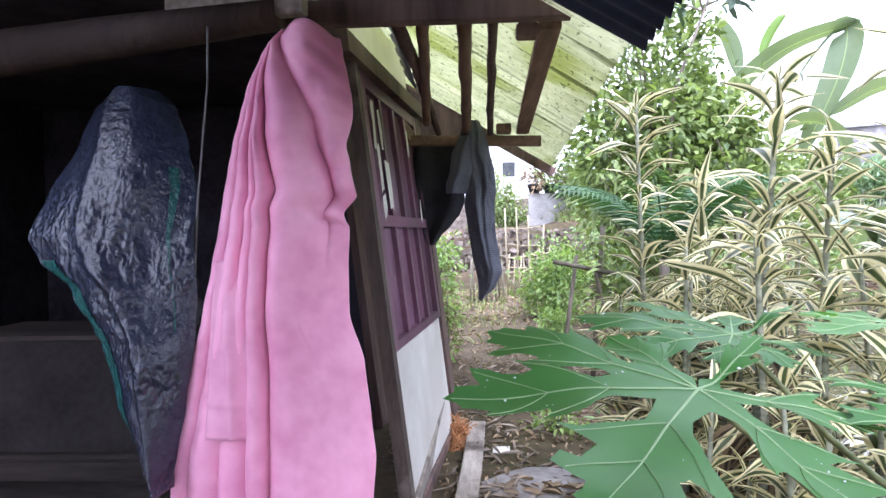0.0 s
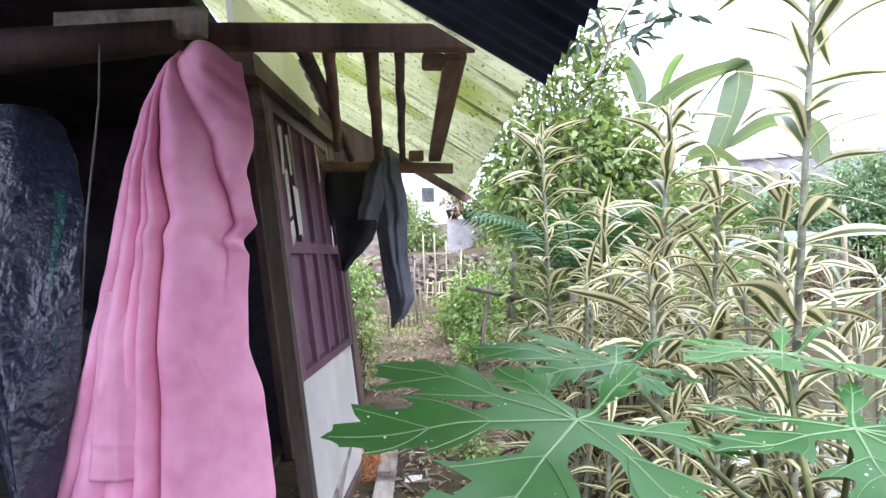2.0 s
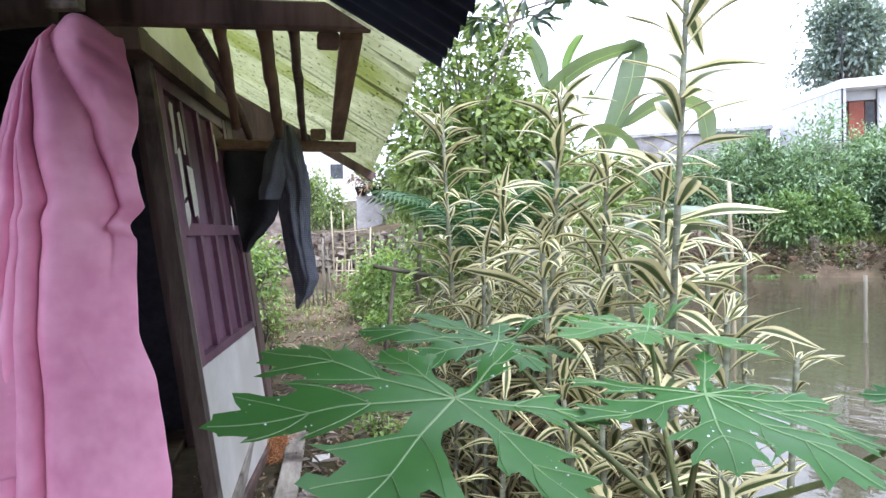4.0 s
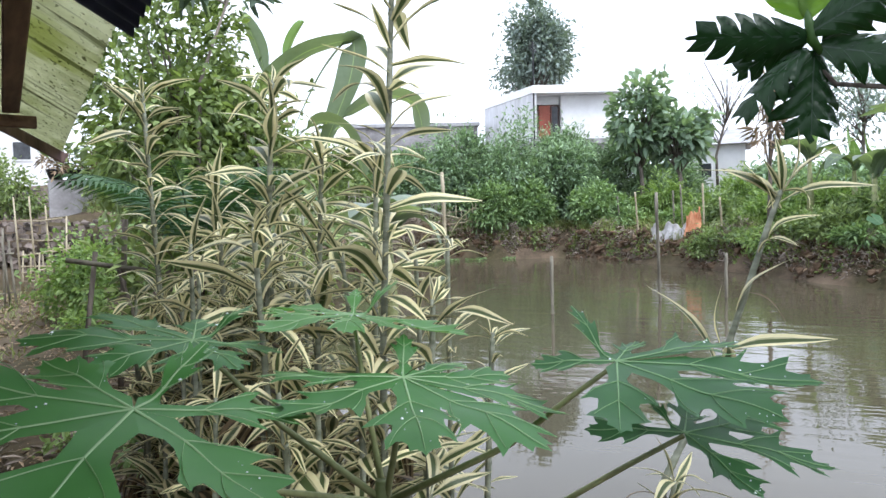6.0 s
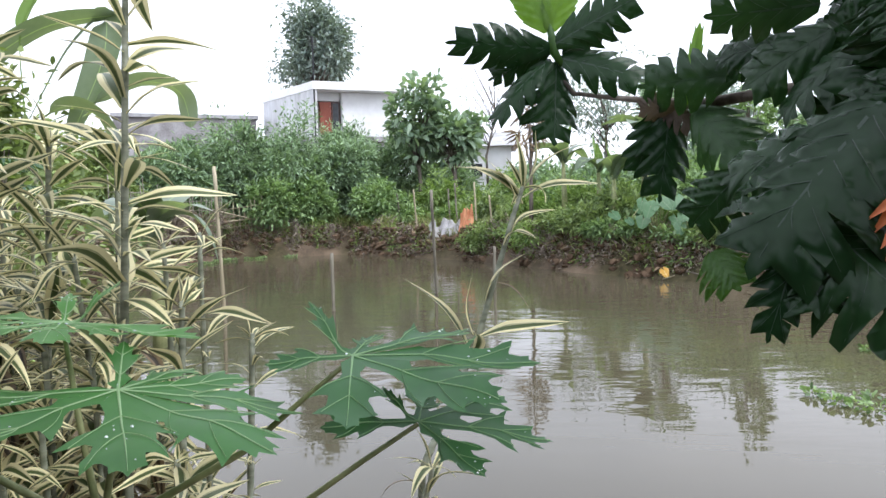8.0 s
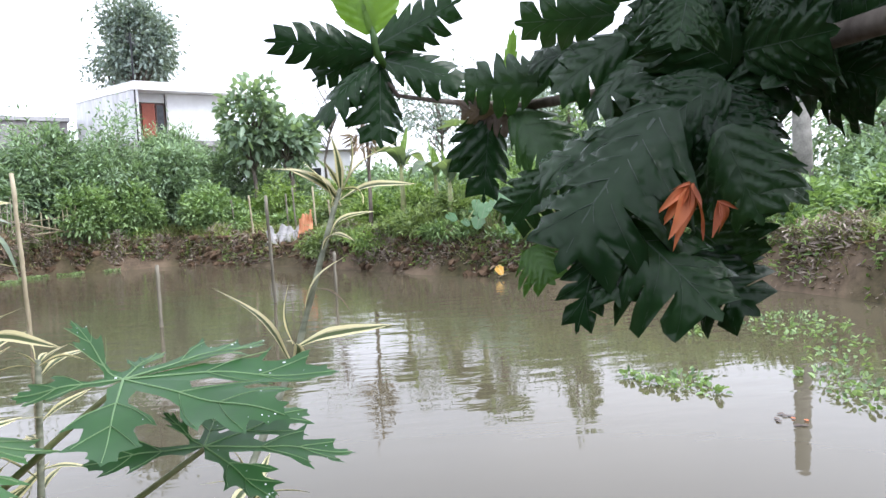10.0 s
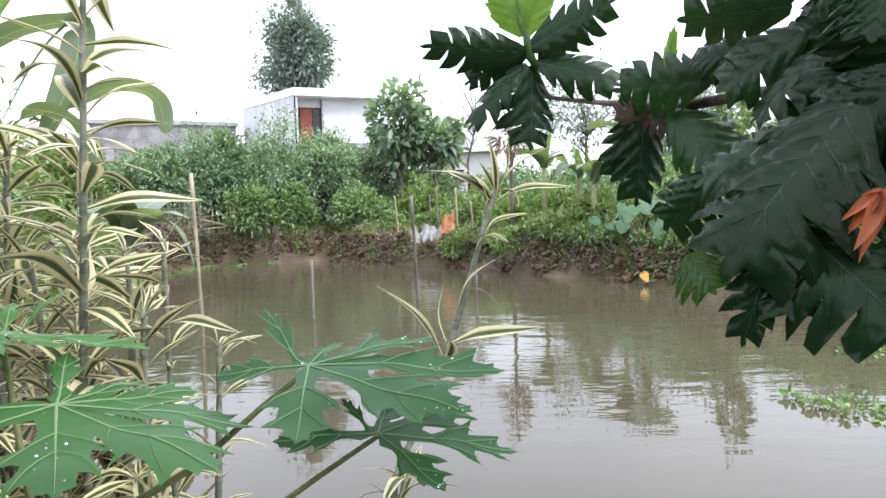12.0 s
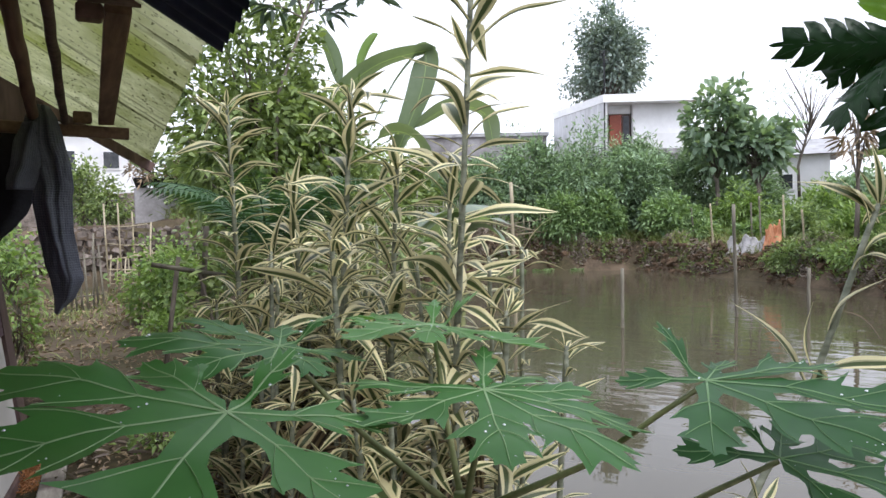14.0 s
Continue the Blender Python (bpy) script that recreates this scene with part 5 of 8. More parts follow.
# ---- papaya ----
def papaya_leaf(plant, petiole_from, centre, main, normal, size, seed, young=False, lobes=None, sag=0.02):
    """A palmate leaf: toothed lobes round its centre; main: the way its longest lobe points."""
    base = plant.location
    rng = random.Random(seed)
    c, a = Vector(centre) - base, Vector(petiole_from) - base
    mid = a.lerp(c, 0.55) + Vector((0, 0, -sag))
    part("leaf_stalk", Build().tube([a, a.lerp(mid, 0.5), mid, mid.lerp(c, 0.6), c - Vector(normal).normalized() * 0.004], [0.007, 0.0062, 0.0055, 0.0047, 0.004], 8).mesh("leaf_stalk", PETIOLE, True), plant)
    me, spots = palmate(size, lobes, seed, "leaf", L_PAPAYA_YOUNG if young else L_PAPAYA, RIB_PAPAYA)
    m = facing(c, main, normal)
    leaf = part("leaf", me, plant, "", m)
    drops = Build()
    pools = [rng.choice(spots) for _ in range(6)]
    for i in range(28):
        p = rng.choice(spots) if i % 3 == 0 else min(rng.sample(spots, 40), key=lambda q: (q - pools[i % 6]).length)
        r = rng.choice((0.0008, 0.0009, 0.0011, 0.0014, 0.0024)) * rng.uniform(0.8, 1.2)
        ring = [(p.x + r * math.cos(q) * rng.uniform(0.8, 1.3), p.y + r * math.sin(q), p.z + 0.0006) for q in (0, 1.05, 2.1, 3.14, 4.19, 5.24)]
        top = [(p.x + r * 0.6 * math.cos(q), p.y + r * 0.6 * math.sin(q), p.z + 0.0006 + r * 0.55) for q in (0, 1.05, 2.1, 3.14, 4.19, 5.24)]
        drops.add(ring + top + [(p.x, p.y, p.z + 0.0006 + r * 0.75)], [(k, (k + 1) % 6, 6 + (k + 1) % 6, 6 + k) for k in range(6)] + [(6 + k, 6 + (k + 1) % 6, 12) for k in range(6)])
    tagged(part("dew", drops.mesh("dew", WATER_DROP, True), leaf), "drops of water, the sky's reflection put into their pale colour", "", "", "stuff")


papaya = thing("papaya_plant", (0.70, 1.08, gz(0.70, 1.08)), "young papaya plant with broad toothed leaves wet with drops", "plant")
part("trunk", Build().tube([(0, 0, 0), (0.0, -0.01, 0.4), (-0.01, 0.0, 0.75), (0, 0, 1.02)], [0.03, 0.027, 0.023, 0.015], 10).mesh("trunk", PETIOLE, True), papaya)
CROWN = (0.70, 1.075, 0.975)
papaya_leaf(papaya, CROWN, (0.285, 1.014, 1.239), (-0.354, -0.055, 0.025), (0.03, -0.24, 0.96), 0.362, 41, lobes=((1, 1.0), (-40, 0.95), (-74, 0.60), (48, 1.0), (106, 0.80), (158, 0.68), (-150, 0.42, 0.42)), sag=0.05)
papaya_leaf(papaya, CROWN, (0.711, 1.02, 1.21), (-0.1, -0.95, -0.15), (0.05, -0.22, 0.97), 0.31, 42, lobes=((-20, 0.92), (15, 1.02), (51, 0.92), (80, 0.66), (111, 0.55), (155, 0.45, 0.3), (-107, 0.80), (-68, 0.87)))
papaya_leaf(papaya, CROWN, (0.98, 0.785, 1.236), (-0.12, -0.95, -0.12), (-0.12, -0.12, 0.98), 0.25, 43, lobes=((-41, 0.9), (8, 1.15), (47, 1.25), (80, 0.98), (122, 0.5), (178, 0.5, 0.55), (-130, 0.57)), sag=0.03)
papaya_leaf(papaya, CROWN, (1.036, 0.697, 1.126), (0.75, -0.6, -0.13), (-0.12, -0.15, 0.97), 0.23, 44, lobes=((-10, 1.0), (31, 0.97), (-64, 0.72), (72, 0.6), (125, 0.4, 0.3), (-175, 0.7)), sag=0.08)
papaya_leaf(papaya, CROWN, (0.732, 1.236, 1.292), (-0.55, -0.4, 0.05), (0.0, -0.10, 1.0), 0.24, 45, True, lobes=((22, 0.8), (-16, 1.0), (-60, 0.75), (-105, 1.0), (92, 1.0), (57, 0.7), (150, 0.45, 0.7), (-155, 0.5, 0.4)))
papaya_leaf(papaya, CROWN, (0.43, 1.26, 1.278), (-0.9, 0.2, 0.05), (0.0, -0.15, 0.98), 0.28, 46, lobes=((-10, 1.0), (-50, 0.92), (34, 0.7), (76, 0.6), (112, 0.6), (152, 0.6), (-150, 0.45, 0.4), (-96, 0.5)))


# ---- breadfruit ----
def bread_leaf(tree, a, b, normal, width, seed, mat=None, name="leaf", label="", curl=0.12, teeth=0, depth=0.9, angle=42, pleat=0.045):
    """A big lobed leaf from its stalk at a to its tip at b."""
    a, b = Vector(a) - tree.location, Vector(b) - tree.location
    me = pinnate((b - a).length, width * 1.08, teeth or max(4, int((b - a).length * 9)), depth, seed, name, mat or L_BREAD, RIB_BREAD if mat is None else mat, angle, curl, pleat)
    part(name, me, tree, label, facing(a, b - a, normal))


bread = thing("breadfruit_tree", (1.45, -3.2, gz(1.45, -3.2)), "breadfruit tree with dark glossy deeply lobed leaves over the pond", "tree")
BRANCH = [Vector(p) for p in [(2.68, -0.53, 1.96), (2.93, -0.30, 1.95), (3.25, -0.04, 1.95), (3.53, 0.29, 1.96), (3.74, 0.63, 1.97), (3.95, 1.06, 1.97), (3.97, 1.28, 2.01), (4.01, 1.59, 2.07), (4.00, 1.82, 2.12), (3.96, 1.90, 2.24), (3.92, 1.91, 2.40)]]
b = Build()
b.tube([p - bread.location for p in [Vector((1.45, -3.2, gz(1.45, -3.2))), Vector((1.5, -3.0, 1.2)), Vector((1.62, -2.6, 2.6)), Vector((1.7, -2.3, 3.6))]], [0.16, 0.13, 0.11, 0.06], 14)
part("trunk", b.mesh("trunk", BARK, True), bread)
b = Build()
b.tube([Vector((1.6, -2.7, 2.3)) - bread.location, Vector((1.95, -1.7, 2.45)) - bread.location] + [p - bread.location for p in BRANCH], [0.06, 0.05, 0.045, 0.04, 0.036, 0.03, 0.027, 0.03, 0.022, 0.014, 0.013, 0.012, 0.010], 10)
part("branch", b.mesh("branch", BARK, True), bread)
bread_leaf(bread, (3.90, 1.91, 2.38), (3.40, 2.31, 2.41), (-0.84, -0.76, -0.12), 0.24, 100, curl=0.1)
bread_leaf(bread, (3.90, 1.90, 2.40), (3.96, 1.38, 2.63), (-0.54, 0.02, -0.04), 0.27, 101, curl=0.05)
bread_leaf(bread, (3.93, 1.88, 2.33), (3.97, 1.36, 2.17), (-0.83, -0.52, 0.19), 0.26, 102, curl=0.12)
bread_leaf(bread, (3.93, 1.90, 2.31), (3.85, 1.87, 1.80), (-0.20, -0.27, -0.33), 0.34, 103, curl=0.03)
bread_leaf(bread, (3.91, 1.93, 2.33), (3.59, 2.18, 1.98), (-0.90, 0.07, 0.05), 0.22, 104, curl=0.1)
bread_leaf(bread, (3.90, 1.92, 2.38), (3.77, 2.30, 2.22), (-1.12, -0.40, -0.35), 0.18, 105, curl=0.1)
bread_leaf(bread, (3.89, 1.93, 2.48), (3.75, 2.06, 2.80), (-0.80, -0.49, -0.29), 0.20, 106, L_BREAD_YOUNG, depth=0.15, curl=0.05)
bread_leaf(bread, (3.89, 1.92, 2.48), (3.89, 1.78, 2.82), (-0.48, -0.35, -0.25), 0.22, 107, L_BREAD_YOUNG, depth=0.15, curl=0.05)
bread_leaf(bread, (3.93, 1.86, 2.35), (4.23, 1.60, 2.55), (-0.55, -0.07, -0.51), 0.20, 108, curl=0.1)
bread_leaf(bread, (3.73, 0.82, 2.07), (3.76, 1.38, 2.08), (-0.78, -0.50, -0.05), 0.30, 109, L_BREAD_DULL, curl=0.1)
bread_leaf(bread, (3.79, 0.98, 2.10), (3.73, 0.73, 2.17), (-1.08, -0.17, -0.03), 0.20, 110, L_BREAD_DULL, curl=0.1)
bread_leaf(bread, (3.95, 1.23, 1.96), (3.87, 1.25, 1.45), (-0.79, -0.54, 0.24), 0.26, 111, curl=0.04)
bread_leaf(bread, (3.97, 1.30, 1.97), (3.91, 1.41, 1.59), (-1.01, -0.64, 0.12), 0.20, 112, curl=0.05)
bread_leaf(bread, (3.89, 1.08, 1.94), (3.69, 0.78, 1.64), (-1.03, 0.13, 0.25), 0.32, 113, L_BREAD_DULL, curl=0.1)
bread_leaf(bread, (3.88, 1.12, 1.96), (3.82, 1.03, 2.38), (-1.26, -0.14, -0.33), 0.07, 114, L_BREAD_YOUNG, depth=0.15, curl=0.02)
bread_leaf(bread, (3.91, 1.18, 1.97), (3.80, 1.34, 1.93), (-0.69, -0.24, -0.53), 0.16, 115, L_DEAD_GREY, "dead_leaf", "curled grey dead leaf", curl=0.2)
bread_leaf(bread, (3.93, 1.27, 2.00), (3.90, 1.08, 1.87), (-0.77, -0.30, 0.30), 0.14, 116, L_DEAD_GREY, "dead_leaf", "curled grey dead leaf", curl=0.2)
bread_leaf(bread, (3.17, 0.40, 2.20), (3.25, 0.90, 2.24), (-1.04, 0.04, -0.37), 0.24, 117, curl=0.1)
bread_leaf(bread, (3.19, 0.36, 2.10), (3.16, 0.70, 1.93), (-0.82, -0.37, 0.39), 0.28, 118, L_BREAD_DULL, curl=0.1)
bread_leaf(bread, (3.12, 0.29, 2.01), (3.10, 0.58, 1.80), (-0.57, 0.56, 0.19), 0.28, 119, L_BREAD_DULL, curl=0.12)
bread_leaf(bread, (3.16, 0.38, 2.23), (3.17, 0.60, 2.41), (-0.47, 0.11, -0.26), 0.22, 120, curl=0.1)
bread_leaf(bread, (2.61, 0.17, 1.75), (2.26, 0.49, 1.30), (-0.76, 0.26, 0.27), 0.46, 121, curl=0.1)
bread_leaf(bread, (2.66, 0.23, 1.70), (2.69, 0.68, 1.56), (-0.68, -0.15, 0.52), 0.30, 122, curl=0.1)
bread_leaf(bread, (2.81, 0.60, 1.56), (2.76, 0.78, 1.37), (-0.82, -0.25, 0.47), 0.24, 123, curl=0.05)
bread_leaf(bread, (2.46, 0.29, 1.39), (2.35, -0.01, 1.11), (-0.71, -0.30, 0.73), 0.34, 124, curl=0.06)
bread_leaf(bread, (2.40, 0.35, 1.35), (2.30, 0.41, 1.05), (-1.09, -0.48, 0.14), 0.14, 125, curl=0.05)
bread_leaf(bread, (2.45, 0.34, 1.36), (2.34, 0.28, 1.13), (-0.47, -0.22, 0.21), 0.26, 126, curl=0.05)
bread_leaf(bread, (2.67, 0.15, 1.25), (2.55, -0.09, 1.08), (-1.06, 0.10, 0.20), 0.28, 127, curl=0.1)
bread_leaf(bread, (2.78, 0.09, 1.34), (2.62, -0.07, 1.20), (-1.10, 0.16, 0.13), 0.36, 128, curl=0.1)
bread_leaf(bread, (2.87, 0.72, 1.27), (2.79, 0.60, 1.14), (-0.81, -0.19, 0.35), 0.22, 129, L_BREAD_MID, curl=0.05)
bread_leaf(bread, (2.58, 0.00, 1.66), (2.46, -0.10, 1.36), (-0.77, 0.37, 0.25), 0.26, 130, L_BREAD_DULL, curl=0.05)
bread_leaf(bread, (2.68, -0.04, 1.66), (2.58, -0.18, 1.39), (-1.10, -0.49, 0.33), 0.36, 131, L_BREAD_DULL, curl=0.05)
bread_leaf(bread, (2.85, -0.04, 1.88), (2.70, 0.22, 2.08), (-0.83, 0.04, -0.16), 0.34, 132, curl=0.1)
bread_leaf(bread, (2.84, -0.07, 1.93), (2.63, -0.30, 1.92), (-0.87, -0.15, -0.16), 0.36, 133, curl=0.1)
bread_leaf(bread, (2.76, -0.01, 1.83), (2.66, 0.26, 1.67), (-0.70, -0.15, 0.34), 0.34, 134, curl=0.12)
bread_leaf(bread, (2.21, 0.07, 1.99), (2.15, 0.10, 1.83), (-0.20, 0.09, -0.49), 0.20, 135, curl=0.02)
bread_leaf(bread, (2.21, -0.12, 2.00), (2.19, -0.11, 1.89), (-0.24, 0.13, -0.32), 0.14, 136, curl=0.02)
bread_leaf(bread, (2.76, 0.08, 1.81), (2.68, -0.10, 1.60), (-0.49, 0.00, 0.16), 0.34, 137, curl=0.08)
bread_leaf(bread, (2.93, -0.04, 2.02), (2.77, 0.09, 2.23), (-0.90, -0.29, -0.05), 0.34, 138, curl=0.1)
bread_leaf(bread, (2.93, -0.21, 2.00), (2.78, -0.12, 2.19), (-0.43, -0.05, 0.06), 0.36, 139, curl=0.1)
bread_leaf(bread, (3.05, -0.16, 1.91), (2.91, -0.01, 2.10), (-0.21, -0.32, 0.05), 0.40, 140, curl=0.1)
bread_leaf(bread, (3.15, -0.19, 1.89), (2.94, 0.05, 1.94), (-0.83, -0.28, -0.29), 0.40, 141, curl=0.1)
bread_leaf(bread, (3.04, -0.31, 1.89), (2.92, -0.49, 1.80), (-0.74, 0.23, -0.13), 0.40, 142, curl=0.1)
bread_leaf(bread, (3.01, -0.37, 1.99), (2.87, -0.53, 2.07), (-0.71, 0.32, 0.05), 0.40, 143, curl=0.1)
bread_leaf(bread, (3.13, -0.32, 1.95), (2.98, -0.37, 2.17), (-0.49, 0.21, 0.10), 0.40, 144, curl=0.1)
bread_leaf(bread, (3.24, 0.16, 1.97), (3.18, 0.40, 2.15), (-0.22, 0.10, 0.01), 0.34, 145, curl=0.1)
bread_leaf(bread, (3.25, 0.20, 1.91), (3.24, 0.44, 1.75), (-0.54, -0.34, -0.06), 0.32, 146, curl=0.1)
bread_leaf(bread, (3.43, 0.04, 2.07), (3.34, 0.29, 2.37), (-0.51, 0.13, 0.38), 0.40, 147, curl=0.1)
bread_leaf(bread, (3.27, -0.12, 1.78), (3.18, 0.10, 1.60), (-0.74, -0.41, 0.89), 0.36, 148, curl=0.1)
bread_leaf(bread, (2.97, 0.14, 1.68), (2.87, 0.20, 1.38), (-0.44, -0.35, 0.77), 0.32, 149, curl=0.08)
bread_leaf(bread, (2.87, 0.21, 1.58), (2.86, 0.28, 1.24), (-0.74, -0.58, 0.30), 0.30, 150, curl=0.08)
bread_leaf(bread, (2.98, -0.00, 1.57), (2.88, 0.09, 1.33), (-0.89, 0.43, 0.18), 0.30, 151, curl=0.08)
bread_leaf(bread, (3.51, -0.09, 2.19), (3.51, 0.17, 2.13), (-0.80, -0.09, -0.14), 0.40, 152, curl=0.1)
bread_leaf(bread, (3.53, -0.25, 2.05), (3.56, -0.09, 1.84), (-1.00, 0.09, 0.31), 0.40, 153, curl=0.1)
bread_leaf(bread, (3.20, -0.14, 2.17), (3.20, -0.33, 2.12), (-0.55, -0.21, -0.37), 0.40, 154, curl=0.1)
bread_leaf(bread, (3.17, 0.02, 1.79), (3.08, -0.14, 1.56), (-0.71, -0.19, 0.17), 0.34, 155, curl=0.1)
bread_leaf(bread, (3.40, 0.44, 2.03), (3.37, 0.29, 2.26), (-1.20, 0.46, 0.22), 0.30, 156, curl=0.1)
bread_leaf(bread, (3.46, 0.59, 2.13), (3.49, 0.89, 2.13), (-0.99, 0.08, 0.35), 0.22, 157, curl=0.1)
rng = random.Random(5)
for root, tips in (((2.442, 0.088, 1.488), ((2.372, 0.199, 1.395), (2.371, 0.186, 1.345), (2.372, 0.156, 1.316), (2.372, 0.125, 1.288), (2.377, 0.087, 1.327), (2.378, 0.048, 1.319), (2.379, 0.134, 1.482), (2.380, 0.113, 1.400))),
                   ((2.444, 0.012, 1.433), ((2.422, -0.030, 1.355), (2.420, -0.009, 1.323), (2.419, 0.039, 1.324), (2.424, -0.042, 1.410)))):
    a = Vector(root) - bread.location
    for tip in tips:
        c = Vector(tip) - bread.location
        v, f, uv = strap((c - a).length, (c - a).length * rng.uniform(0.15, 0.25), 0.3, rng.uniform(0.3, 1.5), rng.uniform(-2.2, 2.2), rng.randrange(99), 11, 0.0, 0.9)
        part("dead_leaf", mesh("dead_leaf", v, f, L_DEAD, uv), bread, "dry orange-brown curled leaf lobe", facing(a, c - a, (-0.9, -0.3 + rng.uniform(-0.3, 0.3), 0.3)))

part("bud", Build().tube([Vector(p) - bread.location for p in ((3.93, 1.86, 2.28), (3.91, 1.90, 2.36), (3.90, 1.91, 2.44), (3.89, 1.93, 2.56))], [0.016, 0.03, 0.028, 0.008], 8).mesh("bud", L_BREAD_MID, True), bread, "green leaf bud at the branch's tip")
# unseen crown, added above the branch to shade the leaves below
rng = random.Random(77)
for i in range(64):
    a = Vector((rng.uniform(1.4, 4.2), rng.uniform(-2.7, -0.5), rng.uniform(2.85, 3.8)))
    d = Vector((rng.uniform(-1, 1), rng.uniform(-1, 1), rng.uniform(-0.3, 0.1))).normalized() * rng.uniform(0.5, 0.7)
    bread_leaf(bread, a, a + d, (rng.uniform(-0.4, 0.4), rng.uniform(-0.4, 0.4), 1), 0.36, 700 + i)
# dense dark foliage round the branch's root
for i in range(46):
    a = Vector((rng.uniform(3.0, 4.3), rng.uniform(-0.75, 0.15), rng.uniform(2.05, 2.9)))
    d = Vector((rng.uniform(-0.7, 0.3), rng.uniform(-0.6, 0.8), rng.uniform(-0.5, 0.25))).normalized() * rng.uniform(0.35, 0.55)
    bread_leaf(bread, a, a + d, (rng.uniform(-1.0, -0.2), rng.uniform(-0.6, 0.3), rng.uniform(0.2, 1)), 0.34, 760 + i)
for tip in ((2.3, -1.0, 3.2), (3.0, -1.3, 3.2), (2.5, -1.7, 3.4)):
    a, c = Vector((1.66, -2.45, 3.1)) - bread.location, Vector(tip) - bread.location
    part("limb", Build().tube([a, a.lerp(c, 0.5) + Vector((0, 0, 0.15)), c], [0.05, 0.035, 0.015], 8).mesh("limb", BARK, True), bread)


# ---- trees, bushes and garden plants ----
def tree(where, height, radii, crown_at, mat, leaf, seed, name="tree", label="", category="tree", n_clump=70, per=60, trunk=0.12, bark=None, shell=0.5, group="", spread=0.16):
    """A tapered trunk with limbs to its leaf clumps, and a crown of many leaves."""
    rng = np.random.default_rng(seed)
    base = Vector((where[0], where[1], gz(where[0], where[1]) if len(where) < 3 else where[2]))
    t = thing(name, base, label, category, group)
    places, outward, hearts = clumps(rng, n_clump, per, radii, (0, 0, crown_at), spread, shell)
    keep = places[:, 2] > 0.02
    wood = Build()
    bend = [Vector((rng.normal(0, 0.06) * height * k, rng.normal(0, 0.06) * height * k, height * k)) for k in (0, 0.33, 0.66, 1.0)]
    wood.tube(bend, [trunk, trunk * 0.8, trunk * 0.6, trunk * 0.25], 10)
    for h in hearts[:: max(1, n_clump // 22)]:
        h = Vector(h)
        k = min(0.95, max(0.15, (h.z / height) * 0.65))
        a = bend[int(k * 3)].lerp(bend[int(k * 3) + 1], k * 3 - int(k * 3))
        limb = [a, a.lerp(h, 0.5) + Vector((0, 0, 0.06 * (h - a).length)), h], [trunk * 0.35, trunk * 0.2, trunk * 0.06], 6
        if n_clump <= 20:
            part("limb", Build().tube(*limb).mesh("limb", bark or BARK, True), t)
        else:
            wood.tube(*limb)
    part("trunk", wood.mesh("trunk", bark or BARK, True), t)
    part("crown", cloud_of_leaves("crown", places[keep], outward[keep], leaf[0], leaf[1], mat, rng), t)
    return t


def bush(where, radii, mat, leaf, seed, label, n_clump=40, per=60, name="bush", group="", spread=0.2):
    return tree(where, radii[2] * 1.2, radii, radii[2] * 0.95, mat, leaf, seed, name, label, "bush", n_clump, per, 0.03 * radii[2] + 0.01, None, 0.35, group, spread)


def banana(where, height, leaves, seed, size=1.0, label="banana plant with long drooping leaves", young=()):
    rng = random.Random(seed)
    base = Vector((where[0], where[1], gz(*where[:2])))
    t = thing("banana_plant", base, label, "plant", "banana plants")
    part("trunk", Build().tube([(0, 0, 0), (0.02, 0, height * 0.5), (0.0, 0.03, height)], [0.12 * size, 0.10 * size, 0.05 * size], 12).mesh("trunk", PETIOLE, True), t)
    for i in range(leaves):
        fresh = i in young
        v, f, uv = strap(size * rng.uniform(1.3, 1.9) * (0.7 if fresh else 1.0), size * (0.34 if fresh else 0.66), 1.35 if fresh else rng.uniform(0.9, 1.3), 0.1 if fresh else rng.uniform(1.0, 2.2), rng.uniform(-0.5, 0.5), seed + i, 14, 0.25, 0.22)
        m = Matrix.Translation((0, 0, height * rng.uniform(0.92, 1.0))) @ Matrix.Rotation(i * 2.4 + rng.uniform(-0.4, 0.4) + seed, 4, "Z")
        part("leaf", mesh("leaf", v, f, L_BANANA_YOUNG if fresh else L_BANANA, uv), t, "", m)
    return t


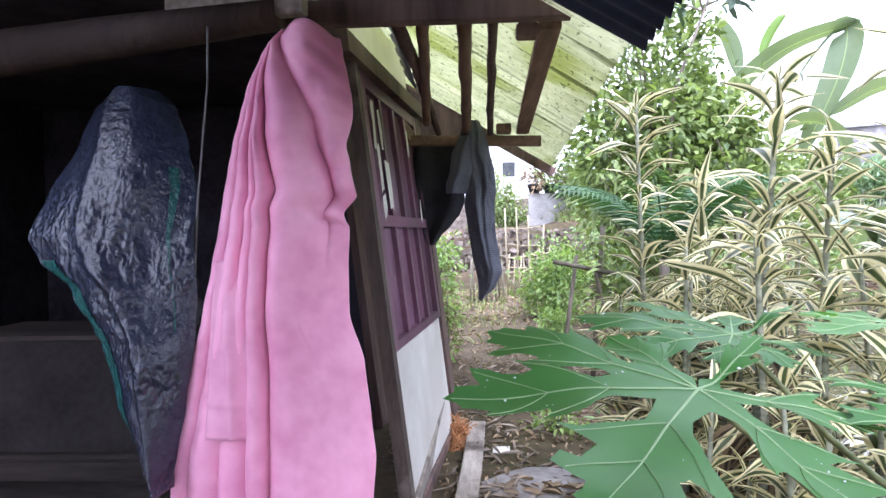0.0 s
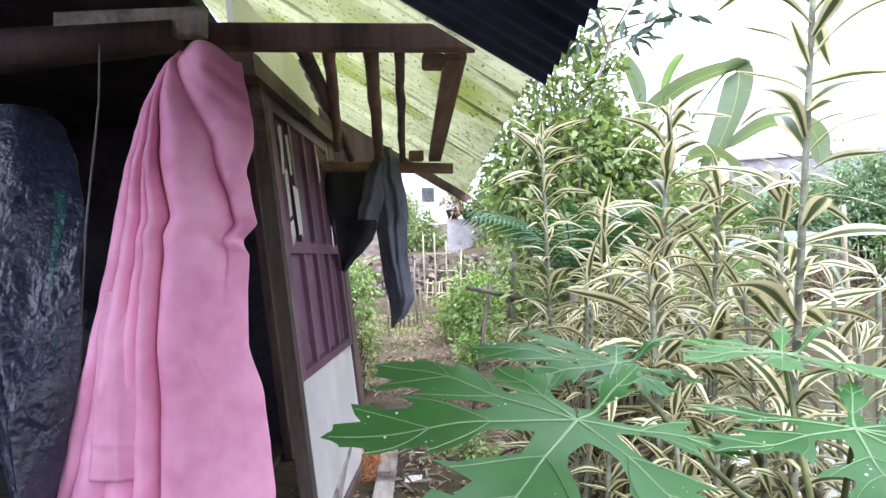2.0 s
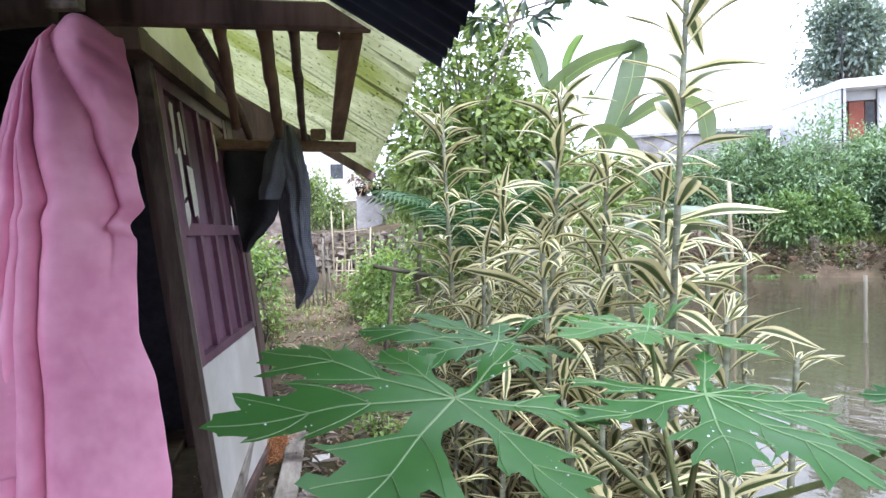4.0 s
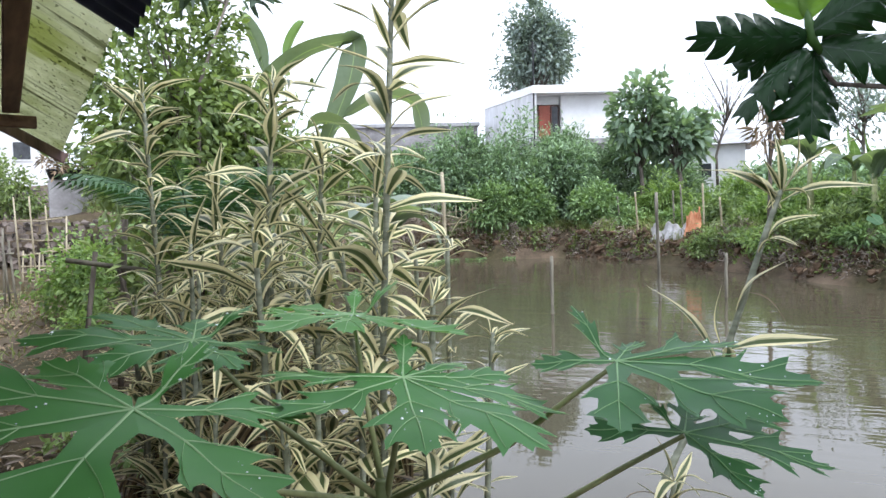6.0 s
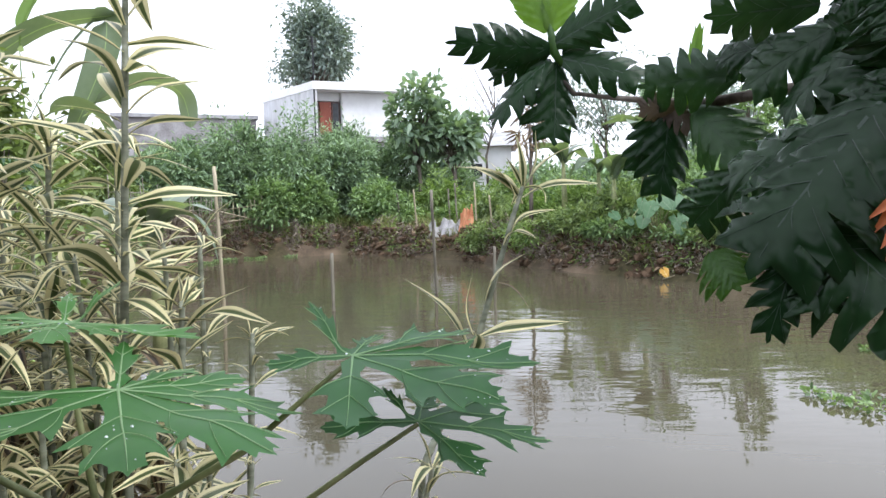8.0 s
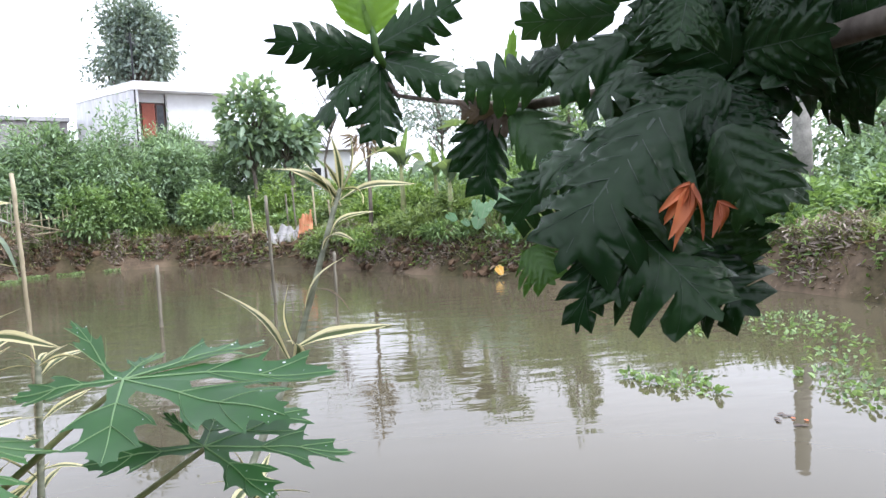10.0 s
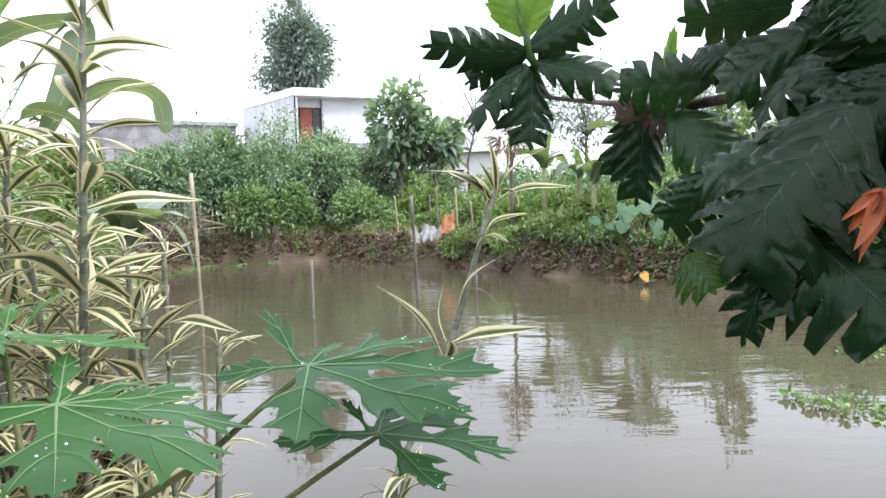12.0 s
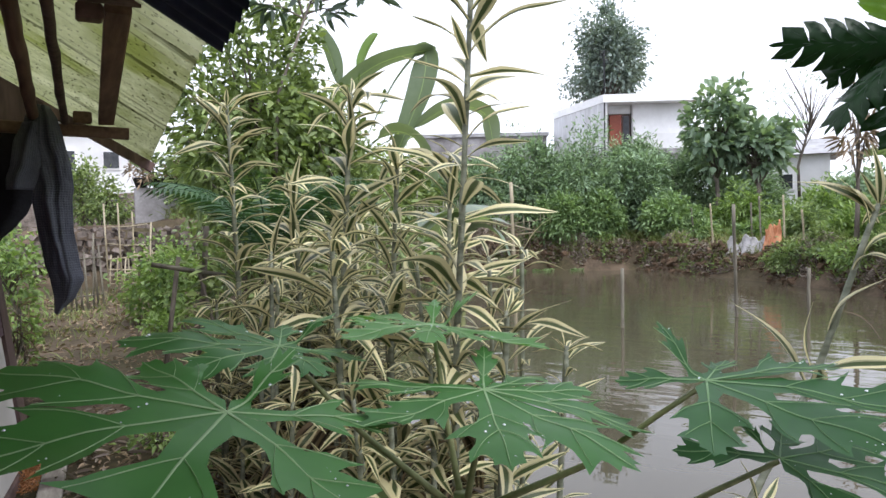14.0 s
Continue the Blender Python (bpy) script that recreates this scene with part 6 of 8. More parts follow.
def banana_blade(plant, path, width, stalk, mat, fold):
    """A long blade that follows path; stalk: the share of it that is bare rib; fold: how far it folds up along the rib."""
    pts = [Vector(p) - plant.location for p in path]
    line = []
    for i in range(len(pts) - 1):
        p0, p1, p2, p3 = pts[max(i - 1, 0)], pts[i], pts[i + 1], pts[min(i + 2, len(pts) - 1)]
        for q in range(8):
            t = q / 8
            line.append(0.5 * ((2 * p1) + (p2 - p0) * t + (2 * p0 - 5 * p1 + 4 * p2 - p3) * t * t + (3 * p1 - p0 - 3 * p2 + p3) * t ** 3))
    line.append(pts[-1])
    n = len(line)
    v, uv = [], []
    for i, p in enumerate(line):
        d = (line[min(i + 1, n - 1)] - line[max(i - 1, 0)]).normalized()
        s = d.cross(Vector((0.25, 0.3, 1)))
        s = s.normalized() if s.length > 1e-3 else Vector((1, 0, 0))
        up = s.cross(d)
        u = i / (n - 1)
        w = 0.012 if u < stalk else 0.012 + width / 2 * math.sin(math.pi * min(1.0, 0.05 + 0.95 * (u - stalk) / (1 - stalk))) ** 0.55
        for k in range(7):
            a = (k - 3) / 3
            v.append(p + s * (w * a * (1 - 0.35 * fold)) + up * (w * fold * abs(a) + 0.012 * math.sin(9 * u + 5 * a) * abs(a)))
            uv.append((k / 6, 0.1))
    f = [(i * 7 + k, i * 7 + k + 1, i * 7 + 8 + k, i * 7 + 7 + k) for i in range(n - 1) for k in range(6)]
    part("leaf", mesh("leaf", v, f, mat, uv), plant)


def heart_leaf(size):
    """A heart-shaped blade in the plane, tip along +x."""
    v, uv, f = [(0, 0, 0)], [(0.5, 0.3)], []
    n = 24
    for k in range(n + 1):
        a = -math.pi * 0.93 + 2 * math.pi * 0.93 * k / n
        r = size * (0.42 + 0.30 * max(0, math.cos(a)) ** 3 + 0.10 * math.cos(2 * a) ** 2)
        v.append((r * math.cos(a), r * math.sin(a) * 0.95, -0.10 * r + 0.03 * size * math.sin(3 * a)))
        uv.append((0.5 + 0.5 * math.sin(a) * r / size, 0.3 + 0.7 * r / size))
    f = [(0, k, k + 1) for k in range(1, n + 1)]
    return v, f, uv


def taro(where, n, height, size, seed, mat=None):
    rng = random.Random(seed)
    base = Vector((where[0], where[1], gz(*where[:2])))
    t = thing("taro_plant", base, "taro plant with pale green heart-shaped leaves on the bank", "plant", "taro plants")
    for i in range(n):
        a = rng.uniform(0, 6.28)
        top = Vector((math.cos(a) * rng.uniform(0.1, 0.6), math.sin(a) * rng.uniform(0.1, 0.6), height * rng.uniform(0.4, 1.0)))
        part("leaf_stalk", Build().tube([(0, 0, 0), top * 0.5 + Vector((0, 0, 0.15)), top], [0.02, 0.015, 0.01], 6).mesh("leaf_stalk", PETIOLE, True), t)
        v, f, uv = heart_leaf(size * rng.uniform(0.7, 1.2))
        part("leaf", mesh("leaf", v, f, mat or L_TARO, uv), t, "", facing(top, (-0.6 + rng.uniform(-0.5, 0.5), -0.5 + rng.uniform(-0.6, 0.6), -0.7), (-0.7, -0.4, 0.7)))
    return t


def palm(where, n, length, seed, height=0.5):
    rng = random.Random(seed)
    base = Vector((where[0], where[1], gz(*where[:2])))
    t = thing("young_palm", base, "young palm with dark arching feather fronds", "plant")
    part("trunk", Build().tube([(0, 0, 0), (0, 0, height)], [0.06, 0.04], 8).mesh("trunk", BARK, True), t)
    for i in range(n):
        a = i * 2.4 + rng.uniform(-0.3, 0.3)
        b = Build()
        pts, x, z, ang = [], 0.0, height, rng.uniform(1.15, 1.4)
        for k in range(15):
            pts.append(Vector((x * math.cos(a), x * math.sin(a), z)))
            ang -= rng.uniform(0.06, 0.13)
            x += math.cos(ang) * length / 14
            z += math.sin(ang) * length / 14
        b.tube(pts, [0.012 - 0.0007 * k for k in range(15)], 5)
        for k in range(2, 15):
            d = (pts[k] - pts[k - 1]).normalized()
            s = d.cross(Vector((0, 0, 1))).normalized()
            for side in (-1, 1):
                for sub in (0, 0.5):
                    p = pts[k].lerp(pts[k - 1], sub)
                    ln = length * 0.28 * math.sin(math.pi * (0.12 + 0.8 * k / 15))
                    tip = p + (s * side * 0.75 + d * 0.55 + Vector((0, 0, -0.35))).normalized() * ln
                    m = p.lerp(tip, 0.4) + Vector((0, 0, 0.02))
                    w = d * 0.014
                    b.add([p, m - w, tip, m + w], [(0, 1, 2, 3)])
        part("frond", b.mesh("frond", L_PALM, True), t)
    return t


def grass_patch(name, area, n, height, width, mat, seed, label, lean=0.5):
    """A stretch of blades rooted in the ground: one uncountable thing."""
    rng = np.random.default_rng(seed)
    x0, x1, y0, y1 = area
    x, y = rng.uniform(x0, x1, n), rng.uniform(y0, y1, n)
    patch = np.sin(x * 1.7 + 3 * np.sin(y * 0.9 + seed)) + np.sin(y * 2.3 + seed)
    keep = (shore_distance(x, y) > 0.12) & (patch > rng.uniform(-1.9, 0.8, n))
    x, y = x[keep], y[keep]
    n = len(x)
    z = ground_height(x, y) - 0.01
    c = np.stack([x, y, z], 1)
    d = rng.normal(0, lean, (n, 3))
    d[:, 2] = 1
    d /= np.linalg.norm(d, axis=1)[:, None]
    s = np.stack([-d[:, 1], d[:, 0], np.zeros(n)], 1) + rng.normal(0, 0.3, (n, 3))
    s /= np.linalg.norm(s, axis=1)[:, None]
    h = height * rng.uniform(0.4, 1.2, n)[:, None]
    w = width * rng.uniform(0.7, 1.3, n)[:, None] / 2
    out = d * np.array([1, 1, 0]) * h * 0.6
    v = np.stack([c - s * w, c + s * w, c + d * h * 0.55 + s * w * 0.8, c + d * h * 0.55 - s * w * 0.8, c + d * h * 0.95 + out], 1)
    v = np.concatenate([v, v[:, 4:5]], 1).reshape(-1, 3)
    k = np.arange(n)[:, None] * 6
    quads = np.concatenate([k + np.array([[0, 1, 2, 3]]), k + np.array([[3, 2, 4, 5]])], 0)
    return tagged(new(name, fast_mesh(name, v, quads, mat)), label, "grass", kind="stuff")


# near bank, behind the dracaenas
tree((1.9, 7.8), 3.2, (0.95, 1.0, 1.5), 2.65, L_TREE, (0.125, 0.06), 201, "fruit_tree", "leafy fruit tree with pale green leaves by the hut", n_clump=105, per=50, spread=0.13, trunk=0.06, shell=0.3)


def sapling(path, twigs, seed):
    """A thin leaning stem whose twigs end in fans of long leaves."""
    rng = np.random.default_rng(seed)
    base = Vector((path[0][0], path[0][1], gz(path[0][0], path[0][1])))
    t = thing("sapling", base, "thin leaning sapling with dark drooping leaves above the bushes", "tree")
    stem = [Vector((0, 0, 0))] + [Vector(p) - base for p in path[1:]]
    part("trunk", Build().tube(stem, [0.03, 0.024, 0.018, 0.012][:len(stem)], 8).mesh("trunk", BARK, True), t)
    places, outward = [], []
    for root, tip in twigs:
        a, c = Vector(root) - base, Vector(tip) - base
        part("twig", Build().tube([a, a.lerp(c, 0.5) + Vector((0, 0, 0.05)), c], [0.011, 0.008, 0.004], 6).mesh("twig", BARK, True), t)
        for k in range(15):
            p = a.lerp(c, 0.35 + 0.65 * k / 14)
            places.append(p)
            outward.append((c - a).normalized() * 0.8 + Vector(rng.normal(0, 0.9, 3)))
    part("crown", cloud_of_leaves("crown", np.array(places), np.array(outward), 0.24, 0.065, L_SAPLING, rng, 0.35), t)


sapling([(2.1, 7.35, 0), (2.12, 7.3, 1.6), (2.18, 7.22, 2.9), (2.45, 6.92, 3.8)],
        (((2.45, 6.92, 3.8), (3.15, 6.64, 3.88)), ((2.40, 6.97, 3.65), (1.95, 7.09, 3.78)), ((2.45, 6.92, 3.8), (2.72, 6.80, 4.2)), ((2.42, 6.95, 3.7), (2.75, 6.82, 3.72)), ((2.40, 6.97, 3.65), (2.25, 7.0, 4.15))), 202)
palm((1.55, 5.45), 12, 1.15, 203, 1.25)
tall_banana = thing("banana_plant", (3.82, 8.88, gz(3.82, 8.88)), "tall banana plant with a furled young leaf and bent broad leaves", "plant", "banana plants")
part("trunk", Build().tube([(0, 0, 0), (0.02, 0, 1.4), (0, 0.0, 2.75)], [0.13, 0.11, 0.06], 12).mesh("trunk", PETIOLE, True), tall_banana)
banana_blade(tall_banana, ((3.80, 8.86, 2.6), (3.73, 8.70, 3.45), (3.80, 8.62, 3.78), (3.93, 8.48, 4.06)), 0.19, 0.45, L_BANANA_YOUNG, 0.9)
banana_blade(tall_banana, ((3.80, 8.88, 2.6), (3.45, 8.90, 3.12), (3.95, 8.60, 3.66), (4.66, 8.18, 3.88)), 0.37, 0.33, L_BANANA, 0.2)
banana_blade(tall_banana, ((3.84, 8.86, 2.6), (4.2, 8.55, 3.45), (4.53, 8.30, 3.86), (4.50, 8.34, 3.3), (4.20, 8.66, 2.35)), 0.39, 0.42, L_BANANA, 0.35)
banana_blade(tall_banana, ((3.86, 8.86, 2.5), (4.42, 8.54, 2.80), (4.9, 8.22, 3.10), (5.30, 7.98, 3.0), (5.42, 7.94, 2.55)), 0.37, 0.3, L_BANANA, 0.25)
banana_blade(tall_banana, ((3.78, 8.88, 2.6), (3.52, 8.82, 3.3), (3.38, 8.80, 3.75), (3.18, 8.78, 4.15)), 0.26, 0.4, L_BANANA, 0.45)
banana_blade(tall_banana, ((3.78, 8.90, 2.55), (3.35, 8.95, 3.15), (2.95, 9.0, 3.05), (2.75, 9.0, 2.4)), 0.39, 0.3, L_BANANA, 0.3)
banana_blade(tall_banana, ((3.84, 8.84, 2.5), (4.1, 8.5, 2.75), (4.35, 8.2, 2.6), (4.5, 8.0, 2.0)), 0.37, 0.25, L_BANANA, 0.3)
banana((5.2, 8.6), 2.1, 7, 205, 0.9)
tree((2.82, 7.90), 2.6, (0.62, 0.7, 1.05), 2.3, L_TREE, (0.14, 0.065), 215, "shrub", "tall leafy shrub beside the fruit tree", "bush", n_clump=60, per=46, spread=0.15, trunk=0.04, shell=0.3)
bush((1.7, 5.9), (0.7, 0.6, 0.8), L_TREE, (0.12, 0.05), 206, "dense low bush behind the striped plants", 40, 50)
bush((2.75, 7.2), (0.85, 0.8, 1.5), L_TREE, (0.12, 0.05), 207, "dense dark green bush on the bank", 50, 55)
bush((1.15, 9.0), (0.22, 0.35, 0.28), L_LIME, (0.08, 0.04), 208, "fresh green low weed beside the path", 18, 26)
bush((1.50, 10.8), (0.52, 0.7, 0.62), L_LIME, (0.09, 0.05), 209, "fresh green low bush beside the fence", 50, 55)
bush((-0.42, 11.2), (0.42, 0.6, 0.85), L_LIME, (0.10, 0.05), 210, "light green weeds beyond the hut's rear", 30, 36)
bush((-1.3, 12.5), (0.7, 0.8, 1.0), L_BUSH, (0.1, 0.05), 211, "green bush behind the hut", 40, 50)
bush((3.4, 12.5), (1.4, 1.3, 1.3), L_BUSH, (0.13, 0.06), 212, "dense bush at the pond's end", 50, 55)
bush((4.0, 17.2), (1.2, 1.2, 1.4), L_TREE, (0.14, 0.06), 213, "tall dense bush behind the fence", 60, 60)
bush((4.6, 15.0), (1.6, 1.4, 1.6), L_TREE, (0.14, 0.06), 214, "tall dense bush at the pond's end", 60, 60)

# far bank
FAR_GROUP = "bushes on the far bank"


def far_bushes(rows, mat, leaf, label, n_clump, per, spread=0.2):
    for x, y, rx, ry, rz, seed in rows:
        bush((x, y), (rx, ry, rz), mat, leaf, seed, label, n_clump, per, group=FAR_GROUP, spread=spread)


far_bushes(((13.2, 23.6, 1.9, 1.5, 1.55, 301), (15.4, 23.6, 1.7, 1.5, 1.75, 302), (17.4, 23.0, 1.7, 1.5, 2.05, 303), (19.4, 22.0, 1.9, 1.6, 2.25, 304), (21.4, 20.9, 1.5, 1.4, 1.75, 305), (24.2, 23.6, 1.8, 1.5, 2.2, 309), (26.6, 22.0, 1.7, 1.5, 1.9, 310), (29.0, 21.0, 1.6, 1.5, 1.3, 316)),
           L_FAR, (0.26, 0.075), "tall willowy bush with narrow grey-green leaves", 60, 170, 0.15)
far_bushes(((10.4, 21.6, 2.0, 1.5, 1.7, 306), (8.0, 20.0, 1.9, 1.5, 1.7, 307), (6.2, 17.6, 1.6, 1.5, 1.5, 308)),
           L_TREE, (0.24, 0.1), "tall dense bush at the pond's end", 50, 140, 0.15)
far_bushes(((14.9, 22.3, 0.9, 0.7, 0.6, 312), (17.6, 20.9, 1.3, 0.9, 1.0, 313), (19.0, 20.3, 1.0, 0.8, 0.9, 314), (20.6, 18.3, 1.2, 1.0, 1.05, 315)),
           L_BUSH, (0.2, 0.09), "low leafy bush at the water's edge", 40, 110, 0.16)
for k in range(22):
    q = random.Random(3100 + k)
    t = q.random()
    x, y = (8.6 + 6.8 * t + q.uniform(-0.3, 0.3), 18.2 + 3.4 * t + q.uniform(0.0, 0.9))
    if shore_distance(x, y) > 0.25:
        r = q.uniform(0.35, 0.75)
        far_bushes(((x, y, r, r, q.uniform(0.25, 0.6), 3150 + k),), q.choice((L_BUSH, L_LITTER, L_CROP, L_LITTER_PALE)), q.choice(((0.2, 0.07), (0.3, 0.03))), "low tangled weed at the pond's end", 22, 40, 0.25)
for k in range(40):
    q = random.Random(3500 + k)
    t = q.random()
    x, y = float(np.interp(t, (0, 0.3, 0.6, 1), (18.5, 17.5, 15.8, 14.6))) + q.uniform(0.2, 1.0), float(np.interp(t, (0, 0.3, 0.6, 1), (14.5, 10.5, 5.0, -1.0)))
    if shore_distance(x, y) > 0.18 and not 12.2 < y < 14.9:
        r = q.uniform(0.3, 0.6)
        far_bushes(((x, y, r, r, q.uniform(0.15, 0.45), 3550 + k),), q.choice((L_BUSH, L_LIME, L_CROP, L_TREE)), q.choice(((0.16, 0.07), (0.24, 0.05), (0.12, 0.06))), "low leafy weed overhanging the water's edge", 20, 36, 0.25)
for k in range(34):
    q = random.Random(3200 + k)
    x, y, r = q.uniform(20.4, 25.0), q.uniform(10.8, 18.6), q.uniform(0.45, 0.95)
    if shore_distance(x, y) > 0.9:
        far_bushes(((x, y, r, r, q.choice((0.3, 0.4, 0.5, 0.6, 0.8, 1.0)), 3300 + k),), q.choice((L_LIME, L_LIME, L_BUSH, L_CROP)), q.choice(((0.2, 0.07), (0.26, 0.06), (0.22, 0.10))), "light green crop plant with fine leaves", 30, 60, 0.22)
for k in range(14):
    q = random.Random(3400 + k)
    x, y, r = q.uniform(17.6, 21.4), q.uniform(6.6, 10.8), q.uniform(0.5, 0.9)
    if shore_distance(x, y) > 0.8:
        far_bushes(((x, y, r, r, q.choice((0.35, 0.5, 0.65, 0.8)), 3450 + k),), q.choice((L_LIME, L_LIME, L_CROP)), (0.2, 0.07), "fresh green cassava plant on the bank", 34, 60, 0.22)
far_bushes(((18.2, 4.6, 1.1, 1.1, 0.85, 341), (18.4, 2.7, 1.2, 1.2, 0.9, 342), (17.8, 0.6, 1.2, 1.2, 0.7, 343), (17.4, -1.4, 1.2, 1.2, 0.6, 344), (16.6, -3.4, 1.3, 1.2, 0.7, 345), (20.6, 5.6, 1.5, 1.4, 1.2, 346), (21.0, 2.2, 1.5, 1.4, 1.2, 347)),
           L_BUSH, (0.2, 0.08), "leafy green bush on the bank", 70, 65)
far_bushes(((27.4, 14.6, 2.0, 1.8, 1.0, 351), (25.4, 10.8, 2.2, 2.0, 1.12, 352), (25.6, 7.4, 2.2, 2.0, 1.27, 353), (26.0, 3.6, 2.2, 2.0, 1.27, 354), (26.4, -0.4, 2.2, 2.0, 1.05, 355), (25.4, -4.4, 2.4, 2.0, 1.05, 356), (24.0, -8.6, 2.4, 2.2, 1.12, 357)),
           L_FAR, (0.28, 0.11), "dense hedge bush behind the garden", 90, 70)
tree((24.9, 19.6), 4.4, (1.45, 1.4, 1.5), 4.6, L_BROAD, (0.46, 0.26), 240, "broadleaf_tree", "round broadleaf tree with large grey-green leaves", n_clump=40, per=22, trunk=0.12, spread=0.15, shell=0.5)
tree((26.0, 18.4), 4.0, (1.2, 1.2, 1.2), 3.3, L_BROAD, (0.46, 0.26), 239, "broadleaf_tree", "round broadleaf tree with large grey-green leaves", n_clump=40, per=22, trunk=0.12, spread=0.15, shell=0.5)
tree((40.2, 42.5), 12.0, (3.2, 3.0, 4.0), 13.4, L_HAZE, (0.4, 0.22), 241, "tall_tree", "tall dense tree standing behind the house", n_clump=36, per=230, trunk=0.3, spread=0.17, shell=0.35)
tree((30.4, 19.3), 6.8, (2.0, 2.0, 1.8), 5.8, L_FAR, (0.2, 0.06), 242, "thin_tree", "thin sparse tree with bare twigs", n_clump=26, per=8, trunk=0.08)
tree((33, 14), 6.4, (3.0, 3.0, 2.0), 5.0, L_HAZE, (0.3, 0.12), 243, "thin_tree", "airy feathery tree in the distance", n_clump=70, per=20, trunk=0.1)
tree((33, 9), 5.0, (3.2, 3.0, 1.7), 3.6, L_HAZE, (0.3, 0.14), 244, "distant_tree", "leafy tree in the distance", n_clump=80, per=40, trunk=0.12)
tree((32, 3), 4.8, (3.4, 3.0, 1.7), 3.4, L_FAR, (0.3, 0.14), 245, "distant_tree", "leafy tree in the distance", n_clump=80, per=40, trunk=0.12)
tree((29, -5), 4.6, (3.4, 3.0, 1.7), 3.2, L_FAR, (0.3, 0.14), 246, "distant_tree", "leafy tree in the distance", n_clump=80, per=44, trunk=0.12)
banana((17.3, 7.0), 1.75, 6, 250, 0.9, young=(1, 4))
banana((19.6, 9.6), 2.3, 7, 251, 0.9, young=(2,))
banana((20.0, 8.6), 2.0, 6, 254, 0.9, young=(2, 3))
banana((20.6, 4.4), 2.2, 7, 252, 0.9, young=(2,))
banana((19.6, 1.2), 1.8, 7, 253, 0.85, young=(3,))
banana((19.08, 6.82), 2.7, 8, 255, 1.05, young=(3,))
tree((20.34, 4.22), 4.0, (0.42, 0.42, 1.25), 3.1, L_BUSH, (0.2, 0.08), 256, "slim_tree", "slim upright tree behind the bank", n_clump=24, per=34, trunk=0.05)
tree((17.73, 9.77), 3.9, (0.4, 0.4, 0.9), 3.5, L_LITTER, (0.45, 0.07), 257, "withered_plant", "withered brown plant with hanging dry leaves", n_clump=10, per=14, trunk=0.07)
tree((22.09, 7.31), 4.6, (0.9, 0.9, 0.9), 4.2, L_FAR, (0.22, 0.08), 258, "slim_tree", "airy young tree behind the bank", n_clump=20, per=26, trunk=0.05)
taro((16.3, 5.5), 11, 1.25, 0.33, 260)
taro((16.5, 4.8), 9, 1.0, 0.28, 261)
taro((16.7, 6.4), 6, 0.8, 0.28, 262)
grass_patch("bank_grass", (3, 24, 9, 26), 46000, 0.5, 0.035, L_GRASS, 270, "rough grass and weeds on the far bank")
grass_patch("bank_grass", (13, 28, -8, 14), 42000, 0.5, 0.035, L_GRASS, 271, "rough grass and weeds on the bank")
grass_patch("dry_grass", (8.5, 16.5, 18.5, 23.5), 9000, 0.55, 0.03, L_LITTER, 273, "dry brown stalks and grass round the bamboo fence", 0.8)
grass_patch("path_grass", (-1.0, 2.6, 8.6, 17), 2600, 0.2, 0.016, L_GRASS, 272, "low weeds and grass beside the path")


def shore_weeds(name, first, last, n, depth, leaf, mat, seed, label):
    """Low weeds and roots that follow the water's edge between two corners of the shore."""
    rng = np.random.default_rng(seed)
    x, y = [], []
    legs = list(zip(SHORE, SHORE[1:]))[first:last]
    total = sum(math.dist(a, b) for a, b in legs)
    for a, b in legs:
        k = int(n * math.dist(a, b) / total)
        t = rng.random(k)
        # tufts, with bare stretches between them
        t = np.clip(t + 0.02 * np.sin(40 * t + seed), 0, 1)
        d = depth * rng.random(k) ** 1.3 + 0.03
        nx, ny = (b[1] - a[1]) / math.dist(a, b), -(b[0] - a[0]) / math.dist(a, b)
        side = np.where(shore_distance((a[0] + b[0]) / 2 + nx * 0.2, (a[1] + b[1]) / 2 + ny * 0.2) > 0, 1.0, -1.0)
        x.append(a[0] + (b[0] - a[0]) * t + side * nx * d)
        y.append(a[1] + (b[1] - a[1]) * t + side * ny * d)
    x, y = np.concatenate(x), np.concatenate(y)
    tuft = np.sin(2.3 * x + 1.1 * np.sin(1.9 * y + seed)) * np.sin(1.7 * y + seed)
    keep = tuft > rng.uniform(-1.2, 0.5, len(x))
    x, y, tuft = x[keep], y[keep], tuft[keep]
    c = np.stack([x, y, np.maximum(ground_height(x, y), WATER_Z) + np.maximum(0.01, rng.random(len(x)) * 0.35 * (0.4 + tuft))], 1)
    out = np.stack([rng.normal(0, 1, len(x)), rng.normal(0, 1, len(x)), rng.uniform(0, 1, len(x))], 1)
    return tagged(new(name, cloud_of_leaves(name, c, out, leaf[0], leaf[1], mat, rng)), label, "weeds", kind="stuff")


shore_weeds("shore_weeds", 3, 16, 14000, 1.2, (0.15, 0.055), L_LIME, 280, "low green weeds along the water's edge")
shore_weeds("shore_roots", 3, 16, 42000, 1.0, (0.18, 0.035), L_LITTER_PALE, 281, "dry stalks and roots along the water's edge")


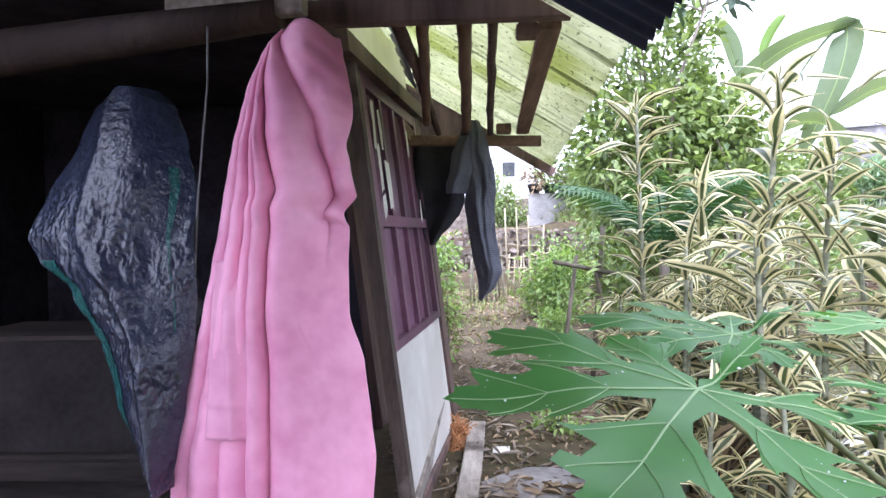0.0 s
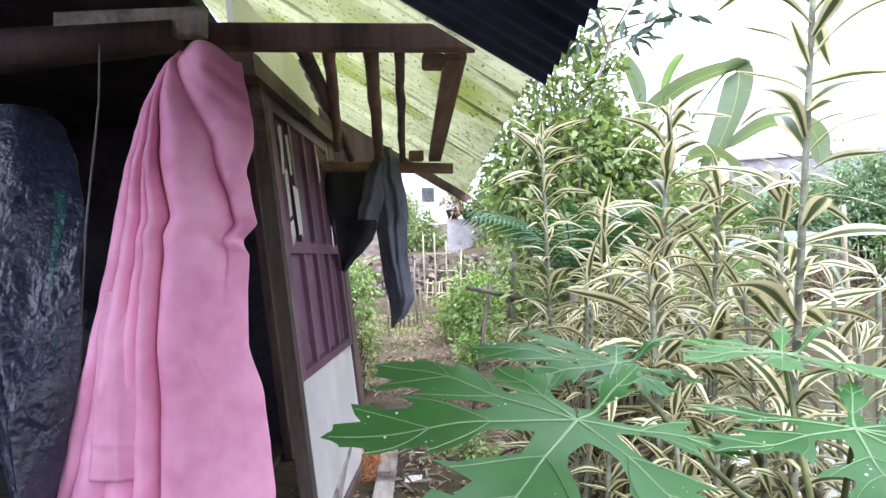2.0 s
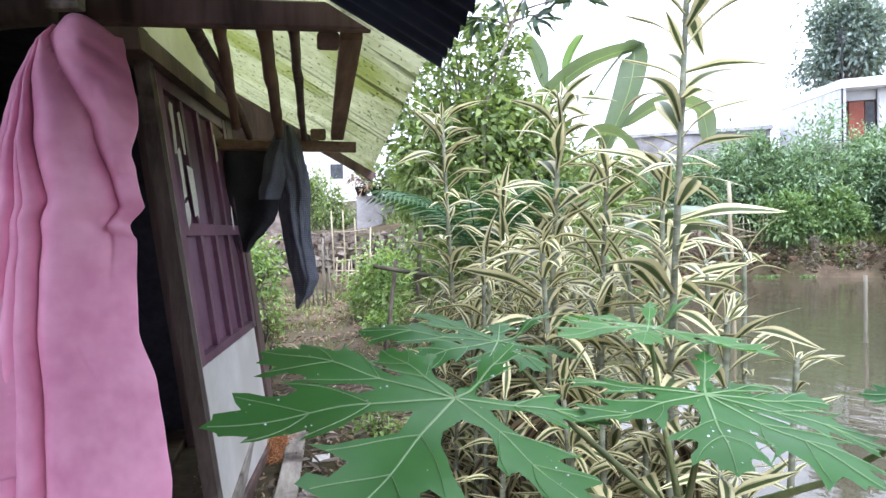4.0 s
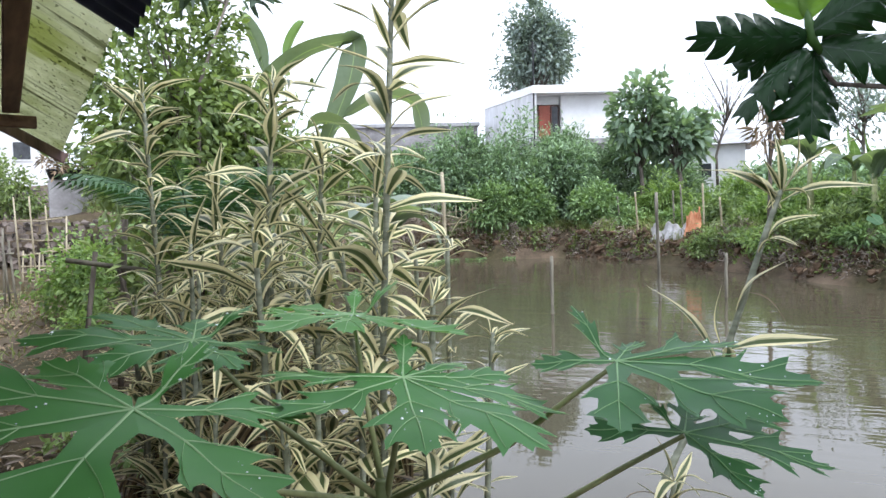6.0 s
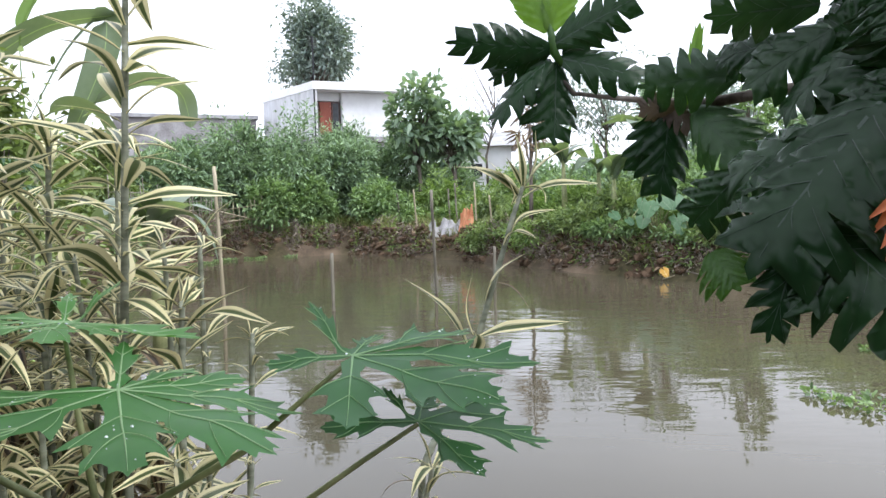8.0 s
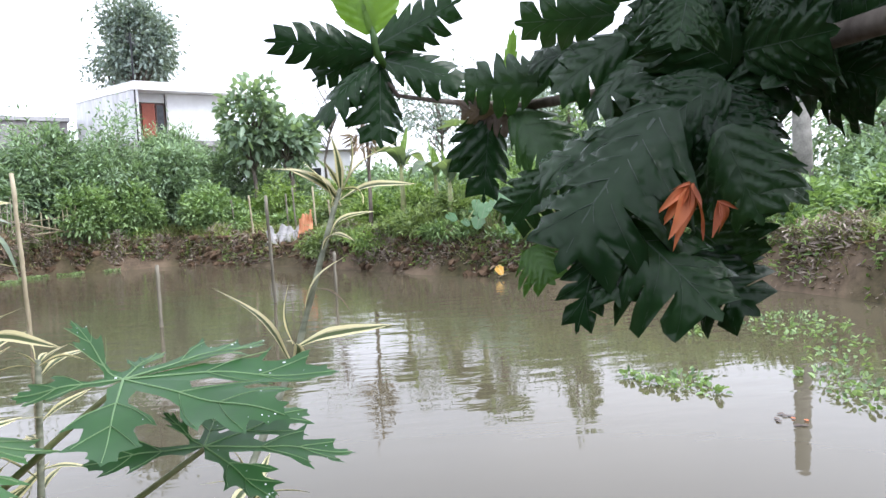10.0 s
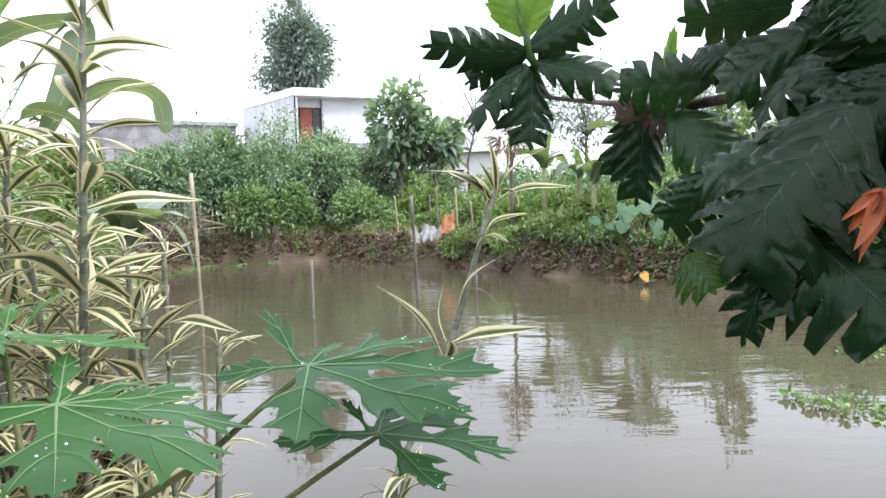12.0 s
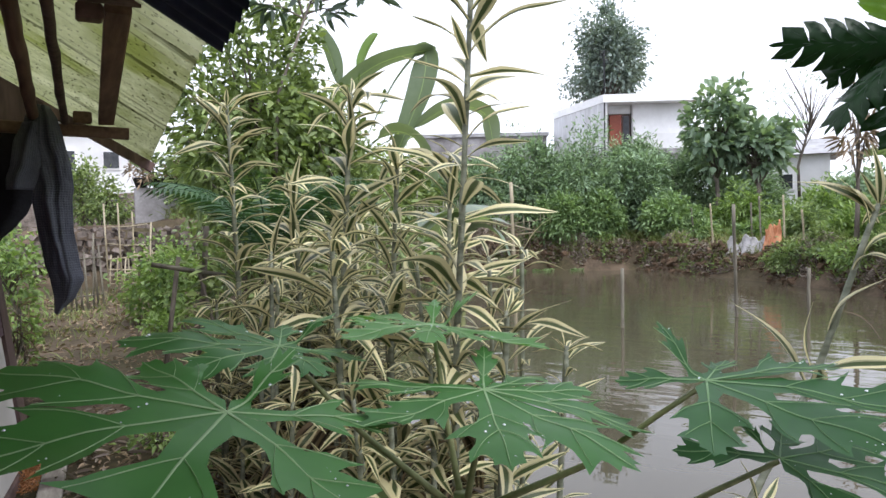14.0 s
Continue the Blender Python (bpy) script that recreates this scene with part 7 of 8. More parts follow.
def bank_clods(first, last, n, seed):
    """Lumps of earth broken from the cut bank, lying between its lip and the water."""
    rng = np.random.default_rng(seed)
    legs = list(zip(SHORE, SHORE[1:]))[first:last]
    total = sum(math.dist(a, c) for a, c in legs)
    ball = bmesh.new()
    bmesh.ops.create_icosphere(ball, subdivisions=1, radius=1.0)
    unit = np.array([tuple(v.co) for v in ball.verts])
    tris = np.array([[v.index for v in f.verts] for f in ball.faces])
    ball.free()
    verts, faces = [], []
    for a, c in legs:
        nx, ny = (c[1] - a[1]) / math.dist(a, c), -(c[0] - a[0]) / math.dist(a, c)
        side = 1.0 if shore_distance((a[0] + c[0]) / 2 + nx * 0.2, (a[1] + c[1]) / 2 + ny * 0.2) > 0 else -1.0
        for _ in range(int(n * math.dist(a, c) / total)):
            q, d = rng.random(), 0.02 + 0.55 * rng.random() ** 1.5
            x, y = a[0] + (c[0] - a[0]) * q + side * nx * d, a[1] + (c[1] - a[1]) * q + side * ny * d
            r = rng.choice((0.05, 0.07, 0.09, 0.14)) * rng.uniform(0.7, 1.3)
            lump = unit * rng.uniform(0.65, 1.25, (len(unit), 1)) * (r * rng.uniform(0.8, 1.6), r, r * rng.uniform(0.5, 0.9))
            faces.append(tris + len(unit) * len(verts))
            verts.append(lump + (x, y, max(float(ground_height(x, y)), WATER_Z) + 0.15 * r))
    me = bpy.data.meshes.new("bank_clods")
    me.from_pydata(np.concatenate(verts).tolist(), [], np.concatenate(faces).tolist())
    me.materials.append(CLOD)
    tagged(new("bank_clods", me), "broken clods of brown earth along the cut bank", "earth", kind="stuff")


bank_clods(4, 14, 1700, 283)


# ---- buildings ----
def far_house():
    base = Vector((31.0, 33.0, 1.0))
    t = thing("white_house", base, "two-storey white flat-roofed house with stained plaster and a red door", "house")
    c, e1, e2 = Vector((30.4, 32.4, 0)), Vector((0.83, -0.56, 0)).normalized(), Vector((0.22, 0.975, 0)).normalized()

    def slab(b, s0, s1, d0, d1, z0, z1):
        v = [c + e1 * s + e2 * d + Vector((0, 0, z)) - base for z in (z0, z1) for s, d in ((s0, d0), (s1, d0), (s1, d1), (s0, d1))]
        return b.add(v, [(3, 2, 1, 0), (4, 5, 6, 7), (0, 1, 5, 4), (1, 2, 6, 5), (2, 3, 7, 6), (3, 0, 4, 7)])

    def put(name, mat, *args, label=""):
        return part(name, slab(Build(), *args).mesh(name, mat), t, label)

    put("lower_wall", PLASTER_OLD, 0.3, 5.9, 0.6, 7.0, 1.0, 5.6)
    put("floor_slab", CONCRETE, -0.05, 6.0, 0.0, 7.0, 5.6, 5.95)
    put("side_wall", PLASTER_OLD, 0.0, 0.25, 0.0, 7.0, 5.95, 9.0, label="rain-stained white side wall")
    put("front_wall", PLASTER, 0.25, 0.45, 1.2, 1.4, 5.95, 8.9)
    put("front_wall", PLASTER, 2.35, 6.0, 0.9, 1.1, 5.95, 8.9)
    put("front_wall", PLASTER, 0.45, 2.35, 1.2, 1.4, 8.35, 8.9)
    put("rear_wall", PLASTER, 0.25, 6.0, 6.8, 7.0, 5.95, 9.0)
    put("side_wall", PLASTER, 5.8, 6.0, 1.1, 6.8, 5.95, 8.9)
    put("parapet", PLASTER, 2.35, 6.0, 0.02, 0.12, 5.95, 6.9)
    put("roof", PLASTER, -0.05, 6.6, -0.1, 7.05, 8.92, 9.42)
    d = put("door", DOOR_RED, 1.0, 1.75, 1.18, 1.24, 5.97, 8.3, label="red-brown wooden door")
    for s0, s1 in ((0.47, 0.95), (1.80, 2.32)):
        w = put("window", WOOD_DARK, s0, s1, 1.2, 1.26, 6.0, 8.3)
        part("pane", slab(Build(), s0 + 0.07, s1 - 0.07, 1.185, 1.2, 6.3, 8.2).mesh("pane", GLASS_DARK), w)
    part("mast", Build().tube([c - base + Vector((0.05, -0.05, 5.5)), c - base + Vector((0.05, -0.05, 12.2))], 0.05, 6).mesh("mast", METAL_BLACK), t)
    b = Build()
    for k in range(5):
        b.beam(c - base + Vector((-0.3, -0.05 + 0.0 * k, 11.6 + 0.13 * k)), c - base + Vector((0.4, -0.05, 11.6 + 0.13 * k)), 0.03, 0.03)
    part("antenna", b.mesh("antenna", METAL_BLACK), t)
    return t


far_house()


def low_building(name, where, size, turn, z0, label, windows, wall, roof_over=0.4, gable=0.0):
    t = thing(name, (*where, z0), label, "house")
    t.rotation_euler = (0, 0, radians(turn))
    w, d, h = size
    part("wall", Build().block((-w / 2, -d / 2, 0), (w / 2, d / 2, h)).mesh("wall", wall), t)
    b = Build()
    o = roof_over
    if gable:
        v = [(-w / 2 - o, -d / 2 - o, h), (w / 2 + o, -d / 2 - o, h), (w / 2 + o, d / 2 + o, h), (-w / 2 - o, d / 2 + o, h), (-w / 2 - o, 0, h + gable), (w / 2 + o, 0, h + gable)]
        b.add(v, [(0, 1, 5, 4), (2, 3, 4, 5), (1, 2, 5), (3, 0, 4), (3, 2, 1, 0)])
    else:
        b.block((-w / 2 - o, -d / 2 - o, h + 0.003), (w / 2 + o, d / 2 + o, h + 0.25))
    part("roof", b.mesh("roof", TILE_ROOF), t)
    for x, z, ww, hh in windows:
        win = part("window", Build().block((x - ww / 2, -d / 2 - 0.06, z), (x + ww / 2, -d / 2 - 0.003, z + hh)).mesh("window", PLASTER), t)
        part("pane", Build().block((x - ww / 2 + 0.08, -d / 2 - 0.075, z + 0.08), (x + ww / 2 - 0.08, -d / 2 - 0.062, z + hh - 0.08)).mesh("pane", GLASS_DARK), win)
    return t


low_building("grey_building", (28.5, 43.5), (9, 6, 6.4), -32, 1.2, "long low grey concrete building with a flat roof", (), CONCRETE, 0.15)
low_building("white_house", (34.9, 22.7), (3.6, 4.5, 2.9), -58, 1.75, "small white house with a grey roof behind the garden", ((-0.2, 1.1, 0.8, 0.9),), PLASTER, 0.4, 1.0)
low_building("white_house", (0.2, 38.0), (7, 6, 3.4), -3, 3.0, "white house on the terrace beyond the fence", ((-1.6, 1.2, 0.9, 0.9), (0.5, 0.1, 0.8, 2.0), (2.3, 1.2, 0.8, 0.9)), PLASTER, 0.6, 1.2)


# ---- fences and stakes ----
def stake(x, y, top, r, lean, mat, label, seed, wet=True):
    rng = random.Random(seed)
    base = Vector((x, y, -0.9 if shore_distance(x, y) < 0 else gz(x, y)))
    end = Vector((x + lean[0], y + lean[1], top))
    pts, rad = [], []
    for i in range(11):
        pts.append(base.lerp(end, i / 10) + Vector((rng.uniform(-0.004, 0.004), rng.uniform(-0.004, 0.004), 0)))
        rad.append(r * (1.15 if i % 3 == 0 else 1.0))
    return tagged(new("bamboo_stake", Build().tube(pts, rad, 8).mesh("bamboo_stake", mat, True)), label, "stake", "stakes in the pond")


stake(7.22, 9.94, 2.2, 0.03, (-0.05, 0.05), BAMBOO, "tall pale bamboo stake standing in the water", 1)
stake(8.62, 8.73, 0.64, 0.028, (0.02, 0.02), BAMBOO_GREY, "short bamboo stake standing in the water", 2)
stake(11.3, 8.43, 1.75, 0.03, (-0.05, 0.05), BAMBOO_GREY, "dark wooden stake standing in the water", 3)
stake(12.56, 7.81, 0.5, 0.03, (0.05, 0.02), BAMBOO_GREY, "short dark stake standing in the water", 4)
for i, (x, y, h) in enumerate(((19.9, 15.8, 2.0), (20.4, 14.3, 2.2), (20.3, 13.4, 2.2), (20.6, 17.2, 1.9), (19.6, 12.3, 1.7), (20.9, 15.0, 2.0))):
    stake(x, y, h, 0.03, (0.05 * (i % 3 - 1), 0.1), BAMBOO_GREY if i % 2 else BAMBOO, "thin bamboo stake on the far bank", 10 + i)


def fence(name, start, end, n, height, rails, mat, seed, label):
    rng = random.Random(seed)
    a, c = Vector((*start, 0)), Vector((*end, 0))
    t = thing(name, (*start, gz(*start)), label, "fence")
    off = t.location
    for i in range(n):
        p = a.lerp(c, i / (n - 1))
        p.z = gz(p.x, p.y)
        h = height * rng.uniform(0.8, 1.15)
        tip = p + Vector((rng.uniform(-0.08, 0.08), rng.uniform(-0.08, 0.08), h))
        part("post", Build().tube([p - off, p.lerp(tip, 0.5) - off, tip - off], [0.02, 0.018, 0.015], 6).mesh("post", mat, True), t)
    for k in range(rails):
        z = height * (0.3 + 0.55 * k / max(1, rails - 1))
        p, q = a.copy(), c.copy()
        p.z, q.z = gz(*start) + z + rng.uniform(-0.05, 0.05), gz(*end) + z + rng.uniform(-0.1, 0.1)
        part("rail", Build().tube([p - off, p.lerp(q, 0.5) - off + Vector((0, 0, -0.03)), q - off], 0.014, 6).mesh("rail", mat, True), t)
    return t


fence("bamboo_fence", (0.09, 13.97), (0.78, 13.78), 9, 1.22, 2, BAMBOO_GREY, 21, "leaning bamboo garden fence across the path")
fence("bamboo_fence", (1.0, 16.2), (2.4, 16.6), 11, 1.0, 3, BAMBOO, 25, "pale bamboo garden fence beside the trellis")
fence("bamboo_fence", (0.95, 15.2), (1.7, 15.3), 4, 1.75, 4, BAMBOO, 22, "tall pale bamboo trellis")
fence("bamboo_fence", (15.4, 21.8), (17.0, 20.75), 10, 1.3, 4, BAMBOO, 24, "broken bamboo fence on the far bank")
fence("bamboo_fence", (10.2, 19.5), (15.6, 21.75), 30, 1.95, 5, BAMBOO_GREY, 23, "grey bamboo fence on the far bank")


# ---- things round the hut ----
def plank(name, a, c, w, h, mat, label, up=(0, 0, 1)):
    b = Build()
    a, c = Vector(a), Vector(c)
    rng = random.Random(int(a.x * 100) + 7)
    pts = [a.lerp(c, k / 4) + Vector((rng.uniform(-0.004, 0.004), rng.uniform(-0.004, 0.004), rng.uniform(-0.003, 0.003))) for k in range(5)]
    d = (c - a).normalized()
    s = d.cross(Vector(up)).normalized()
    u = s.cross(d)
    e = 0.006
    prof = [(-w / 2 + e, -h / 2), (w / 2 - e, -h / 2), (w / 2, -h / 2 + e), (w / 2, h / 2 - e), (w / 2 - e, h / 2), (-w / 2 + e, h / 2), (-w / 2, h / 2 - e), (-w / 2, -h / 2 + e)]
    v = [p + s * x + u * y for p in pts for x, y in prof]
    f = [(r * 8 + k, r * 8 + (k + 1) % 8, r * 8 + 8 + (k + 1) % 8, r * 8 + 8 + k) for r in range(4) for k in range(8)] + [tuple(range(7, -1, -1)), tuple(range(32, 40))]
    return tagged(new(name, b.add(v, f).mesh(name, mat)), label, "plank")


plank("plank", (-0.07, 3.1, 0.06), (0.045, 4.95, 0.06), 0.12, 0.05, WOOD_OLD, "grey weathered plank lying beside the hut")
plank("plank", (-0.33, 3.0, 0.02), (-0.20, 4.62, 0.27), 0.03, 0.12, WOOD_OLD, "pale cracked board leaning along the door's foot")
plank("sill_board", (-0.36, 3.05, 0.05), (-0.18, 4.75, 0.05), 0.10, 0.09, WOOD_DARK, "dark sill board below the door")


def straw_heap(where, n, size, mat, label, name="straw_heap"):
    rng = random.Random(9)
    b = Build()
    for _ in range(n):
        a, r = rng.uniform(0, 6.28), size * rng.random() ** 0.6
        p = Vector((where[0] + r * math.cos(a) * 0.6, where[1] + r * math.sin(a) * 1.4, where[2] + max(0, size - r) * rng.uniform(0, 0.8)))
        d = Vector((rng.gauss(0, 1), rng.gauss(0, 1), rng.gauss(0, 0.5))).normalized() * rng.uniform(0.03, 0.09)
        k = p + d * 0.5 + Vector((0, 0, rng.uniform(-0.01, 0.02)))
        b.tube([p, k, p + d], 0.003, 4, False)
    return tagged(new(name, b.mesh(name, mat)), label, "straw", kind="stuff")


straw_heap((-0.10, 4.75, 0.02), 700, 0.22, STRAW, "heap of dry orange coconut fibre by the door")

b = Build()
rng = random.Random(3)
ringv = []
for k in range(14):
    a = 2 * math.pi * k / 14
    r = 1 + rng.uniform(-0.12, 0.12)
    ringv.append((0.40 + 0.36 * r * math.cos(a), 3.86 + 0.26 * r * math.sin(a)))
v = [(x, y, -0.03) for x, y in ringv] + [(x, y, 0.03) for x, y in ringv] + [(0.40 + (x - 0.40) * 0.93, 3.86 + (y - 3.86) * 0.93, 0.045) for x, y in ringv]
f = [(k, (k + 1) % 14, 14 + (k + 1) % 14, 14 + k) for k in range(14)] + [(14 + k, 14 + (k + 1) % 14, 28 + (k + 1) % 14, 28 + k) for k in range(14)] + [tuple(range(28, 42))]
tagged(new("stepping_stone", b.add(v, f).mesh("stepping_stone", STONE)), "flat grey stepping stone on the path", "stone")
b = Build()
b.add([(0.13, 4.40, 0.035), (0.24, 4.39, 0.03), (0.25, 4.52, 0.04), (0.14, 4.54, 0.03), (0.19, 4.46, 0.05)], [(0, 1, 4), (1, 2, 4), (2, 3, 4), (3, 0, 4), (3, 2, 1, 0)])
tagged(new("scrap_of_card", b.mesh("scrap_of_card", PAPER)), "pale scrap of card on the path", "litter")


def scatter_litter(name, area, n, length, mat, seed, label, ratio=0.3):
    rng = np.random.default_rng(seed)
    x0, x1, y0, y1 = area
    x, y = rng.uniform(x0, x1, n), rng.uniform(y0, y1, n)
    keep = shore_distance(x, y) > 0.1
    x, y = x[keep], y[keep]
    n = len(x)
    c = np.stack([x, y, ground_height(x, y) + rng.uniform(0.004, 0.02, n)], 1)
    a = rng.uniform(0, 6.28, n)
    d = np.stack([np.cos(a), np.sin(a), np.zeros(n)], 1)
    return tagged(new(name, cloud_of_leaves(name, c, d * 2.2, length, length * ratio, mat, rng, 0.0, 0.0, 0.4)), label, "leaf litter", kind="stuff")


scatter_litter("leaf_litter", (-0.6, 2.4, 3.0, 9.0), 3800, 0.055, L_LITTER, 61, "brown fallen leaves and scraps on the path")
scatter_litter("leaf_litter", (-0.8, 3.0, 9.0, 17.0), 3000, 0.10, L_LITTER, 62, "brown fallen leaves along the path")
scatter_litter("leaf_litter", (0.2, 1.7, 1.2, 4.0), 1500, 0.14, L_LITTER, 63, "dry fallen leaves below the striped plants")
scatter_litter("dry_stalks", (-0.1, 1.4, 2.6, 7.5), 800, 0.18, L_LITTER_PALE, 75, "pale dry leaf strips and stalks strewn on the soil", 0.12)
scatter_litter("bank_litter", (8, 22, 9, 24), 9000, 0.22, L_LITTER, 64, "dead leaves and roots along the far bank")
scatter_litter("bank_litter", (13, 19, -6, 10), 7000, 0.22, L_LITTER, 65, "dead leaves and roots along the bank")
bush((0.95, 4.35), (0.22, 0.26, 0.16), L_BUSH, (0.09, 0.04), 66, "small leafy weed beside the path", 16, 14, name="weed")
bush((0.62, 4.9), (0.2, 0.2, 0.12), L_LIME, (0.06, 0.03), 67, "small green weed beside the path", 14, 14, name="weed")
bush((0.16, 3.35), (0.10, 0.12, 0.07), L_LIME, (0.05, 0.025), 68, "tuft of green weed beside the plank", 12, 12, name="weed")
bush((-0.26, 6.8), (0.16, 0.5, 0.5), L_LITTER, (0.10, 0.02), 69, "tangle of dry twigs and stems beside the hut's rear", 14, 12, name="dry_weed")
bush((-0.22, 7.6), (0.16, 0.5, 0.34), L_LIME, (0.08, 0.035), 70, "straggling green weed beside the hut's rear", 14, 12, name="weed")


# the store: a pale box coloured for shade, a dark sack and a shelf
def store_box():
    t = thing("storage_chest", (-1.85, 3.15, 0.04), "pale wooden chest with a plank lid, its colour darkened for the store's shade", "chest")
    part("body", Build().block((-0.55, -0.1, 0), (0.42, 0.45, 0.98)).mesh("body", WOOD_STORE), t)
    part("panel", Build().block((-0.45, -0.125, 0.46), (0.36, -0.103, 0.96)).mesh("panel", CANVAS), t, "pale grey panel, coloured near-black for shade")
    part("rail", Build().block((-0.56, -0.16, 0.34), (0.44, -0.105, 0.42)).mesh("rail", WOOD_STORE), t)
    return t


store_box()


def sack(where, radii, mat, label, seed, name="sack"):
    v, f, n, m = [], [], 18, 12
    for i in range(m + 1):
        th = math.pi * i / m
        for k in range(n):
            a = 2 * math.pi * k / n
            r = 1 + 0.38 * noise.noise((math.cos(a) * 1.5 + seed, math.sin(a) * 1.5, th * 1.3)) + 0.16 * noise.noise((math.cos(a) * 5, math.sin(a) * 5 + seed, th * 4))
            s = max(0.02, math.sin(th)) ** 0.7
            v.append((where[0] + radii[0] * s * r * math.cos(a), where[1] + radii[1] * s * r * math.sin(a), where[2] + radii[2] * (1 - math.cos(th)) * 0.5 * 2 * r))
    f = [(i * n + k, i * n + (k + 1) % n, (i + 1) * n + (k + 1) % n, (i + 1) * n + k) for i in range(m) for k in range(n)]
    return tagged(new(name, Build().add(v, f).mesh(name, mat, True)), label, "sack")


sack((-1.30, 2.75, 1.03), (0.17, 0.15, 0.14), SHADE_TONE, "dark stuffed bag hanging behind the tarpaulin", 2, "dark_bag")
eyelet = Build().tube([(-0.985, 2.235, 1.005), (-0.985, 2.228, 1.005)], 0.009, 12).mesh("eyelet", METAL_BLACK)
part("eyelet", eyelet, cloak, "small dark eyelet")

# old trestle beside the path
t = thing("trestle", (1.05, 5.95, 0.0), "old bamboo and timber trestle beside the path", "trestle")
for a, c, r in (((-0.28, 0.0, 0.0), (-0.10, 0.05, 1.25), 0.03), ((0.02, 0.05, 0.0), (0.12, 0.0, 1.5), 0.035), ((0.30, 0.0, 0.1), (0.05, -0.02, 1.1), 0.022)):
    part("leg", Build().tube([a, c], r * 0.65, 8).mesh("leg", BARK, True), t)
part("rail", Build().tube([(-0.32, -0.04, 1.20), (0.26, -0.06, 1.08)], 0.02, 8).mesh("rail", BAMBOO_GREY, True), t)


# ---- terrace beyond the fence ----
STONE_BROWN = material("brown_field_stone", (0.08, 0.066, 0.055), (0.24, 0.20, 0.175), 0.95, 4, 0.8, 7)


def stone_wall(name, a, c, height, seed, label):
    rng = random.Random(seed)
    a, c = Vector(a), Vector(c)
    t = thing(name, a, label, "wall", kind="structure")
    ln = (c - a).length
    d = (c - a).normalized()
    z = 0.0
    while z < height:
        s = 0.0
        h = rng.uniform(0.13, 0.22)
        while s < ln:
            w = rng.uniform(0.14, 0.36)
            p = d * (s + w / 2) + Vector((0, rng.uniform(-0.09, 0.09), z + h / 2 + rng.uniform(-0.05, 0.05)))
            spin = Matrix.Rotation(rng.uniform(-0.5, 0.5), 3, 'Y') @ Matrix.Rotation(rng.uniform(-0.4, 0.4), 3, 'Z')
            b = Build()
            v = [spin @ Vector((sx * (w / 2 - 0.015) * rng.uniform(0.55, 1), sy * 0.16 * rng.uniform(0.6, 1), sz * (h / 2 - 0.01) * rng.uniform(0.6, 1.1))) + p for sz in (-1, 1) for sx, sy in ((-1, -1), (1, -1), (1, 1), (-1, 1))]
            b.add(v, [(3, 2, 1, 0), (4, 5, 6, 7), (0, 1, 5, 4), (1, 2, 6, 5), (2, 3, 7, 6), (3, 0, 4, 7)])
            part("stone", b.mesh("stone", STONE_BROWN), t)
            s += w
        z += h
    return t


stone_wall("terrace_wall", (-1.5, 20.2, 0.0), (4.5, 20.2, 0.0), 1.45, 71, "rough stone terrace wall beyond the fence")
b = Build().block((2.2, 23.0, 1.5), (4.0, 23.25, 2.75))
structure("grey_wall", b, CONCRETE, "grey concrete parapet on the terrace", "wall")
structure("drive_wall", Build().block((-2.5, 28.2, 1.5), (5.5, 28.5, 2.75)), STONE_BROWN, "low dark rubble wall beside the drive", "wall")


def potted(where, seed):
    t = thing("potted_plant", where, "dark pot with a small leafy plant on the parapet", "plant pot", "pots on the parapet")
    part("pot", Build().tube([(0, 0, 0), (0, 0, 0.25), (0, 0, 0.3)], [0.16, 0.24, 0.25], 14).mesh("pot", METAL_BLACK, True), t)
    rng = np.random.default_rng(seed)
    places, outward, _ = clumps(rng, 14, 16, (0.35, 0.35, 0.35), (0, 0, 0.5), 0.25)
    part("foliage", cloud_of_leaves("foliage", places, outward, 0.2, 0.07, L_LITTER if seed % 2 else L_TREE, rng), t)


for i, x in enumerate((2.9, 3.4, 3.8, 2.4)):
    potted((x, 23.1, 2.753), 80 + i)


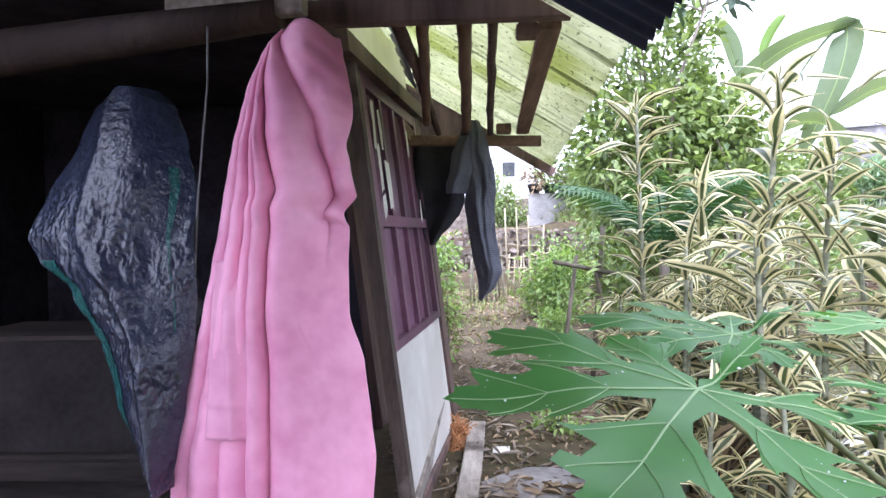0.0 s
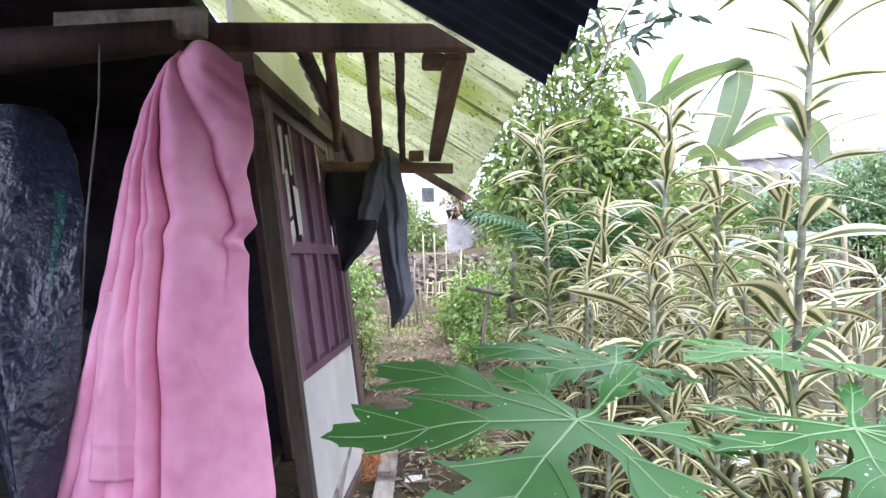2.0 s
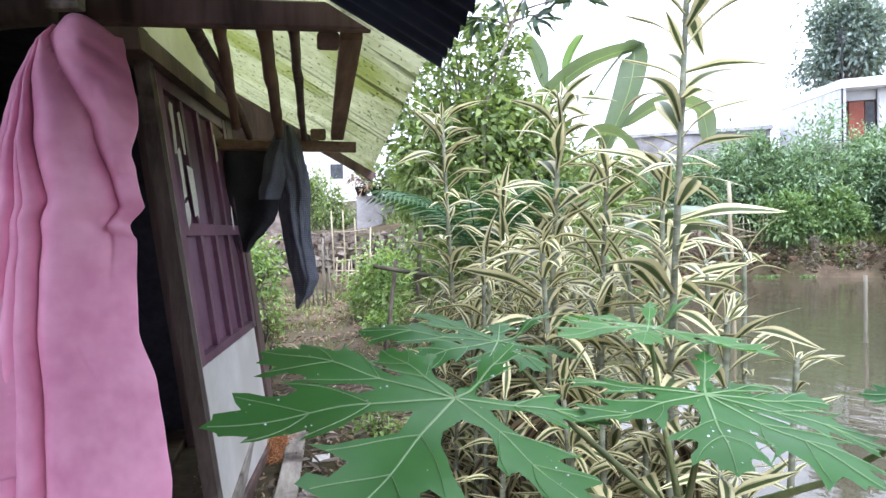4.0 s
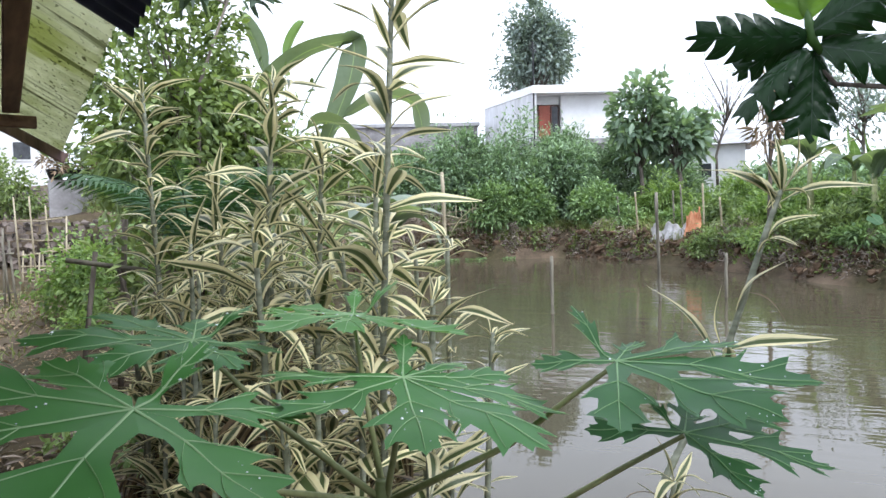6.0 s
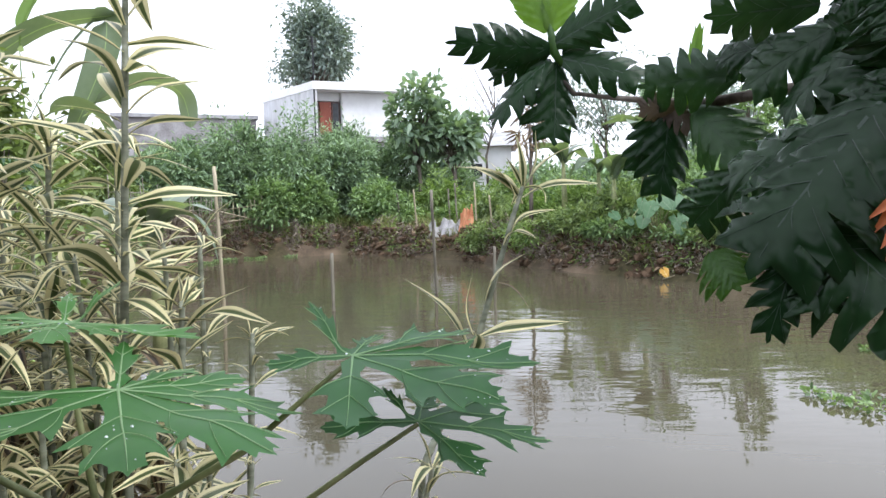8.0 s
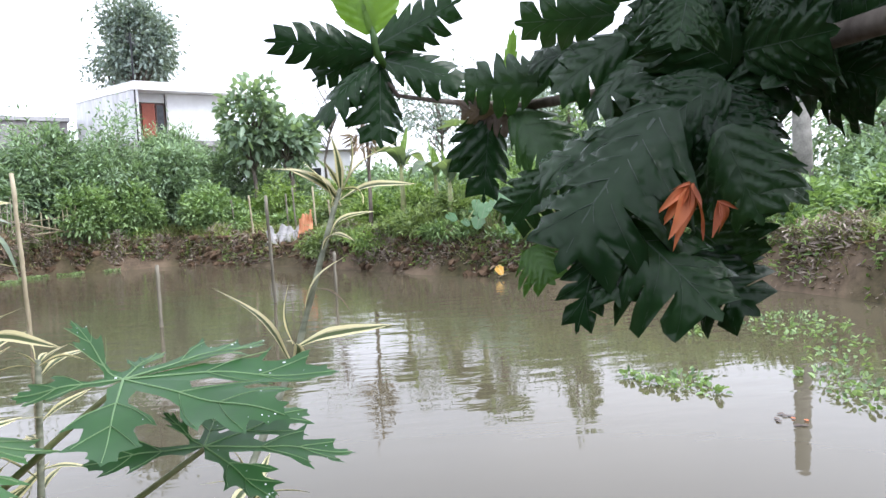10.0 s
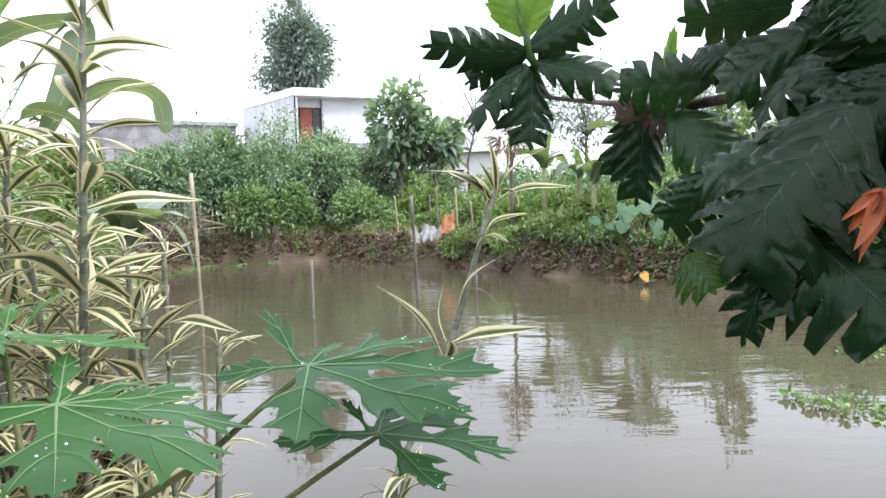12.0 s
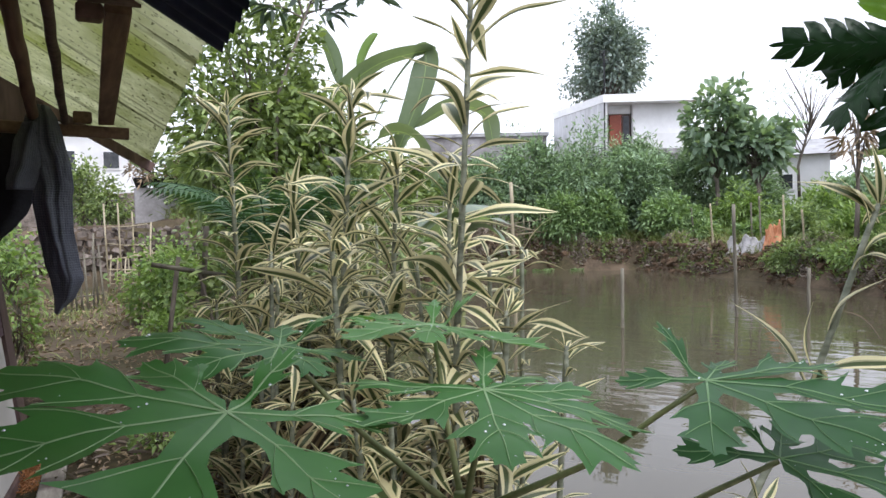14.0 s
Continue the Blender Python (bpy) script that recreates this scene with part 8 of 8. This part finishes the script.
def motorbike(where, turn, mat, label):
    t = thing("motorbike", where, label, "motorbike", "parked motorbikes")
    t.rotation_euler = (0, 0, radians(turn))
    for x in (-0.6, 0.62):
        w = part("wheel", Build().tube([(x, -0.05, 0.29), (x, 0.05, 0.29)], 0.11, 12).mesh("wheel", METAL_BLACK), t)
        ring = [(x + 0.25 * math.cos(a), 0, 0.29 + 0.25 * math.sin(a)) for a in [2 * math.pi * k / 20 for k in range(21)]]
        part("tyre", Build().tube(ring, 0.045, 8).mesh("tyre", RUBBER, True), w)
    part("body", Build().tube([(-0.75, 0, 0.72), (-0.3, 0, 0.62), (0.1, 0, 0.45), (0.35, 0, 0.62), (0.5, 0, 0.95)], [0.08, 0.14, 0.13, 0.12, 0.09], 12).mesh("body", mat, True), t)
    part("seat", Build().tube([(-0.8, 0, 0.80), (-0.3, 0, 0.77), (0.05, 0, 0.72)], [0.08, 0.1, 0.07], 10).mesh("seat", RUBBER, True), t)
    part("fork", Build().tube([(0.62, 0.0, 0.29), (0.48, 0, 0.98)], 0.035, 8).mesh("fork", METAL_BLACK, True), t)
    part("handlebar", Build().tube([(0.42, -0.34, 1.03), (0.5, 0, 1.0), (0.42, 0.34, 1.03)], 0.018, 8).mesh("handlebar", METAL_BLACK, True), t)
    part("headlight", Build().tube([(0.52, 0, 0.9), (0.58, 0, 0.9)], [0.07, 0.05], 12).mesh("headlight", ROPE), t)
    part("mudguard", Build().tube([(0.9, 0, 0.4), (0.76, 0, 0.58), (0.5, 0, 0.6)], [0.05, 0.07, 0.06], 8).mesh("mudguard", mat, True), t)


motorbike((1.25, 26.6, gz(1.25, 26.6, 0)), -75, METAL_BLACK, "black motorbike parked on the terrace")
motorbike((2.0, 26.8, gz(2.0, 26.8, 0)), -100, METAL_BLACK, "dark motorbike with a pale headlight on the terrace")
bush((0.86, 25.99), (0.6, 0.5, 1.15), L_TREE, (0.18, 0.08), 91, "dark shrub on the terrace", 30, 40)
# this shrub is added as dark cover in front of the bright house
bush((1.48, 25.01), (0.75, 0.7, 0.8), L_TREE, (0.16, 0.07), 90, "shrub added beside the drive to darken that spot", 30, 40)
bush((4.4, 22.4), (1.4, 1.0, 1.3), L_TREE, (0.18, 0.08), 92, "dense shrub on the terrace's edge", 50, 50)
bush((6.4, 22.6), (1.6, 1.2, 1.8), L_TREE, (0.2, 0.09), 93, "tall shrub on the terrace's edge", 60, 60)
bush((-1.6, 17.2), (0.9, 0.9, 1.0), L_BUSH, (0.14, 0.06), 94, "green shrub by the fence", 40, 50)


# ---- on and round the pond ----
def floating_plants(name, spots, seed, label):
    rng = np.random.default_rng(seed)
    c, o = [], []
    for x, y, r, n in spots:
        a, q = rng.uniform(0, 6.28, n), r * np.sqrt(rng.random(n))
        c.append(np.stack([x + q * np.cos(a), y + q * np.sin(a) * 0.8, np.full(n, WATER_Z) + rng.uniform(0.004, 0.05, n)], 1))
        o.append(np.stack([np.cos(a), np.sin(a), rng.uniform(0, 0.9, n)], 1))
    c, o = np.concatenate(c), np.concatenate(o)
    return tagged(new(name, cloud_of_leaves(name, c, o, 0.075, 0.042, L_BUSH, rng, 0.0, 0.5)), label, "water plants", kind="stuff")


floating_plants("water_plants", ((7.1, 0.45, 0.32, 80), (7.0, 0.75, 0.12, 30), (6.8, 0.15, 0.12, 26), (7.2, 0.95, 0.1, 22)), 95, "clump of floating green water plants on the pond")
floating_plants("water_plants", ((10.3, -0.7, 0.9, 200), (9.2, -1.0, 0.6, 70), (8.2, -1.1, 0.5, 50), (7.4, -0.9, 0.45, 60), (6.9, -1.1, 0.4, 60)), 96, "loose mat of floating water plants")
floating_plants("water_plants", ((9.6, 18.1, 0.5, 160), (10.8, 18.8, 0.55, 200), (12.2, 19.5, 0.55, 220), (13.6, 20.2, 0.5, 200), (14.9, 20.7, 0.5, 200), (16.0, 20.3, 0.45, 150), (17.0, 19.6, 0.3, 90)), 99, "fringe of pale green weed on the water below the bank")
floating_plants("water_plants", ((9.6, 0.55, 0.3, 90),), 97, "tuft of green weed standing in the water")
rng = random.Random(98)
for i, (x, y) in enumerate(((6.18, -0.33), (6.12, -0.34), (6.26, -0.39), (6.29, -0.43), (6.22, -0.45), (6.05, -0.46), (6.06, -0.51), (6.20, -0.54), (6.31, -0.36))):
    v, f, uv = heart_leaf(rng.uniform(0.035, 0.055))
    rosy = i in (4, 7)
    ob = tagged(new("floating_leaf", mesh("floating_leaf", v, f, L_DEAD if rosy else L_DEAD_GREY, uv)), "small reddish leaf floating on the pond" if rosy else "small dark leaf floating on the pond", "leaf", "floating leaves")
    ob.matrix_world = pose(x, y, WATER_Z + 0.012, rng.uniform(-6, 6), rng.uniform(-6, 6), rng.uniform(0, 360))


def bank_sheet(name, a, c, height, mat, label, seed):
    """A plastic sheet hung upright and slack between stakes on the bank."""
    a, c = Vector((*a, 0)), Vector((*c, 0))
    out = (c - a).cross(Vector((0, 0, 1))).normalized()
    v, n, m = [], 40, 10
    for r in range(m + 1):
        for k in range(n + 1):
            u, h = k / n, r / m
            p = a.lerp(c, u)
            top = height * (0.75 + 0.35 * noise.noise((u * 5, seed, 2.0)))
            foot = gz(p.x, p.y, 0.02)
            fold = 0.10 * noise.noise((u * 9, h * 1.2, seed)) + 0.05 * abs(noise.noise((u * 22, h * 2.5, seed + 4)))
            v.append(p + out * (fold + 0.12 * (1 - h) ** 2) + Vector((0, 0, foot + top * h)))
    f = [(r * (n + 1) + k, r * (n + 1) + k + 1, (r + 1) * (n + 1) + k + 1, (r + 1) * (n + 1) + k) for r in range(m) for k in range(n)]
    ob = tagged(new(name, mesh(name, v, f, mat)), label, "plastic sheet")
    ob.modifiers.new("thickness", "SOLIDIFY").thickness = 0.004
    return ob


bank_sheet("white_sheet", (19.0, 14.55), (19.0, 13.2), 0.66, WHITE_SACK, "crumpled white plastic sheet hung along the far bank", 6)
bank_sheet("orange_sheet", (19.0, 13.18), (18.95, 12.62), 0.9, ORANGE, "orange woven sheet hung at the white sheet's end", 5)
v, f, uv = heart_leaf(0.22)
wilted = tagged(new("wilted_leaf", mesh("wilted_leaf", v, f, L_YELLOW, uv)), "yellow wilted taro leaf drooping at the water's edge", "leaf")
wilted.matrix_world = facing((15.35, 5.05, -0.18), (-0.3, -0.5, -0.7), (-0.8, -0.3, 0.3))
tagged(new("pale_trunk", Build().tube([(24.2, -2.1, 0.3), (24.15, -2.05, 3.0), (24.3, -2.0, 7.0)], [0.33, 0.28, 0.22], 12).mesh("pale_trunk", BARK_PALE, True)), "thick pale tree trunk behind the bank", "tree trunk")
rng = random.Random(12)
for i in range(9):
    x, y = rng.uniform(15.2, 16.2), rng.uniform(-0.5, 7.5)
    p = Vector((x, y, max(gz(x, y, 0), WATER_Z) + 0.02))
    d = Vector((rng.uniform(-0.9, -0.2), rng.uniform(-0.8, 0.8), rng.uniform(-0.05, 0.25)))
    tagged(new("fallen_stick", Build().tube([p, p + d * 0.5, p + d], [0.02, 0.018, 0.01], 6).mesh("fallen_stick", BAMBOO if i % 2 else BARK, True)), "dry stick lying at the water's edge", "stick", "sticks at the water's edge")
# leaning bamboo rails on the far bank's end
for a, c in (((14.6, 21.9, 1.6), (17.2, 20.5, 0.8)), ((15.0, 21.9, 0.9), (17.0, 20.6, 1.15)), ((9.0, 19.3, 1.2), (12.0, 21.0, 1.1))):
    tagged(new("bamboo_rail", Build().tube([a, Vector(a).lerp(Vector(c), 0.5), c], [0.03, 0.028, 0.022], 8).mesh("bamboo_rail", BAMBOO, True)), "loose bamboo pole leaning on the fence", "pole", "loose bamboo poles")
